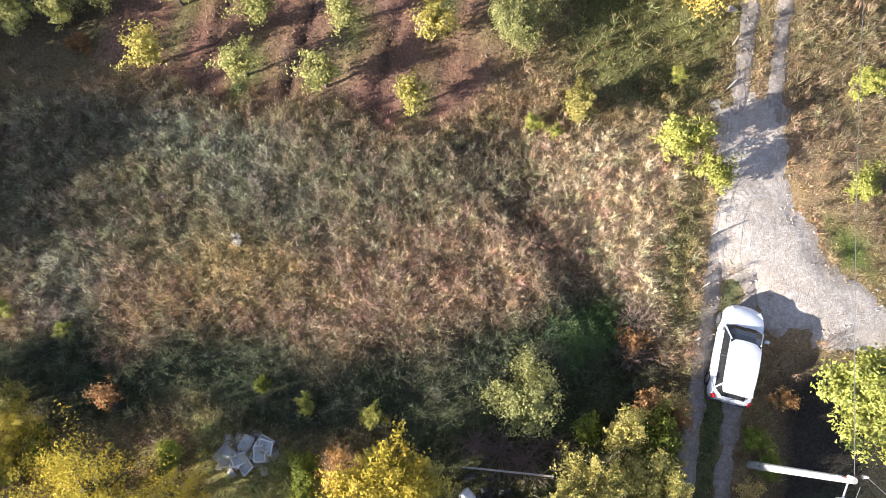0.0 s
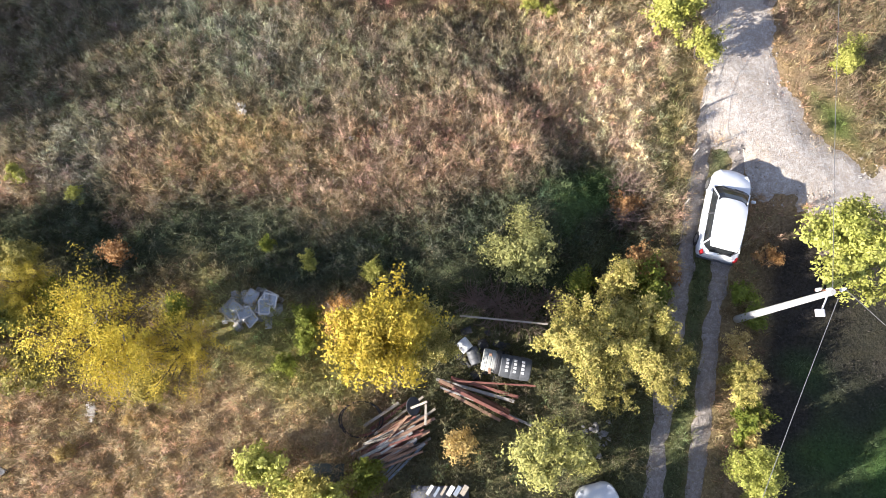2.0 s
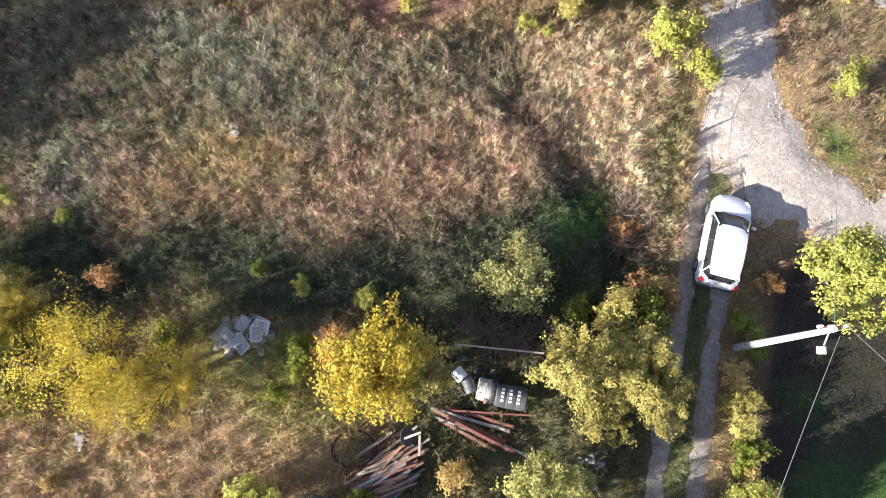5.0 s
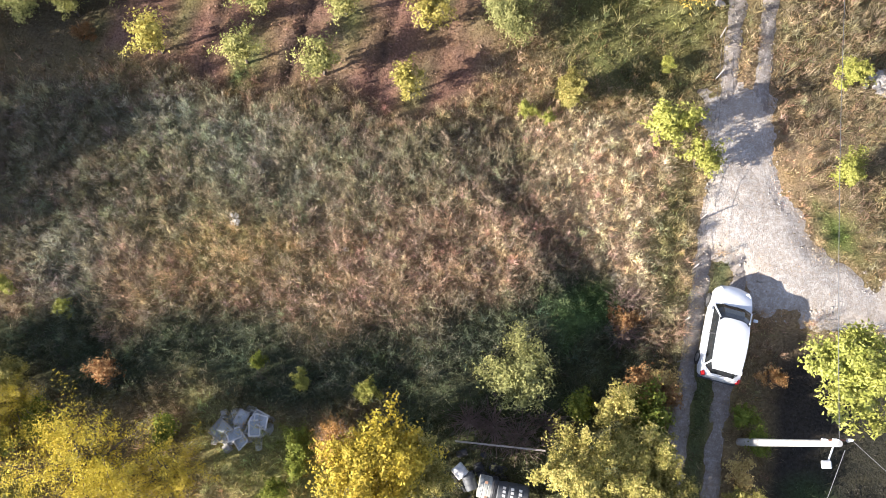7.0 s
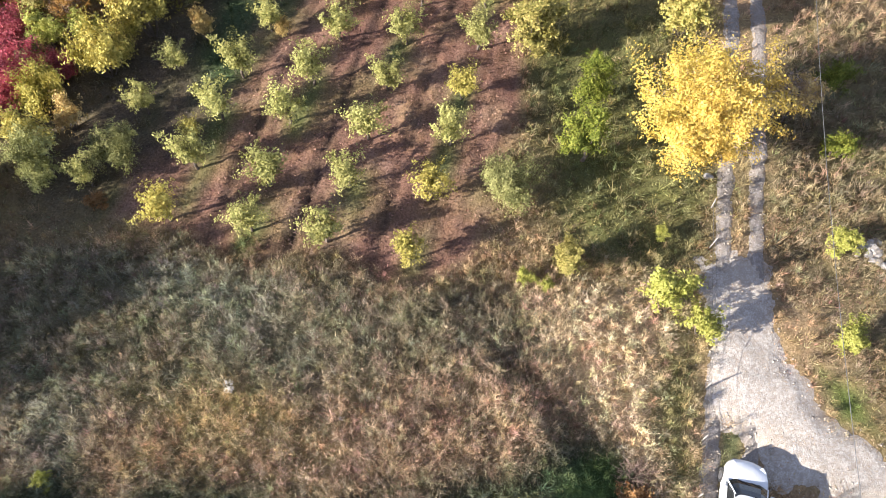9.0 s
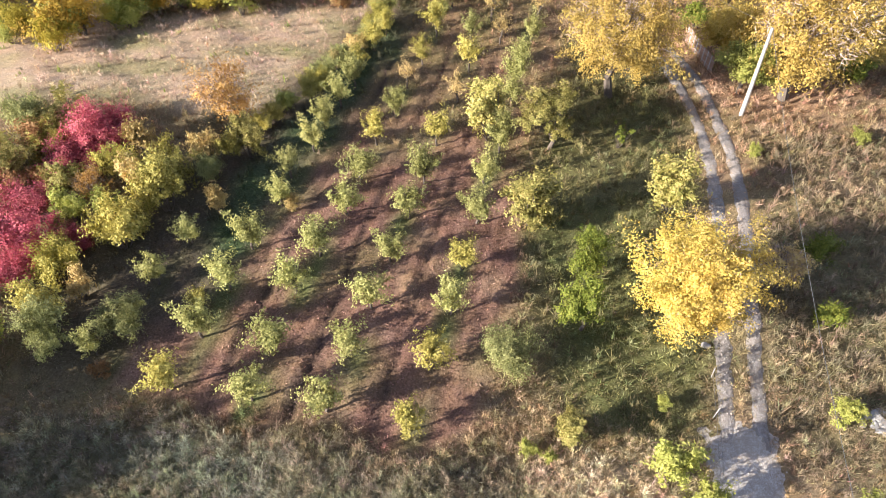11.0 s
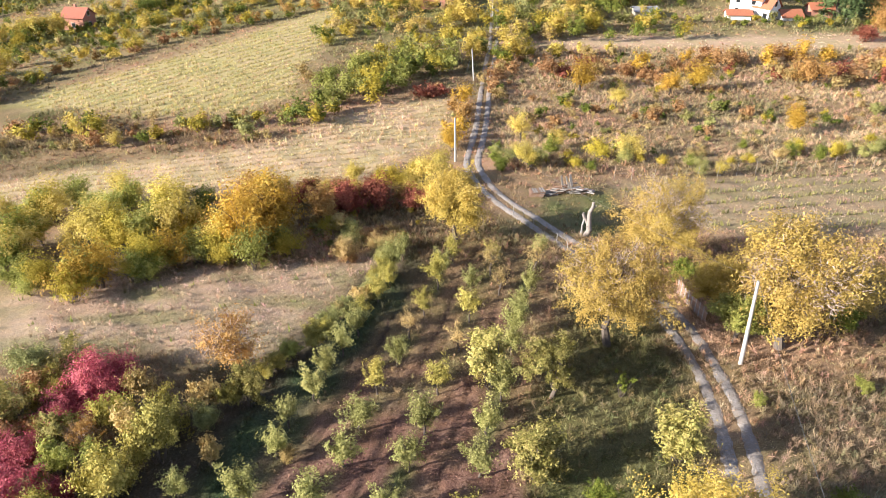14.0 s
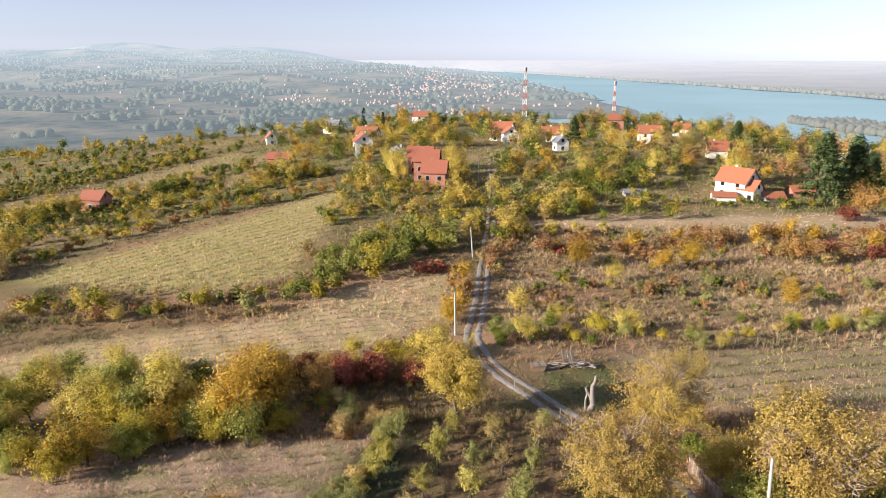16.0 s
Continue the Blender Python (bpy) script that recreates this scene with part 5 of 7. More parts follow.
def litter(name, x0, x1, y0, y1, n, size, label, seed):
    """Straw, fallen leaves and small clods strewn on the ground."""
    rng = np.random.RandomState(seed)
    x, y = rng.uniform(x0, x1, n), rng.uniform(y0, y1, n)
    ok = off_track(x, y, 1.2) > 0.2
    x, y = x[ok], y[ok]
    n = len(x)
    p = np.stack([x, y, ground_z(x, y) + rng.uniform(0.03, 0.12, n)], -1)
    nrm = rng.randn(n, 3) * 0.5 + np.array((0, 0, 1.0))
    t = np.cross(nrm, rng.randn(n, 3))
    t /= np.linalg.norm(t, axis=1)[:, None]
    b = np.cross(nrm, t)
    b /= np.linalg.norm(b, axis=1)[:, None]
    L, w = (size * rng.uniform(0.5, 1.6, n))[:, None], (size * rng.uniform(0.2, 0.8, n))[:, None]
    v = np.stack([p - t * L - b * w, p - t * L * 0.6 + b * w, p + t * L], 1).reshape(-1, 3)
    ob = sheet(name, v, np.arange(3 * n).reshape(-1, 3), [BLADE])
    c = np.clip(cover(x, y)[0] * rng.uniform(0.55, 1.45, (n, 1)) * (1 + 0.03 * rng.randn(n, 3)), 0.015, 0.75)
    tint_points(ob, np.repeat(c, 3, 0))
    return tagged(ob, label, "ground litter", kind="stuff")


litter("ground_litter", -25, 26, -13, 15, 45000, 0.04, "straw, fallen leaves and crumbs of soil", 91)
litter("ground_litter", -32, 46, 14, 62, 80000, 0.065, "clods, straw and fallen leaves round the orchard", 92)
litter("ground_litter", -60, 10, 36, 62, 40000, 0.055, "stubble and clods on the ploughed field", 93)
litter("hillside_litter", -80, 90, 60, 165, 20000, 0.09, "tufts and stubble on the far slope", 94)
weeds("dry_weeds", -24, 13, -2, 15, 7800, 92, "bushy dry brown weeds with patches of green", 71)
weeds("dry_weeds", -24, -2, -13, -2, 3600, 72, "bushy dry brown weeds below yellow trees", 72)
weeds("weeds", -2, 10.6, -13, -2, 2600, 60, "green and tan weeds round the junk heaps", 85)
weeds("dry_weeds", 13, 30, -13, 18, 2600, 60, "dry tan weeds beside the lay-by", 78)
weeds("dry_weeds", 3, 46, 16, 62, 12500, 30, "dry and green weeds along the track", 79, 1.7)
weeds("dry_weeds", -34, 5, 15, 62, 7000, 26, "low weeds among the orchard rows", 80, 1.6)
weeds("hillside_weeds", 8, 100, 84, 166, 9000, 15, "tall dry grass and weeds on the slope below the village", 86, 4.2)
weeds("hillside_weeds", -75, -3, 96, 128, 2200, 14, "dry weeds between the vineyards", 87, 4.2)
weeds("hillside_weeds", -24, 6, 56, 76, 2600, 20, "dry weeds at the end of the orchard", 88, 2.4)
grass("grass", -24, 12.5, -1, 14.5, 9000, 9, 0.016, 0.36, "dry and green grass between the weeds", 76)
grass("grass", -24, -3, -13, -1, 4000, 9, 0.016, 0.32, "dry grass below yellow trees", 77)
grass("grass", -3, 26, -13, 17, 15000, 10, 0.017, 0.36, "short autumn grass beside the track", 73)
grass("grass", -30, 48, 14.5, 62, 24000, 8, 0.022, 0.34, "patchy autumn grass round the orchard", 74)
grass("grass", -75, 90, 58, 150, 34000, 6, 0.05, 0.65, "dry hillside grass", 75, vary=0.75)
grass("hillside_grass", -150, 150, 130, 260, 26000, 5, 0.11, 0.8, "dry and green grass on the far slope", 95, vary=0.6)
grass("hillside_grass", -250, 190, 240, 450, 16000, 4, 0.22, 1.0, "rough grass on the village ridge", 96, vary=0.35)


# ---- things: cars, poles, fences, heaps, houses ----
CAR_PAINT = Nodes("white_car_paint", 0.28)
CAR_PAINT.bsdf.inputs["Coat Weight"].default_value = 0.6
CAR_WHITE = CAR_PAINT.colour(CAR_PAINT.ramp(CAR_PAINT.noise(3, 4, 0.6, CAR_PAINT.coords(True)), [(0.3, (0.58, 0.60, 0.62)), (0.7, (0.70, 0.71, 0.72))]))
DARK_GLASS = grainy("dark_car_glass", (0.012, 0.014, 0.016), (0.025, 0.028, 0.03), 2, 0.12, relief=0)
RUBBER = grainy("black_rubber", (0.015, 0.015, 0.015), (0.04, 0.04, 0.04), 20, 0.8)
RIM = grainy("alloy_rim", (0.35, 0.35, 0.36), (0.5, 0.5, 0.5), 15, 0.35, 0.9, relief=0)
RED_LAMP = grainy("red_lamp_glass", (0.45, 0.01, 0.015), (0.6, 0.03, 0.03), 9, 0.15, relief=0)
CLEAR_LAMP = grainy("clear_lamp_glass", (0.55, 0.57, 0.6), (0.8, 0.8, 0.82), 9, 0.1, relief=0)
BLACK_PLASTIC = grainy("black_plastic", (0.02, 0.02, 0.022), (0.05, 0.05, 0.055), 14, 0.55)
GREY_PLASTIC = grainy("grey_plastic", (0.035, 0.04, 0.045), (0.08, 0.085, 0.095), 10, 0.6)
CONCRETE = grainy("weathered_concrete", (0.30, 0.29, 0.27), (0.46, 0.45, 0.42), 4, 0.9, relief=0.5)
WHITE_PAINT = grainy("chipped_white_paint", (0.36, 0.35, 0.33), (0.66, 0.65, 0.62), 7, 0.6)
RED_PAINT = grainy("faded_red_paint", (0.13, 0.05, 0.04), (0.25, 0.10, 0.075), 8, 0.7)
MAST_RED = grainy("mast_red_paint", (0.26, 0.07, 0.05), (0.42, 0.15, 0.10), 8, 0.7)
BROWN_WOOD = grainy("brown_weathered_wood", (0.16, 0.09, 0.06), (0.32, 0.20, 0.13), 8, 0.85, relief=0.6)
GREY_WOOD = grainy("grey_weathered_wood", (0.20, 0.19, 0.18), (0.38, 0.36, 0.33), 8, 0.85, relief=0.6)
BLUE_GREY = grainy("blue_grey_sheet_metal", (0.16, 0.20, 0.25), (0.30, 0.34, 0.40), 5, 0.5, 0.3)
RUST = grainy("rusty_steel", (0.12, 0.05, 0.03), (0.26, 0.12, 0.07), 12, 0.8, 0.4, relief=0.5)
TARP = grainy("dark_tarpaulin", (0.035, 0.04, 0.055), (0.09, 0.095, 0.12), 3, 0.55)
PANE = grainy("dusty_pane", (0.17, 0.20, 0.22), (0.38, 0.41, 0.43), 3, 0.4, relief=0)
PORCELAIN = grainy("white_porcelain", (0.42, 0.42, 0.41), (0.66, 0.66, 0.65), 5, 0.25, relief=0)
ENAMEL = grainy("stained_enamel", (0.20, 0.21, 0.19), (0.46, 0.46, 0.42), 4, 0.35, relief=0)
SCRAP = grainy("dark_scrap", (0.02, 0.022, 0.025), (0.10, 0.10, 0.105), 6, 0.6, 0.2)
WIRE = grainy("grey_wire", (0.10, 0.10, 0.10), (0.20, 0.20, 0.20), 20, 0.6, 0.6, relief=0)
RUBBLE = grainy("pale_rubble", (0.22, 0.21, 0.20), (0.44, 0.42, 0.40), 6, 0.9, relief=0.5)


def loft(bm, rings, close=True):
    """Skin between rings of equally many points."""
    vs = [[bm.verts.new(p) for p in r] for r in rings]
    n = len(vs[0])
    for a, b in zip(vs, vs[1:]):
        for i in range(n if close else n - 1):
            j = (i + 1) % n
            bm.faces.new((a[i], a[j], b[j], b[i]))
    if close:
        bm.faces.new(vs[0][::-1])
        bm.faces.new(vs[-1])
    return bm


def smooth(ob, angle=40):
    for p in ob.data.polygons:
        p.use_smooth = True
    ob.data.set_sharp_from_angle(angle=radians(angle))
    return ob


def make_car(x, y, heading, label):
    """A small five-door hatchback; its nose points along +y before turning."""
    car = thing("car", label, "car", Matrix.Translation((x, y, gz(x, y) + 0.05)) @ pose(0, 0, 0, 0, 0, heading))
    # length station, half width, sill height, belt or bonnet height
    rows = [(-2.02, 0.62, 0.42, 0.78), (-1.98, 0.74, 0.30, 0.92), (-1.85, 0.82, 0.24, 0.99), (-1.5, 0.865, 0.2, 1.01), (-0.9, 0.88, 0.2, 1.0), (0, 0.885, 0.2, 0.98),
            (0.7, 0.88, 0.2, 0.96), (1.05, 0.87, 0.2, 0.95), (1.35, 0.86, 0.2, 0.92), (1.6, 0.82, 0.22, 0.87), (1.8, 0.74, 0.26, 0.80), (1.94, 0.60, 0.32, 0.71), (2.02, 0.40, 0.40, 0.62)]
    rings = []
    for s, w, lo, hi in rows:
        half = [(0.80 * w, lo), (0.97 * w, lo + 0.08), (1.0 * w, (lo + hi) / 2 - 0.03), (0.975 * w, hi - 0.14), (0.90 * w, hi - 0.04), (0.6 * w, hi + 0.012), (0.3 * w, hi + 0.03)]
        ring = [(a, s, z) for a, z in half] + [(0, s, hi + 0.035)] + [(-a, s, z) for a, z in half[::-1]]
        rings.append(ring)
    body = smooth(part("body", loft(bmesh.new(), rings), CAR_WHITE, car), 35)
    # roof panel
    rings = []
    for s, w, z in ((0.50, 0.57, 1.385), (0.42, 0.63, 1.42), (0.1, 0.66, 1.475), (-0.5, 0.665, 1.50), (-1.1, 0.65, 1.485), (-1.55, 0.61, 1.445), (-1.74, 0.55, 1.40)):
        top = [(w * k, s, z - 0.055 * abs(k) ** 3) for k in np.linspace(-1, 1, 9)]
        rings.append(top + [(w * k * 0.97, s, z - 0.085) for k in np.linspace(1, -1, 9)])
    smooth(part("roof", loft(bmesh.new(), rings), CAR_WHITE, car), 40)
    # cabin glass, as one dark core, with posts over it
    rings = []
    for z, f, b, w in ((0.95, 1.12, -1.90, 0.775), (1.12, 0.93, -1.83, 0.735), (1.28, 0.70, -1.75, 0.675), (1.40, 0.50, -1.66, 0.60)):
        rings.append([(w, f - 0.14, z), (w * 0.6, f, z), (-w * 0.6, f, z), (-w, f - 0.14, z), (-w * 0.99, b + 0.3, z), (-w * 0.6, b, z), (w * 0.6, b, z), (w * 0.99, b + 0.3, z)])
    part("glazing", loft(bmesh.new(), rings), DARK_GLASS, car, "dark tinted glass")
    for sx in (-1, 1):
        for a, b in (((0.79 * sx, 1.0, 0.94), (0.60 * sx, 0.42, 1.40)), ((0.79 * sx, -0.25, 0.96), (0.635 * sx, -0.32, 1.42)), ((0.78 * sx, -1.62, 0.97), (0.585 * sx, -1.40, 1.42))):
            part("pillar", bm_tube(bmesh.new(), a, b, 0.035, 0.03, 6), CAR_WHITE if a[1] > 0.5 or a[1] < -1 else BLACK_PLASTIC, car)
        bm = bmesh.new()
        bm_box(bm, (0.20, 0.13, 0.13), (0.96 * sx, 0.72, 1.0), bevel=0.04)
        part("mirror", bm, CAR_WHITE, car)
        bm = bmesh.new()
        bm_box(bm, (0.10, 0.20, 0.30), (0.72 * sx, -1.93, 0.83), Matrix.Rotation(radians(-22 * sx), 4, "Z"), 0.03)
        part("tail_lamp", bm, RED_LAMP, car, "red tail lamp")
        bm = bmesh.new()
        bm_box(bm, (0.20, 0.30, 0.10), (0.60 * sx, 1.72, 0.775), Matrix.Rotation(radians(35 * sx), 4, "Z"), 0.04)
        part("headlight", bm, CLEAR_LAMP, car, "clear headlight")
        bm = bmesh.new()
        bm_box(bm, (0.012, 0.16, 0.03), (0.893 * sx, -0.42, 0.83), bevel=0.005)
        part("door_handle", bm, BLACK_PLASTIC, car)
        for sy in (1.28, -1.25):
            bm = bmesh.new()
            bm_tube(bm, (0.70 * sx, sy, 0.30), (0.89 * sx, sy, 0.30), 0.31, 0.31, 20)
            tyre = part("tyre", bm, RUBBER, car)
            part("rim", bm_tube(bmesh.new(), (0.80 * sx, sy, 0.30), (0.90 * sx, sy, 0.30), 0.21, 0.18, 14), RIM, tyre)
    bm = bmesh.new()
    bm_box(bm, (1.55, 0.10, 0.12), (0, -2.02, 0.42), bevel=0.03)
    part("rear_bumper_strip", bm, GREY_PLASTIC, car)
    bm = bmesh.new()
    bm_box(bm, (1.0, 0.06, 0.18), (0, 2.01, 0.42), bevel=0.02)
    part("grille", bm, BLACK_PLASTIC, car)
    bm = bmesh.new()
    bm_box(bm, (0.52, 0.02, 0.11), (0, -2.055, 0.66))
    plate = part("number_plate", bm, PORCELAIN, car)
    bm = bmesh.new()
    bm_box(bm, (0.38, 0.006, 0.06), (0, -2.068, 0.66))
    part("plate_bar", bm, BLACK_PLASTIC, plate)
    part("wiper", bm_tube(bmesh.new(), (-0.1, -1.93, 1.02), (0.35, -1.86, 1.14), 0.012, 0.01, 5), BLACK_PLASTIC, car)
    for sx in (-0.45, 0.12):
        part("wiper", bm_tube(bmesh.new(), (sx, 1.10, 0.98), (sx + 0.48, 0.98, 1.10), 0.013, 0.01, 5), BLACK_PLASTIC, car)
    part("aerial", bm_tube(bmesh.new(), (0, -1.45, 1.45), (0, -1.62, 1.60), 0.01, 0.006, 5), BLACK_PLASTIC, car)
    return car


make_car(12.12, 2.22, -15.5, "white hatchback parked with its wheels on the gravel track")
make_car(6.4, -10.7, 14.0, "second white hatchback parked beside bushes")


def sag(a, b, drop, n=14):
    a, b = Vector(a), Vector(b)
    return [a.lerp(b, i / n) - Vector((0, 0, drop * 4 * (i / n) * (1 - i / n))) for i in range(n + 1)]


def make_wire(a, b, drop, r=0.012, label="thin overhead wire between utility poles"):
    pts = sag(a, b, drop)
    way = (pts[-1] - pts[0]).normalized()
    side = way.cross(Vector((0, 0, 1))).normalized()
    up = side.cross(way)
    bm = loft(bmesh.new(), [[p + side * r, p + up * r, p - side * r, p - up * r] for p in pts])
    return tagged(part("overhead_wire", bm, WIRE), label, "wire", "overhead wires")


def make_pole(x, y, h, lean=(0, 0), arms=True, label="tapered grey concrete utility pole with insulators"):
    pole = thing("utility_pole", label, "utility pole", stand(x, y), "utility poles")
    top = Vector((lean[0], lean[1], h))
    bm = bmesh.new()
    bm_tube(bm, (0, 0, -0.4), top, 0.165, 0.105, 10)
    smooth(part("shaft", bm, CONCRETE, pole), 50)
    if arms:
        bm = bmesh.new()
        bm_tube(bm, top + Vector((-0.45, 0.1, -0.25)), top + Vector((0.45, 0.1, -0.25)), 0.035, 0.035, 6)
        part("cross_arm", bm, RUST, pole)
        for dx in (-0.4, -0.05, 0.4):
            bm = bmesh.new()
            bm_tube(bm, top + Vector((dx, 0.1, -0.22)), top + Vector((dx, 0.1, -0.05)), 0.07, 0.045, 8)
            bm_tube(bm, top + Vector((dx, 0.1, -0.05)), top + Vector((dx, 0.1, 0.06)), 0.055, 0.03, 8)
            part("insulator", bm, PORCELAIN, pole, "white porcelain insulator")
    return Vector((x, y, gz(x, y))) + top


top1 = make_pole(12.45, -2.2, 7.0, (0.33, 0.03))
top2 = make_pole(21.4, 38.9, 6.9, (-0.1, 0.3), False, "pale concrete utility pole leaning in front of a yellow tree")
top3 = make_pole(1.1, 90.5, 6.3, (-0.1, 0), False, "pale concrete utility pole beside the track")
top4 = make_pole(5.0, 136.3, 6.2, (-0.5, 0), False, "grey wooden utility pole beside the track")
top5 = make_pole(11.7, 196, 6.8, (0, 0), False, "grey utility pole at the village edge")
top6 = make_pole(9.1, 216, 7.0, (0, 0), True)
# added white box on the nearest pole, in place of two white insulators
bm = bmesh.new()
bm_tube(bm, top1 + Vector((0, -0.1, -0.4)), top1 + Vector((-0.28, -0.55, -0.3)), 0.03, 0.03, 6)
bm_box(bm, (0.32, 0.26, 0.10), tuple(top1 + Vector((-0.36, -0.65, -0.28))), bevel=0.04)
tagged(part("street_lamp", bm, PORCELAIN), "small white box on a bracket, in place of insulators", "street lamp")
make_wire(top1 + Vector((0, 0.1, 0)), top2, 1.1)
make_wire(top1 + Vector((0.2, -0.2, -0.1)), (4.2, -22, 6.6), 0.5)
make_wire(top1 + Vector((0.4, 0.1, 0)), (30, -17, 6.5), 0.6)
make_wire(top2, top3 + Vector((0, 0, -0.1)), 0.8)
make_wire(top3, top4, 0.6)
make_wire(top4, top5, 0.6)
make_wire(top5, top6, 0.3)


def make_sash_heap(x, y):
    """Old window sashes thrown on one heap."""
    rng = np.random.RandomState(5)
    for k in range(15):
        w, h = rng.uniform(0.4, 0.62), rng.uniform(0.5, 0.75)
        px, py = x + rng.uniform(-0.85, 0.85), y + rng.uniform(-0.45, 0.45)
        m = Matrix.Translation((px, py, gz(px, py) + 0.10 + 0.035 * k)) @ Euler((rng.uniform(-0.35, 0.35), rng.uniform(-0.35, 0.35), rng.uniform(0, 3.1))).to_matrix().to_4x4()
        s = thing("window_sash", "discarded window sash with peeling pale frame and dusty pane", "window sash", m, "heap of old window sashes")
        for cx, cy, sx, sy in ((0, h / 2, w, 0.06), (0, -h / 2, w, 0.06), (w / 2, 0, 0.06, h), (-w / 2, 0, 0.06, h)):
            bm = bmesh.new()
            bm_box(bm, (sx, sy, 0.045), (cx, cy, 0), bevel=0.006)
            part("frame_bar", bm, WHITE_PAINT if k % 3 else GREY_WOOD, s)
        bm = bmesh.new()
        bm_box(bm, (w - 0.05, h - 0.05, 0.008), (0, 0, 0))
        part("pane", bm, PANE, s)
    for k in range(34):
        px, py = x + rng.uniform(-1.15, 1.15), y + rng.uniform(-0.8, 0.75)
        bm = bmesh.new()
        bm_box(bm, tuple(rng.uniform(0.14, 0.36, 3)), (0, 0, 0), Euler(rng.uniform(0, 3, 3)).to_matrix().to_4x4(), 0.02)
        ob = part("rubble_block", bm, RUBBLE if k % 3 else WHITE_PAINT)
        ob.location = (px, py, gz(px, py) + 0.1)
        tagged(ob, "broken block of pale rubble under old sashes", "rubble", "rubble round the sash heap")


make_sash_heap(-7.95, -1.75)


def plank(a, b, w, t, material, name="plank", label="", category="plank", group="", roll=0.0):
    a, b = Vector(a), Vector(b)
    m = Matrix.Translation((a + b) / 2) @ (b - a).to_track_quat("Y", "Z").to_matrix().to_4x4() @ Matrix.Rotation(roll, 4, "Y")
    bm = bmesh.new()
    bm_box(bm, (w, (b - a).length, t), bevel=min(w, t) * 0.12)
    ob = part(name, bm, material)
    ob.matrix_world = m
    return tagged(ob, label, category, group)


def make_lumber():
    rng = np.random.RandomState(8)
    mats = [BROWN_WOOD, GREY_WOOD, RED_PAINT, RED_PAINT, BROWN_WOOD, PALE_WOOD]
    text = {BROWN_WOOD: "brown weathered plank on a loose pile", GREY_WOOD: "grey weathered plank on a loose pile", RED_PAINT: "faded red-painted beam on a loose pile",
            BLUE_GREY: "blue-grey metal strip on a loose pile", PALE_WOOD: "bleached board on a loose pile"}
    for k in range(84):
        mat = mats[rng.randint(6)]
        ang = radians(28 + rng.randn() * 7)
        cx, cy = -1.85 + rng.randn() * 0.34, -6.75 + rng.randn() * 0.36 - 0.006 * k
        ln = rng.uniform(1.0, 2.5)
        dx, dy = math.cos(ang) * ln / 2, math.sin(ang) * ln / 2
        z = gz(cx, cy) + 0.08 + 0.0085 * k
        plank((cx - dx, cy - dy, z + rng.uniform(-0.04, 0.10)), (cx + dx, cy + dy, z + rng.uniform(-0.04, 0.12)), rng.uniform(0.05, 0.13), rng.uniform(0.03, 0.08), mat,
              label=text[mat], group="lumber pile by the tan shrub", roll=rng.uniform(-0.4, 0.4))
    for k in range(4):      # blue-grey strips sliding off the south side
        cx, cy = -1.9 + 0.14 * k, -7.55 - 0.09 * k
        z = gz(cx, cy) + 0.12 + 0.02 * k
        plank((cx - 0.5 - 0.05 * k, cy - 0.85, z), (cx + 0.75, cy + 0.5, z + 0.12), 0.10, 0.04, BLUE_GREY if k % 2 else GREY_WOOD,
              label="blue-grey strip lying beside the lumber", group="lumber pile by the tan shrub")
    for k in range(15):     # beams below the barrels
        a0 = rng.uniform(0, 1)
        cy = -4.75 - 0.45 * a0 + rng.randn() * 0.08
        z = gz(1.8, cy) + 0.15 + 0.04 * k
        mat = (RUST, BROWN_WOOD, RED_PAINT, GREY_WOOD)[k % 4]
        tilt = -0.25 - 0.25 * a0 if k % 5 else -0.03
        x0 = rng.uniform(-0.2, 0.5)
        x1 = x0 + rng.uniform(2.2, 3.4)
        plank((x0, cy + 0.1, z), (x1, cy + tilt * (x1 - x0), z + rng.uniform(-0.1, 0.1)), rng.uniform(0.07, 0.14), rng.uniform(0.06, 0.1), mat, "beam",
              "rusty brown beam beside old barrels", "beam", "beams beside the barrels")
    plank((0.75, -2.2, gz(1, -2.2) + 1.25), (4.3, -2.55, gz(4, -2.5) + 1.3), 0.07, 0.07, PALE_WOOD, "rail", "long bleached pole lying over a brush heap", "pole")
    plank((2.0, -3.7, gz(2, -4) + 1.15), (1.95, -4.5, gz(2, -4) + 0.95), 0.12, 0.05, BROWN_WOOD, "plank", "brown board leaning on a barrel", "plank")
    plank((-1.2, -5.85, gz(-1, -6) + 0.9), (-0.55, -5.6, gz(-1, -6) + 1.2), 0.09, 0.06, PALE_WOOD, "plank", "bleached batten sticking out of lumber", "plank")
    plank((-0.6, -5.7, gz(-1, -6) + 1.15), (-0.62, -6.5, gz(-1, -6) + 0.9), 0.09, 0.06, PALE_WOOD, "plank", "bleached batten sticking out of lumber", "plank")


make_lumber()


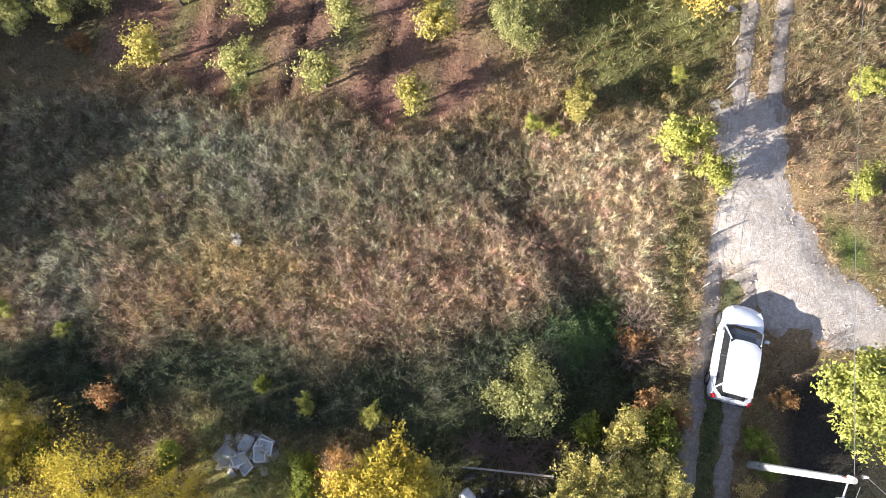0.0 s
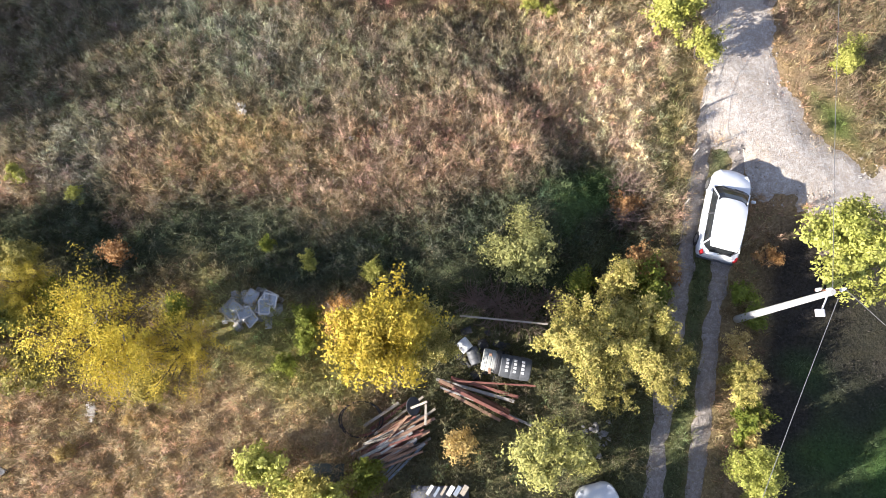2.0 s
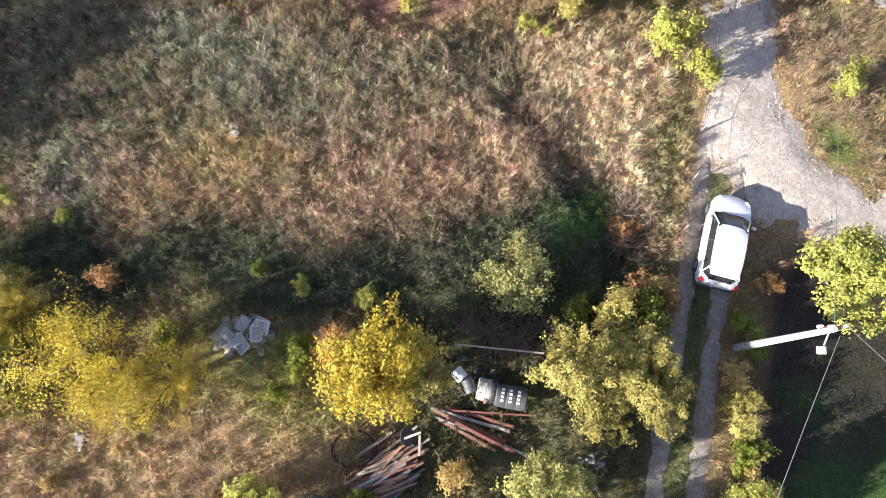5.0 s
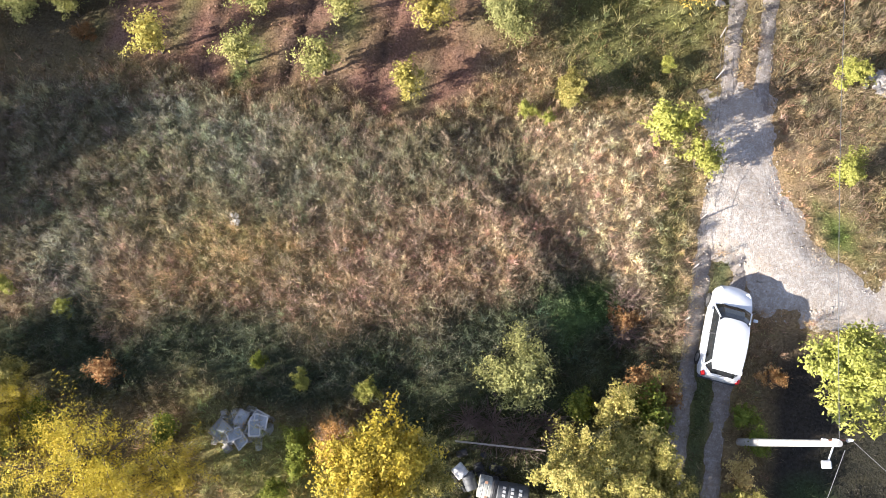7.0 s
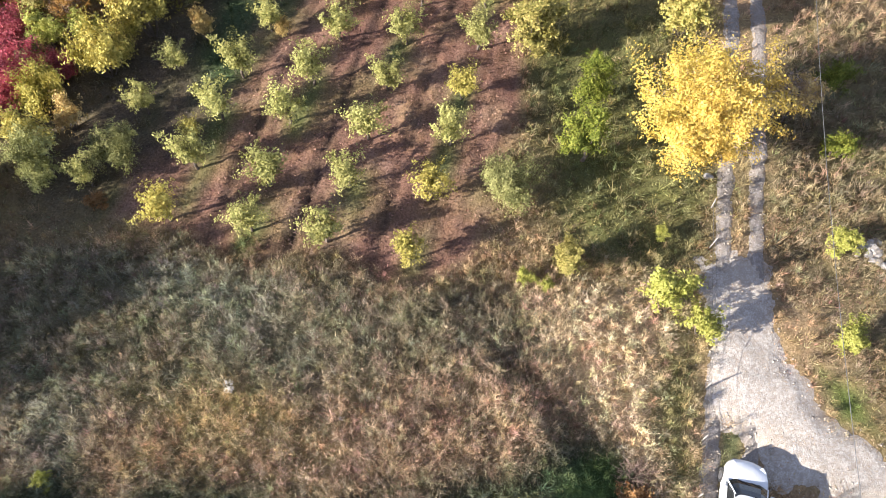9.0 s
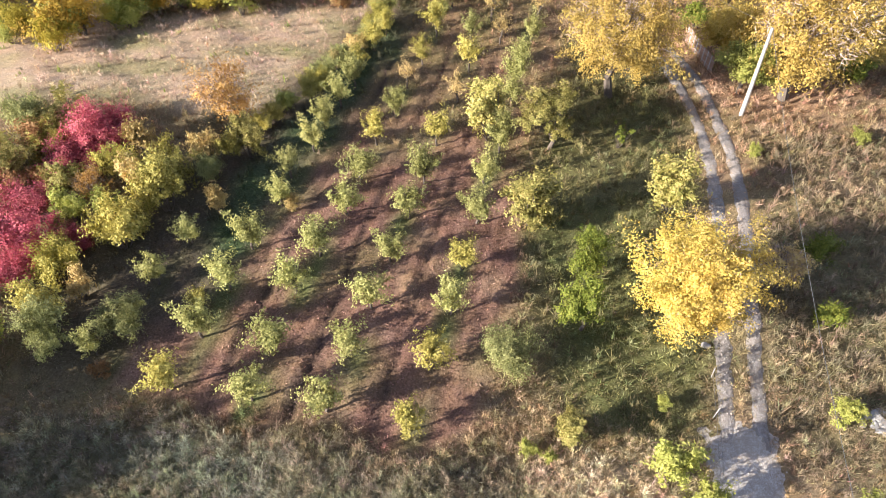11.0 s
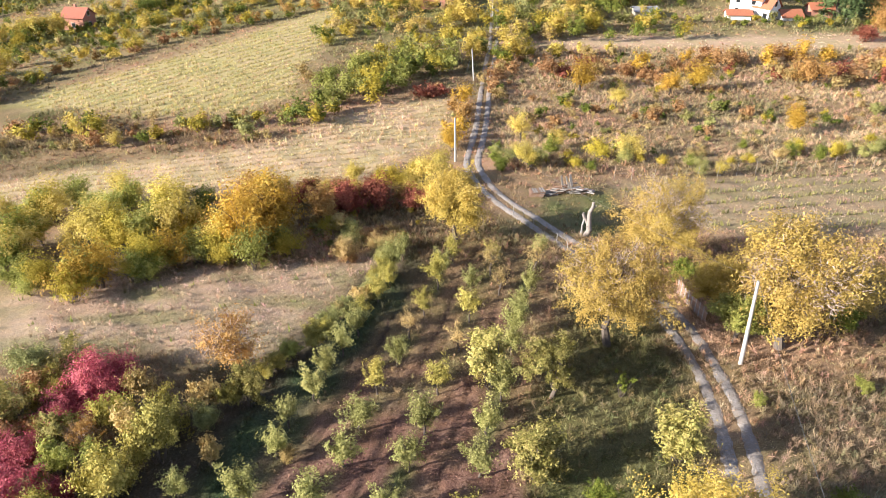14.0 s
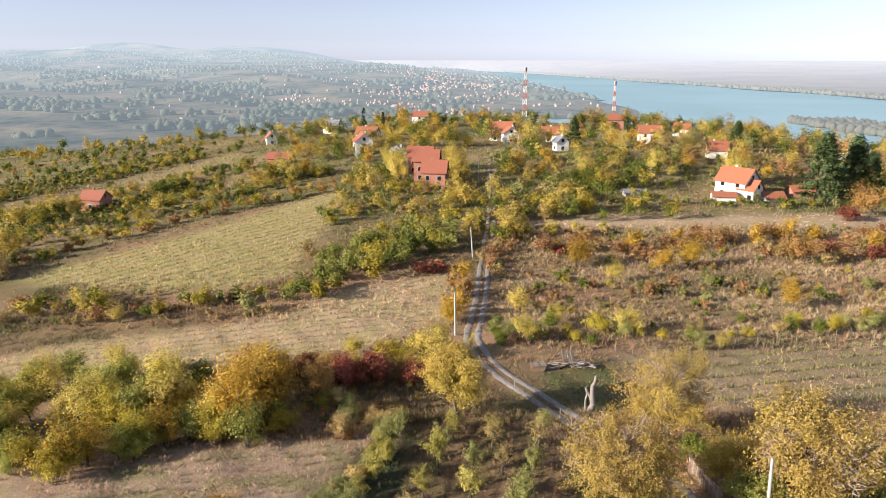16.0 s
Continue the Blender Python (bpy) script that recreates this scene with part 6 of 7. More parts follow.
def make_barrel(x, y, z, r, h, turn, material, label, patches=0):
    ob = thing("barrel", label, "barrel", Matrix.Translation((x, y, gz(x, y) + z)) @ pose(0, 0, 0, 90, 0, turn))
    prof = [(0.90, 0), (0.98, 0.03), (1.0, 0.12), (1.03, 0.3), (0.99, 0.34), (1.03, 0.38), (1.03, 0.62), (0.99, 0.66), (1.03, 0.70), (1.0, 0.88), (0.98, 0.97), (0.90, 1.0)]
    rings = [[(r * k * math.cos(a), r * k * math.sin(a), h * (s - 0.5)) for a in np.linspace(0, 6.283, 21)[:-1]] for k, s in prof]
    smooth(part("shell", loft(bmesh.new(), rings), material, ob), 30)
    for i in range(patches):
        a, s = 1.15 + 0.32 * (i % 4) - 0.1, -0.18 + 0.16 * (i // 4)
        bm = bmesh.new()
        bm_box(bm, (0.10, 0.012, 0.12), (0, r * 1.035, 0), bevel=0.004)
        p = part("white_patch", bm, PORCELAIN, ob, "white square patch")
        p.matrix_local = Matrix.Rotation(a - 1.57, 4, "Z") @ Matrix.Translation((0, 0, s * h * 1.6))
    return ob


make_barrel(3.0, -4.25, 0.75, 0.46, 1.25, 80, GREY_PLASTIC, "dark grey ribbed barrel with white patches lying on beams", 12)
make_barrel(1.95, -3.95, 0.72, 0.44, 0.55, 78, ENAMEL, "white enamel drum lying open in the junk heap")
make_barrel(2.3, -4.02, 0.7, 0.47, 0.25, 78, BLACK_PLASTIC, "black rim of an old drum beside white enamel")
make_barrel(0.95, -3.35, 0.85, 0.26, 0.5, 40, PORCELAIN, "crumpled white bucket on the junk heap")
make_barrel(1.35, -3.75, 0.55, 0.25, 0.7, 20, GREY_PLASTIC, "small dark canister in the junk heap")


def make_pan(x, y):
    """An old satellite dish on the lumber."""
    ob = thing("dish", "grey shallow metal dish leaning on the lumber pile", "dish", Matrix.Translation((x, y, gz(x, y) + 0.75)) @ pose(0, 0, 0, 35, 20, 30))
    rings = [[(r * 0.3 * math.cos(a), r * 0.42 * math.sin(a), z) for a in np.linspace(0, 6.283, 19)[:-1]] for r, z in ((0.1, 0), (0.6, 0.03), (1.0, 0.09), (1.03, 0.08), (0.6, 0.01), (0.1, -0.02))]
    smooth(part("bowl", loft(bmesh.new(), rings), GREY_PLASTIC, ob))


make_pan(-1.15, -5.75)


def make_coil(x, y, r, n, seed):
    rng = np.random.RandomState(seed)
    bm = bmesh.new()
    last = None
    for i in range(n * 16):
        a = i / 16 * 6.283
        q = Vector((r * (1 + 0.08 * math.sin(a * 0.37)) * math.cos(a), r * 0.85 * math.sin(a), 0.15 + 0.03 * i / 16 + 0.04 * math.sin(a * 1.7)))
        if last:
            bm_tube(bm, last, q, 0.022, 0.022, 4, False)
        last = q
    ob = part("hose_coil", bm, BLACK_PLASTIC)
    ob.location = (x, y, gz(x, y))
    tagged(ob, "loose coil of black hose in the weeds", "hose")


make_coil(-3.25, -6.3, 0.85, 4, 3)
for k, (x, y, r, h, s) in enumerate(((2.4, -1.6, 1.5, 1.1, 11), (3.4, -2.1, 1.3, 1.2, 12), (1.3, -1.4, 1.2, 0.9, 13), (4.6, -1.5, 1.1, 1.0, 14), (7.9, 2.2, 1.1, 1.2, 15), (8.2, 3.6, 1.0, 1.1, 16))):
    twigs(x, y, r, h, 60, s, "heap of cut bare brushwood" if k < 4 else "leafless reddish-brown thorn bush")


def make_tarp():
    """Dark sheets with scraps of board on them, beside the second car."""
    rng = np.random.RandomState(21)
    x, y = np.meshgrid(np.linspace(-1.1, 1.2, 26), np.linspace(-0.9, 0.55, 18))
    d = np.clip(1.15 - np.hypot(x / 1.2, y / 0.9), 0, 1)
    z = ground_z(x - 0.1, y - 9.4) + 0.04 + 0.6 * d ** 0.6 + 0.05 * wobble(x, y, 4, 5)
    i = np.arange(x.size).reshape(x.shape)
    f = np.stack([i[:-1, :-1], i[:-1, 1:], i[1:, 1:], i[1:, :-1]], -1).reshape(-1, 4)
    ob = sheet("tarpaulin", np.stack([x - 0.1, y - 9.4, z], -1).reshape(-1, 3), f, [TARP], smooth=True)
    tagged(ob, "dark blue-grey tarpaulin over a heap", "tarpaulin")
    for k in range(6):
        cx, cy = -0.45 + 0.27 * k, -9.0 - 0.1 * rng.rand()
        zz = gz(cx, cy) + 0.66
        plank((cx - 0.1, cy - 0.15, zz), (cx + 0.12, cy + 0.2, zz + 0.04), rng.uniform(0.10, 0.22), 0.03, (PORCELAIN, BLUE_GREY, PALE_WOOD)[k % 3], "board",
              "pale scrap of board on a dark tarpaulin", "board", "scraps on the tarpaulin")
    x, y = np.meshgrid(np.linspace(-0.7, 0.7, 18), np.linspace(-0.35, 0.35, 10))
    z = ground_z(x - 4.55, y - 8.35) + 0.25 + 0.25 * np.clip(1 - np.abs(y) * 2.5, 0, 1) + 0.02 * wobble(x, y, 6, 6)
    i = np.arange(x.size).reshape(x.shape)
    f = np.stack([i[:-1, :-1], i[:-1, 1:], i[1:, 1:], i[1:, :-1]], -1).reshape(-1, 4)
    tagged(sheet("corrugated_sheet", np.stack([x - 4.55, y - 8.35, z], -1).reshape(-1, 3), f, [grainy("grey_green_sheet", (0.05, 0.06, 0.05), (0.11, 0.125, 0.10), 4, 0.6)]), "grey-green metal sheet half hidden in shrubs", "sheet metal")


make_tarp()


def make_stones(name, x, y, n, spread, size, label, seed, material=None):
    rng = np.random.RandomState(seed)
    for k in range(n):
        px, py = x + rng.randn() * spread, y + rng.randn() * spread
        bm = bmesh.new()
        s = size * rng.uniform(0.5, 1.2)
        for q in rng.randn(14, 3):
            q = q / np.linalg.norm(q) * s * rng.uniform(0.75, 1.1)
            bm.verts.new((q[0] * 1.2, q[1], q[2] * 0.65))
        bmesh.ops.convex_hull(bm, input=bm.verts)
        ob = part(name, bm, material or RUBBLE)
        ob.location = (px, py, gz(px, py) + size * 0.12 + 0.04 * (k % 3))
        tagged(ob, label, "stone", name + " heap")


make_stones("stone", 21.1, 14.3, 14, 0.4, 0.32, "pale broken stone on a heap beside the grass", 31)
make_stones("rubble_stone", 6.4, -6.9, 20, 0.4, 0.13, "grey rubble stone in the shade of shrubs", 32)
make_stones("boundary_stone", 13.85, 18.7, 1, 0.01, 0.34, "pale rounded stone at the edge of the track", 33)
make_stones("scrap_lump", 2.0, -3.75, 30, 0.55, 0.24, "dark lump of scrap in the junk heap", 35, SCRAP)


def make_wire_fence(points, step, h, label, seed, material=None, wires=2):
    """Thin stakes with wires along a line: one fence with its posts."""
    rng = np.random.RandomState(seed)
    q, _ = along(points, step)
    f = thing("fence", label, "fence", stand(q[0][0], q[0][1]))
    inv = f.matrix_world.inverted()
    tops = []
    for x, y in q:
        a = Vector((x, y, gz(x, y) - 0.1))
        b = a + Vector((rng.randn() * 0.06, rng.randn() * 0.06, h * rng.uniform(0.85, 1.15)))
        part("post", bm_tube(bmesh.new(), inv @ a, inv @ b, 0.032, 0.028, 6), material or GREY_WOOD, f)
        tops.append((a, b))
    for k in range(wires):
        bm = bmesh.new()
        for (a, b), (c, d) in zip(tops, tops[1:]):
            s = 0.9 - 0.4 * k
            bm_tube(bm, inv @ a.lerp(b, s), inv @ c.lerp(d, s), 0.008, 0.008, 3, False)
        part("wire", bm, WIRE, f)


make_wire_fence([(10.1, 0.5), (11.2, 5.0), (12.0, 7.9), (13.1, 13.9), (14.0, 18.3)], 2.4, 1.0, "low stake fence with rusty wire beside the track", 41)
make_wire_fence([(21, 82.6), (32, 83), (42, 85.7), (60, 88.7), (75, 91)], 2.9, 2.0, "row of pale vineyard posts with wires", 42, PALE_WOOD)
make_wire_fence([(66, 190.5), (95, 191), (125, 193)], 3.0, 1.4, "garden fence in front of a white house", 43)
make_wire_fence([(12.9, 57), (9.8, 64), (6.6, 70.5)], 2.2, 1.1, "grey stake fence beside the bend of the track", 44)
make_wire_fence([(11.9, -9), (12.3, -5.5), (12.7, -3)], 1.6, 0.9, "grey stake fence along garden shrubs", 45)


def make_paling(a, b, h):
    """A board fence: every board its own part."""
    f = thing("board_fence", "weathered brown board fence below a yellow tree", "fence", stand(*a))
    inv = f.matrix_world.inverted()
    n = int(math.dist(a, b) / 0.16)
    ang = math.atan2(b[1] - a[1], b[0] - a[0])
    rng = np.random.RandomState(3)
    for i in range(n):
        x, y = a[0] + (b[0] - a[0]) * i / n, a[1] + (b[1] - a[1]) * i / n
        bm = bmesh.new()
        hh = h * rng.uniform(0.93, 1.05)
        bm_box(bm, (0.14, 0.025, hh), tuple(inv @ Vector((x, y, gz(x, y) + hh / 2))), Matrix.Rotation(ang, 4, "Z"), 0.004)
        part("board", bm, BROWN_WOOD if i % 4 else GREY_WOOD, f)
    for z in (0.3, 1.0):
        bm = bmesh.new()
        bm_tube(bm, inv @ Vector((*a, gz(*a) + z)), inv @ Vector((*b, gz(*b) + z)), 0.035, 0.035, 4)
        part("rail", bm, GREY_WOOD, f)


make_paling((20.0, 49.8), (20.75, 44.6), 1.35)


def make_snag(x, y):
    """A pollarded, barkless dead tree."""
    rng = np.random.RandomState(2)
    ob = thing("dead_tree", "pale barkless dead tree stump with two stubs in green grass", "dead tree", stand(x, y))
    bm = bmesh.new()
    limb(bm, (0, 0, -0.1), (0.15, 0, 2.0), 0.34, 0.26, rng, 8, 4)
    limb(bm, (0.15, 0, 1.9), (0.45, 0.1, 3.9), 0.25, 0.13, rng, 7, 3)
    limb(bm, (0.1, 0, 1.5), (-0.5, 0.1, 2.7), 0.2, 0.14, rng, 6, 3)
    limb(bm, (0.4, 0.1, 3.2), (0.75, 0, 3.6), 0.1, 0.06, rng, 5, 2)
    smooth(part("trunk", bm, DEAD_WOOD, ob), 60)
    bm = bmesh.new()
    limb(bm, (-0.45, 0.2, 0), (-0.3, 0.1, 2.1), 0.14, 0.08, rng, 6, 3)
    part("stub", bm, GREY_WOOD, ob)


make_snag(14.3, 62.2)


def make_woodpile(x, y):
    rng = np.random.RandomState(6)
    for k in range(64):
        cx, cy = x + rng.uniform(-2.6, 2.6), y + rng.uniform(-0.5, 0.5)
        z = gz(cx, cy) + 0.1 + 1.1 * rng.rand() * (1 - abs(cx - x) / 3.2)
        if 0.2 < cx - x + 1.2 < 1.8 and k % 2:
            plank((cx, cy - 0.3, z), (cx - 0.3, cy + 0.3, z + 1.3), 0.22, 0.06, PALE_WOOD, "board", "bleached board leaning on a wood heap", "board", "wood heap")
        else:
            a = rng.uniform(-0.5, 0.5)
            plank((cx - 0.8, cy - a, z), (cx + 0.8, cy + a, z + 0.1), 0.16, 0.12, (GREY_WOOD, BROWN_WOOD, DEAD_WOOD)[k % 3], "log", "grey log on a wood heap beside the track", "log", "wood heap")


make_woodpile(14.6, 76.6)


def make_pallet(x, y, z, turn):
    ob = thing("pallet", "dark grey weathered wooden pallet on a stack", "pallet", Matrix.Translation((x, y, gz(x, y) + z)) @ pose(0, 0, 0, 0, 0, turn), "pallets beside the track")
    for k in range(6):
        bm = bmesh.new()
        bm_box(bm, (0.14, 1.3, 0.03), (-0.75 + 0.3 * k, 0, 0.16), bevel=0.004)
        part("slat", bm, GREY_WOOD if k % 3 else BROWN_WOOD, ob)
    for k in (-0.58, 0, 0.58):
        bm = bmesh.new()
        bm_box(bm, (1.7, 0.1, 0.14), (0, k, 0.07), bevel=0.005)
        part("bearer", bm, BROWN_WOOD, ob)


for k in range(4):
    make_pallet(10.7 + 0.05 * k, 75.7, 0.02 + 0.19 * k, 6 * k - 8)
make_pallet(12.5, 76.3, 0.02, 14)

# houses
ROOF_ORANGE = grainy("orange_roof_tiles", (0.28, 0.09, 0.045), (0.40, 0.15, 0.075), 3, 0.8, relief=0.6, depth=0.05)
ROOF_RED = grainy("red_roof_tiles", (0.24, 0.075, 0.045), (0.38, 0.13, 0.075), 3, 0.8, relief=0.6, depth=0.05)
ROOF_GREY = grainy("grey_roof_sheet", (0.16, 0.16, 0.17), (0.28, 0.28, 0.29), 2, 0.6)
WALL_WHITE = grainy("white_render", (0.72, 0.71, 0.68), (0.84, 0.83, 0.80), 1.5, 0.9)
WALL_BRICK = grainy("red_brick_wall", (0.30, 0.13, 0.09), (0.44, 0.21, 0.14), 5, 0.9)
WALL_CREAM = grainy("cream_render", (0.56, 0.50, 0.40), (0.70, 0.64, 0.52), 1.5, 0.9)


def gable_roof(bm, w, d, rise, over, z):
    """Two slabs with thickness; the ridge runs along y."""
    t = 0.16
    for s in (-1, 1):
        e = w / 2 + over
        zz = z - rise * over / (w / 2)
        y0, y1 = -d / 2 - over, d / 2 + over
        p = [(s * e, y0, zz), (s * e, y1, zz), (0, y1, z + rise), (0, y0, z + rise)]
        lo = [bm.verts.new(q) for q in p]
        hi = [bm.verts.new((q[0], q[1], q[2] + t)) for q in p]
        for f in (lo[::-1], hi, *[(lo[i], lo[(i + 1) % 4], hi[(i + 1) % 4], hi[i]) for i in range(4)]):
            bm.faces.new(f)
    bmesh.ops.recalc_face_normals(bm, faces=bm.faces)
    return bm


def make_house(x, y, w, d, h, rise, turn, wall, roof, label, windows=2, sink=0.0, chimney=True, storeys=2):
    """A gabled house; its gable faces south before turning."""
    base = gz(x, y) - 0.4 - sink
    ob = thing("house", label, "house", Matrix.Translation((x, y, base)) @ pose(0, 0, 0, 0, 0, turn))
    bm = bmesh.new()
    ring = [(-w / 2, 0), (w / 2, 0), (w / 2, h), (0, h + rise), (-w / 2, h)]
    loft(bm, [[(a, -d / 2, z) for a, z in ring], [(a, d / 2, z) for a, z in ring]])
    bmesh.ops.recalc_face_normals(bm, faces=bm.faces)
    part("wall", bm, wall, ob)
    r = part("roof", gable_roof(bmesh.new(), w, d, rise, 0.5, h), roof, ob)
    if chimney:
        bm = bmesh.new()
        bm_box(bm, (0.6, 0.6, 1.6), (w * 0.18, d * 0.15, h + rise * 0.75 + 0.5), bevel=0.03)
        part("chimney", bm, wall, r)
    spots = []
    for s in range(storeys):
        z = 1.6 + s * 2.7
        if z > h - 0.4:
            break
        spots += [((k + 0.5) / windows * w - w / 2, -d / 2, z, 0) for k in range(windows)]
        spots += [(sx * w / 2, (k + 0.5) / windows * d - d / 2, z, 90) for k in range(windows) for sx in (-1, 1)]
    spots.append((0, -d / 2, h + rise * 0.3, 0))
    for px, py, z, a in spots:
        m = Matrix.Translation((px, py, z)) @ Matrix.Rotation(radians(a), 4, "Z")
        bm = bmesh.new()
        bm_box(bm, (1.3, 0.10, 1.5), bevel=0.02)
        fr = part("window", bm, WHITE_PAINT, ob)
        fr.matrix_local = m
        bm = bmesh.new()
        bm_box(bm, (1.1, 0.16, 1.3))
        part("pane", bm, DARK_GLASS, fr)
    return ob


WHITE_HOUSE = "white rendered house with orange tiled gable roof and low wings"
big = make_house(83.0, 200, 8.0, 9, 5.2, 3.4, 40, WALL_WHITE, ROOF_ORANGE, WHITE_HOUSE, 2)
wing = make_house(85.2, 195.6, 5.4, 4.5, 3.8, 2.4, 40, WALL_WHITE, ROOF_ORANGE, "white gabled front wing with orange tiles", 2)
make_house(77.3, 194.6, 4.2, 6.0, 1.7, 0.9, 84, WALL_WHITE, ROOF_ORANGE, "low white outbuilding with red tiled roof", 1, 0, False, 1)
make_house(91.2, 195.0, 4.0, 5.4, 1.5, 1.4, 96, WALL_WHITE, ROOF_ORANGE, "low garage with red tiled roof beside a white house", 1, 0, False, 1)
make_house(101.5, 200, 4, 6, 2.6, 1.2, 90, WALL_BRICK, ROOF_ORANGE, "small brown shed with orange tiled roof", 1, 0, False, 1)
BRICK = "red brick house with steep red tiled roof"
make_house(-4.2, 208, 6.5, 7.0, 6.2, 3.0, 82, WALL_BRICK, ROOF_RED, BRICK)
make_house(-7.0, 222, 6.5, 7.6, 7.0, 3.0, 84, WALL_BRICK, ROOF_RED, BRICK)
make_house(-9.5, 236, 7.0, 8.0, 6.0, 3.0, 84, WALL_BRICK, ROOF_RED, BRICK)
make_house(-18.5, 255, 6, 8, 4.6, 1.6, 10, WALL_WHITE, ROOF_GREY, "white house with pale grey sheet roof", 1)
make_house(-35, 285, 7, 8, 6.0, 3.0, 14, WALL_WHITE, ROOF_RED, "white house with red roof and terrace", 1)
make_house(-37, 320, 8, 9, 5.0, 2.8, 80, WALL_WHITE, ROOF_ORANGE, "cream house with orange roof among trees")
make_house(25, 335, 9, 10, 6.0, 3.2, 72, WALL_WHITE, ROOF_ORANGE, "white village house with orange roof")
make_house(28, 326, 7, 6, 4.6, 2.8, 6, WALL_WHITE, ROOF_ORANGE, "white gabled annex with orange roof", 1)
make_house(49, 330, 8, 12, 4.2, 3.0, 84, WALL_WHITE, ROOF_ORANGE, "long white bungalow with bright orange roof")
make_house(91, 322, 8, 10, 5.6, 3.0, 82, WALL_WHITE, ROOF_ORANGE, "white village house with orange roof")
make_house(101, 266, 6, 7, 4.0, 2.8, 80, WALL_CREAM, ROOF_RED, "small cream house with red roof", 1)
make_house(-112, 217, 6, 7, 4.0, 2.2, 80, WALL_BRICK, ROOF_RED, "brick cottage with red roof on the slope", 1)
make_house(-62, 377, 7, 8, 4.6, 2.8, 70, WALL_WHITE, ROOF_GREY, "white house with grey roof on the ridge", 1)
make_house(-86, 340, 5, 6, 3.8, 2.4, 20, WALL_WHITE, ROOF_ORANGE, "small white house with orange roof", 1)
make_house(-67, 277, 6, 9, 3.0, 2.0, 85, WALL_BRICK, ROOF_RED, "low brick barn with dark red roof", 1)
make_house(92, 395, 9, 9, 6.0, 2.6, 78, WALL_BRICK, ROOF_RED, "dark red brick house at the ridge top", 1)
make_house(118, 360, 7, 8, 4.4, 2.6, 60, WALL_WHITE, ROOF_RED, "white house with red roof on the ridge", 1)
make_house(168, 302, 7, 8, 4.4, 3.0, 35, WALL_CREAM, ROOF_RED, "house with steep red roof behind trees", 1)
make_house(-17, 420, 8, 9, 5.4, 2.8, 80, WALL_WHITE, ROOF_RED, "white house with red roof behind trees", 1)
make_house(44.5, 282, 5, 5, 4.0, 2.2, 12, WALL_WHITE, ROOF_GREY, "small white house among trees", 1)
make_house(53, 197, 5, 6, 1.9, 0.8, 88, WALL_CREAM, ROOF_GREY, "low grey shed with flat roof", 1, 0, False, 1)


def make_mast(x, y, h, w, label):
    """A lattice mast in red and white bands."""
    ob = thing("lattice_mast", label, "mast", stand(x, y))
    bands = 9
    red, white = MAST_RED, WHITE_PAINT
    for k in range(bands):
        z0, z1 = h * k / bands, h * (k + 1) / bands
        w0, w1 = w * (1 - 0.75 * k / bands), w * (1 - 0.75 * (k + 1) / bands)
        bm = bmesh.new()
        c = [(-1, -1), (1, -1), (1, 1), (-1, 1)]
        for i in range(4):
            a, b = c[i], c[(i + 1) % 4]
            bm_tube(bm, (a[0] * w0, a[1] * w0, z0), (a[0] * w1, a[1] * w1, z1), 0.14, 0.14, 4, False)
            bm_tube(bm, (a[0] * w0, a[1] * w0, z0), (b[0] * w1, b[1] * w1, z1), 0.09, 0.09, 4, False)
            bm_tube(bm, (b[0] * w0, b[1] * w0, z0), (a[0] * w1, a[1] * w1, z1), 0.09, 0.09, 4, False)
        part("lattice_section", bm, red if k % 2 == 0 else white, ob)
    for i in range(3):
        bm = bmesh.new()
        bm_box(bm, (0.5, 0.5, 2.4), (0.7 * math.cos(2.1 * i), 0.7 * math.sin(2.1 * i), h - 1.2), bevel=0.05)
        part("antenna", bm, PORCELAIN, ob)


make_mast(45, 430, 33, 1.5, "tall red and white lattice radio mast")
make_mast(102, 445, 27, 1.2, "slim red and white lattice radio mast")


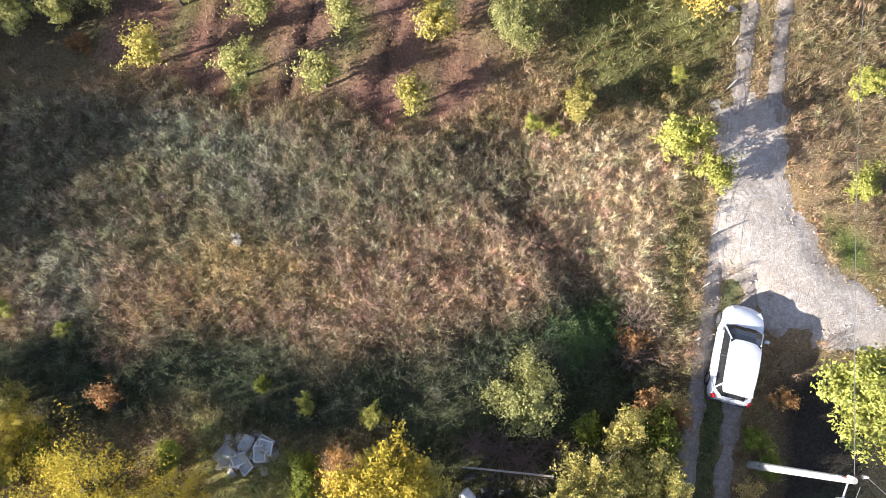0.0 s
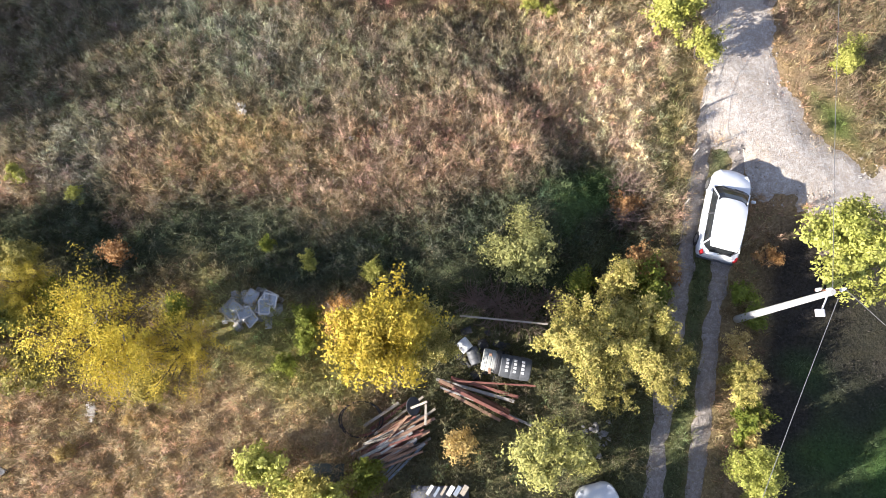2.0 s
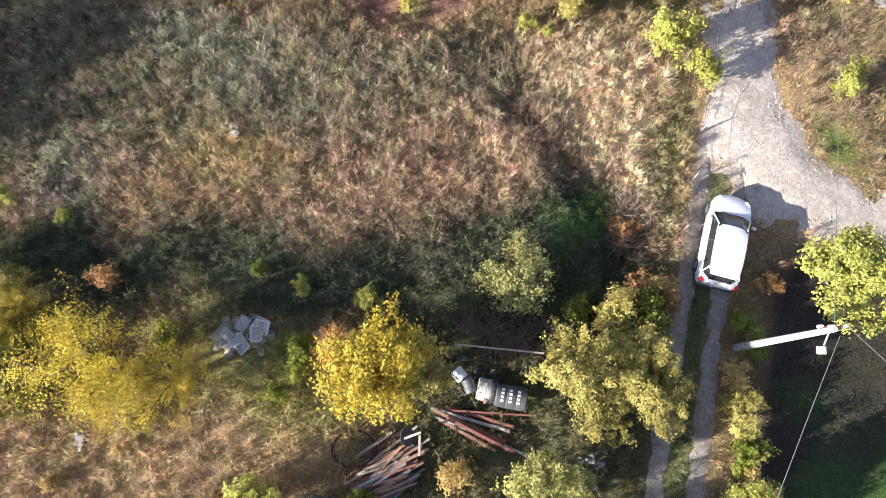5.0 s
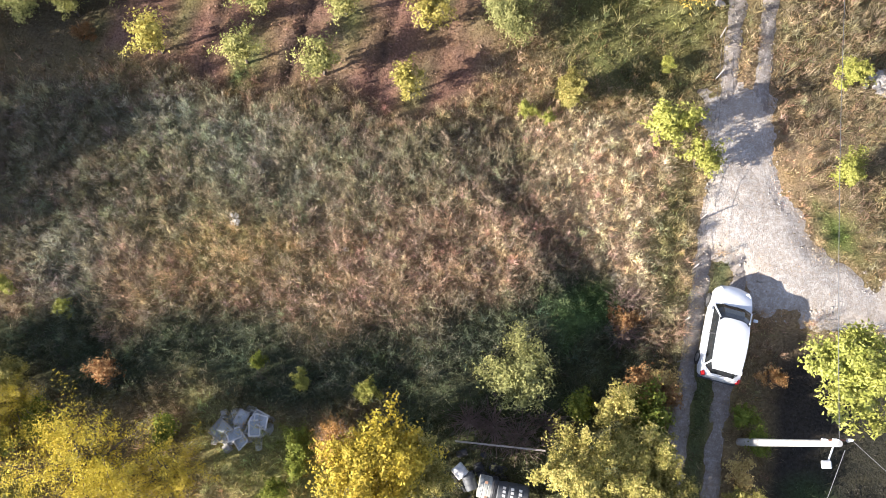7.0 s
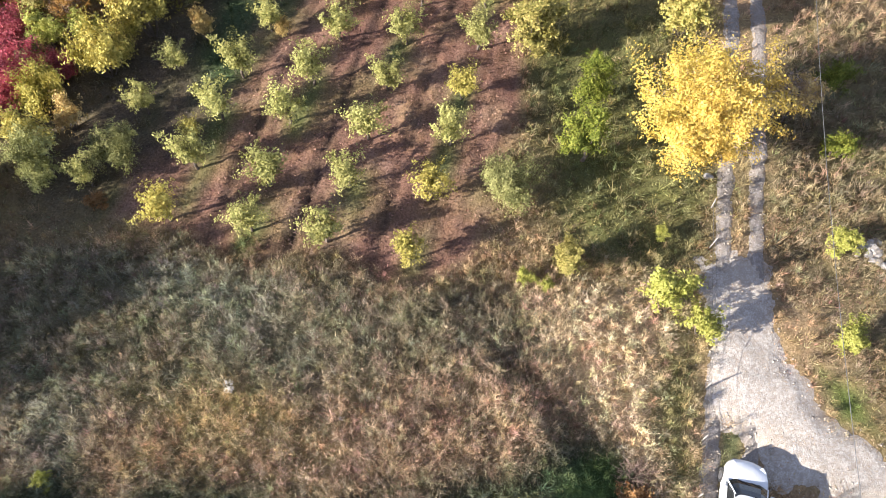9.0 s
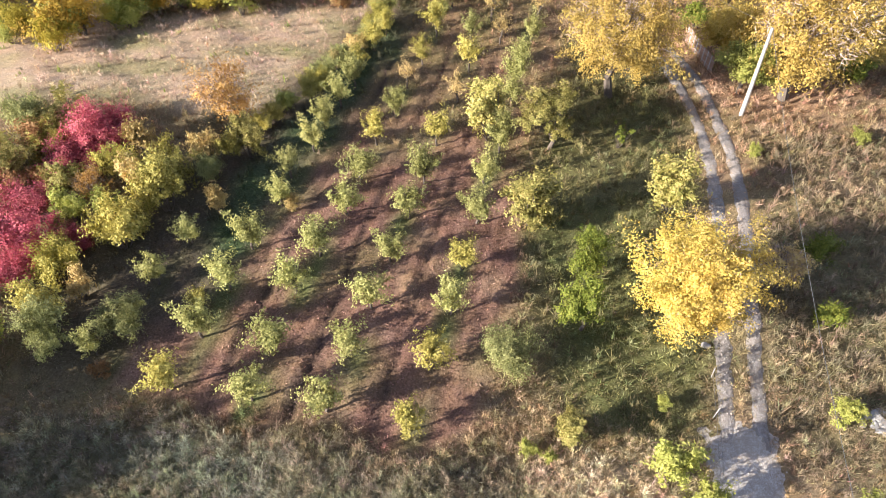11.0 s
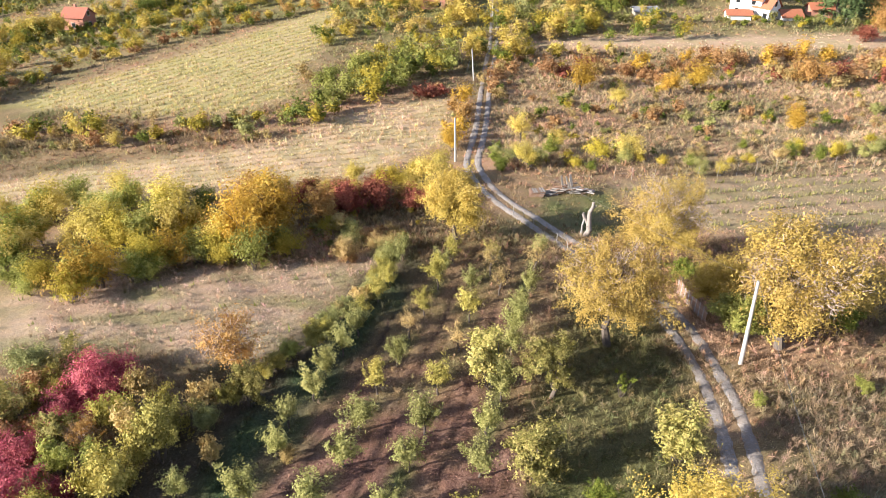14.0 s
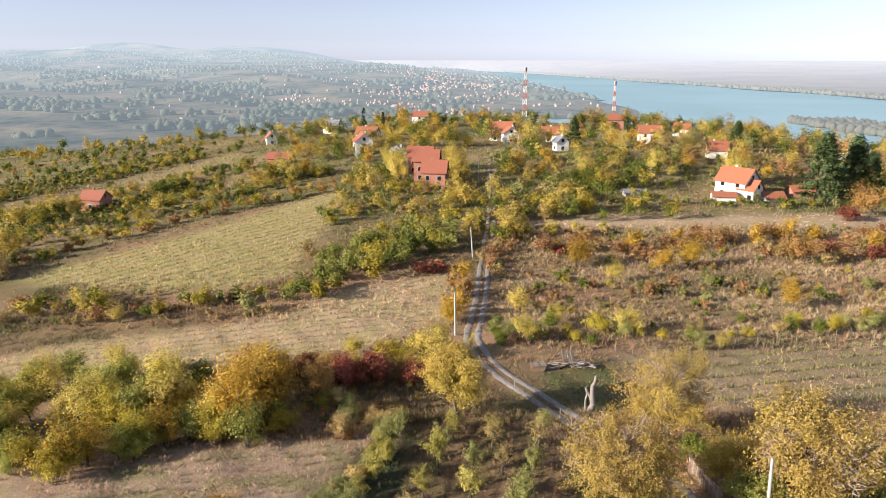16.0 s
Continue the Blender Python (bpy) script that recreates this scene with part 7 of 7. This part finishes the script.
# ---- vineyard rows ----
def vine_rows(name, poly, direction, spacing, size, tint, label, seed, gap=0.5):
    """Low rows of vines across a field, as one stuff object of short upright leaves."""
    rng = np.random.RandomState(seed)
    p = np.array(poly)
    d = np.array((math.cos(radians(direction)), math.sin(radians(direction))))
    nrm = np.array((-d[1], d[0]))
    s0, s1 = (p @ nrm).min(), (p @ nrm).max()
    t0, t1 = (p @ d).min(), (p @ d).max()
    rows = np.arange(s0, s1, spacing)
    t = np.arange(t0, t1, gap)
    S, T = np.meshgrid(rows, t)
    x, y = S * nrm[0] + T * d[0], S * nrm[1] + T * d[1]
    x, y = (x + rng.randn(*x.shape) * 0.08).ravel(), (y + rng.randn(*y.shape) * 0.08).ravel()
    ok = inside(poly, x, y, 0.5) > 0.6
    ok &= rng.uniform(0, 1, len(x)) < 0.85
    x, y = np.repeat(x[ok], 5), np.repeat(y[ok], 5)
    n = len(x)
    x, y = x + rng.randn(n) * 0.14, y + rng.randn(n) * 0.14
    h = size * rng.uniform(0.4, 1.2, n)
    foot = np.stack([x, y, ground_z(x, y)], -1)
    a = rng.uniform(0, 6.283, n)
    w = 0.10 * size * rng.uniform(0.6, 1.6, n)
    side = np.stack([np.cos(a) * w, np.sin(a) * w, np.zeros(n)], -1)
    tip = foot + np.stack([rng.randn(n) * 0.15 * h, rng.randn(n) * 0.15 * h, h], -1)
    ob = sheet(name, np.stack([foot - side, foot + side, tip], 1).reshape(-1, 3), np.arange(3 * n).reshape(-1, 3), [BLADE])
    c = np.clip(np.array(tint) * rng.uniform(0.8, 1.25, (n, 1)), 0.02, 0.8)
    tint_points(ob, np.repeat(c, 3, 0))
    tagged(ob, label, "vineyard", kind="stuff")


vine_rows("vine_rows", VINE_A, 18, 2.4, 0.45, (0.43, 0.33, 0.15), "rows of low withered vines on a straw field", 81)
vine_rows("vine_rows", VINE_B, 52, 3.0, 0.6, (0.40, 0.34, 0.12), "rows of yellowing vines on the slope", 82)
vine_rows("vine_rows", VINE_C, 14, 3.4, 0.7, (0.27, 0.25, 0.09), "young vines in rows on bare soil", 83, 0.8)
vine_rows("vine_rows", PLOUGH_AREA, 8, 4.6, 0.5, (0.24, 0.28, 0.07), "scattered green shoots on a stubble field", 84, 3.0)


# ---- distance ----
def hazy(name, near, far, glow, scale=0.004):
    """Distant land; its sunlit haze is painted as emission that grows with distance."""
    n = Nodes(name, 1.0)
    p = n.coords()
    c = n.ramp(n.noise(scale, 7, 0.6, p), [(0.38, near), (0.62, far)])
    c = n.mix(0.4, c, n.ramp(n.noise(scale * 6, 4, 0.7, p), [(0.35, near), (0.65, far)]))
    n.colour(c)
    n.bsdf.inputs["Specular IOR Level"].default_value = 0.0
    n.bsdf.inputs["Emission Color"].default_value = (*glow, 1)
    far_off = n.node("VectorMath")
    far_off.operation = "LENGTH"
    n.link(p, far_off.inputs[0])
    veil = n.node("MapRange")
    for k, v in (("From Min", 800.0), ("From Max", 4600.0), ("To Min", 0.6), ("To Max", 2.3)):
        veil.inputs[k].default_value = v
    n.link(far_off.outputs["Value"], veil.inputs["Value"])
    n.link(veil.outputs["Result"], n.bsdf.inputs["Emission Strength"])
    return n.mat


# the third colour of each is the glow painted on as haze
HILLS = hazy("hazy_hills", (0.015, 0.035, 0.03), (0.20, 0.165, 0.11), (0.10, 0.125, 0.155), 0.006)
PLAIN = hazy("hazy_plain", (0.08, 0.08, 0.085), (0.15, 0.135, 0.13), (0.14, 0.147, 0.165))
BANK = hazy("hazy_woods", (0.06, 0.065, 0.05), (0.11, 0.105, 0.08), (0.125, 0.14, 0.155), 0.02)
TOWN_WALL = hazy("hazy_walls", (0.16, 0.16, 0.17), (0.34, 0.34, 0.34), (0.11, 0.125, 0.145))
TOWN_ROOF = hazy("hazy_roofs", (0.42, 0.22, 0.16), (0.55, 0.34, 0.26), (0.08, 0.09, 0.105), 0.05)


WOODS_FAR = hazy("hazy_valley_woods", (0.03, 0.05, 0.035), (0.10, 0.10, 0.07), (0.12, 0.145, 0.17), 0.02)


def make_water():
    n = Nodes("river_water", 0.5)
    n.bsdf.inputs["Specular IOR Level"].default_value = 0.15
    n.bump(n.noise(0.05, 4, 0.6), 0.3, 0.4)
    return n.colour(n.ramp(n.noise(0.002, 3), [(0.4, (0.27, 0.42, 0.47)), (0.65, (0.32, 0.48, 0.53))]))


WATER = make_water()


def far_height(u, r):
    """Height of the distant land by bearing (u = east over north) and distance."""
    ridge = np.interp(u, [-0.1, -0.02, 0.037, 0.1, 0.165, 0.23, 0.29, 5], [-6, -22, -40, -50, -54, -57, -62, -64])
    shore = np.interp(u, [-0.06, 0.0, 0.037, 0.1, 0.173, 0.213, 0.33, 0.5], [6500, 5200, 4300, 2670, 1970, 1600, 1290, 800])
    at = np.interp(u, [-0.1, 0.01, 0.09, 0.165, 0.23, 0.29], [2800, 2400, 2000, 1700, 1350, 1100])
    near = -62 + (ridge + 62) * np.clip((r - 850) / (at - 850), 0, 1) ** 1.15
    crest = np.interp(u, [-5, -0.8, -0.62, -0.53, -0.45, -0.38, -0.30, -0.25, -0.18, -0.11, 0.0, 0.1], [70, 70, 62, 70, 92, 80, 90, 88, 40, 0, -40, -64])
    crest = crest + 6 * np.sin(23 * u) + 3 * np.sin(61 * u + 1)
    back = ridge + (crest - ridge) * np.clip((r - at) / (4500 - at), 0, 1)
    z = np.where(r < at, near, back)
    rolls = np.clip((r - 1000) / 1500, 0, 1) * (14 * np.sin(r / 310 + 9 * u) * np.sin(17 * u + r / 800) + 6 * np.sin(r / 130 + 31 * u))
    z = z + np.where(z > -60, rolls, 0) * np.clip(-u * 3 + 0.3, 0, 1)
    return -70 + (z + 70) * np.clip((shore - r) / 260 + 0.4, 0, 1)


def make_hills():
    u = np.concatenate([np.linspace(-6, -0.95, 20), np.linspace(-0.9, 0.35, 190)])
    r = np.linspace(820, 4700, 110)
    U, R = np.meshgrid(u, r)
    y = R / np.sqrt(1 + U * U)
    x = U * y
    z = far_height(U, R)
    i = np.arange(U.size).reshape(U.shape)
    f = np.stack([i[:-1, :-1], i[:-1, 1:], i[1:, 1:], i[1:, :-1]], -1).reshape(-1, 4)
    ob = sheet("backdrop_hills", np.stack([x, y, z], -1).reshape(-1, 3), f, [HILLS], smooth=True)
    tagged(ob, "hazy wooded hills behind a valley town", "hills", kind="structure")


make_hills()


def make_river():
    v = [(40, 600, -60), (4600, -1500, -60), (4600, 4700, -60), (-200, 4900, -60)]
    tagged(sheet("water", v, [(0, 1, 2, 3)], [WATER]), "broad pale blue river in haze", "river", kind="structure")
    # the flat land beyond, and its rim of trees
    u = np.linspace(-0.3, 3, 180)
    bank = np.interp(u, [0.0, 0.09, 0.16, 0.25, 0.40, 0.61, 1.0, 3], [4850, 4300, 3500, 2860, 2265, 1820, 1500, 1300]) * (1 + 0.01 * np.sin(40 * u))
    rows = []
    for k in np.linspace(0, 1, 20):
        d = bank + (4950 - bank) * k
        y = d / np.sqrt(1 + u * u)
        rows.append(np.stack([u * y, y, np.full_like(u, -57) + 66 * k ** 1.6], -1))
    g = np.stack(rows)
    i = np.arange(g.shape[0] * g.shape[1]).reshape(g.shape[:2])
    f = np.stack([i[:-1, :-1], i[:-1, 1:], i[1:, 1:], i[1:, :-1]], -1).reshape(-1, 4)
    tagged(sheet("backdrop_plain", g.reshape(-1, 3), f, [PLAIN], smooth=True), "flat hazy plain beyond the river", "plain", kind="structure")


make_river()


def clumps(name, spots, size, material, label, seed):
    """Far woods: many small rough crowns in one mesh."""
    rng = np.random.RandomState(seed)
    bm = bmesh.new()
    bmesh.ops.create_icosphere(bm, subdivisions=1, radius=1.0)
    base = np.array([v.co[:] for v in bm.verts])
    tris = np.array([[v.index for v in f.verts] for f in bm.faces])
    bm.free()
    vs, fs = [], []
    for k, (x, y, z) in enumerate(spots):
        s = size * rng.uniform(0.5, 1.4)
        vs.append(base * rng.uniform(0.7, 1.3, (len(base), 1)) * (s, s, s * rng.uniform(0.8, 1.3)) + (x, y, z + 0.5 * s))
        fs.append(tris + k * len(base))
    return tagged(sheet(name, np.concatenate(vs), np.concatenate(fs), [material]), label, "woods", kind="stuff")


def make_far_woods():
    rng = np.random.RandomState(91)
    spots = []
    for i in range(1700):     # the far bank
        u = rng.uniform(0.07, 0.75)
        d = np.interp(u, [0.0, 0.09, 0.16, 0.25, 0.40, 0.61, 1.0], [4850, 4300, 3500, 2860, 2265, 1820, 1500]) + rng.uniform(5, 90)
        y = d / math.sqrt(1 + u * u)
        spots.append((u * y, y, -57))
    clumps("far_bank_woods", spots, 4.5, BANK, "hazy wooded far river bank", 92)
    spots = []
    for i in range(700):     # the island near the right bank
        u = rng.uniform(0.475, 0.72)
        d = 1130 - 700 * (u - 0.475) + rng.uniform(-60, 60) * min(1, (u - 0.47) * 12)
        y = d / math.sqrt(1 + u * u)
        spots.append((u * y, y, -58))
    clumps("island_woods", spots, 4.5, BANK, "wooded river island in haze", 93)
    spots = []
    for i in range(230):     # copses and garden trees between the houses of the town
        u0, r0 = rng.uniform(-0.66, 0.22), 950 + 3000 * rng.uniform() ** 1.2
        for j in range(rng.randint(6, 30)):
            u, r = u0 + rng.randn() * 0.022, r0 * (1 + rng.randn() * 0.012)
            y = r / math.sqrt(1 + u * u)
            z = float(far_height(np.array(u), np.array(r)))
            if z > -60:
                spots.append((u * y, y, z - 1.5))
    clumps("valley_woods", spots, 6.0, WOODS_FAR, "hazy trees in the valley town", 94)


make_far_woods()


def make_town():
    """Small far houses, walls and roofs, in two meshes."""
    rng = np.random.RandomState(95)
    walls, wf, roofs, rf = [], [], [], []
    quarters = [(np.clip(rng.normal(0.0, 0.12), -0.45, 0.22), rng.uniform(1050, 2900)) for _ in range(60)]
    for i in range(820):
        q = quarters[int(60 * rng.uniform() ** 1.4)]
        u, r = q[0] + rng.randn() * 0.025, q[1] * (1 + rng.randn() * 0.03)
        if rng.uniform() < 0.12:
            u = rng.uniform(-0.5, 0.1)
        y = r / math.sqrt(1 + u * u)
        x, z = u * y, float(far_height(np.array(u), np.array(r))) - 0.5
        if z < -60:
            continue
        w, d, h = rng.uniform(3, 5), rng.uniform(3, 5), rng.uniform(1.8, 3.0)
        if rng.uniform() < 0.03:
            w *= 3.5
        a = rng.uniform(-0.6, 0.6)
        ca, sa = math.cos(a), math.sin(a)
        box = [(px * w / 2, py * d / 2) for px, py in ((-1, -1), (1, -1), (1, 1), (-1, 1))]
        pts = [(x + px * ca - py * sa, y + px * sa + py * ca) for px, py in box]
        k = len(walls)
        walls += [(*p, z) for p in pts] + [(*p, z + h) for p in pts]
        wf += [(k + j, k + (j + 1) % 4, k + 4 + (j + 1) % 4, k + 4 + j) for j in range(4)]
        k = len(roofs)
        roofs += [(*p, z + h) for p in pts] + [(x - w * 0.3 * ca, y - w * 0.3 * sa, z + h + 2.2), (x + w * 0.3 * ca, y + w * 0.3 * sa, z + h + 2.2)]
        rf += [(k, k + 1, k + 5, k + 4), (k + 2, k + 3, k + 4, k + 5), (k + 1, k + 2, k + 5, k + 5), (k + 3, k, k + 4, k + 4)]
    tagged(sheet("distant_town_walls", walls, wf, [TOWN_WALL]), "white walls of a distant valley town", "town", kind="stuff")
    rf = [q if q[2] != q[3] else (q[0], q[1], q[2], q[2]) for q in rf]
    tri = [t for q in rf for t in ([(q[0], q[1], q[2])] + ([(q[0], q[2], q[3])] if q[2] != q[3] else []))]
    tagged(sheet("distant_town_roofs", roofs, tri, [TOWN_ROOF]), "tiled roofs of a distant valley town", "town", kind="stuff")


make_town()
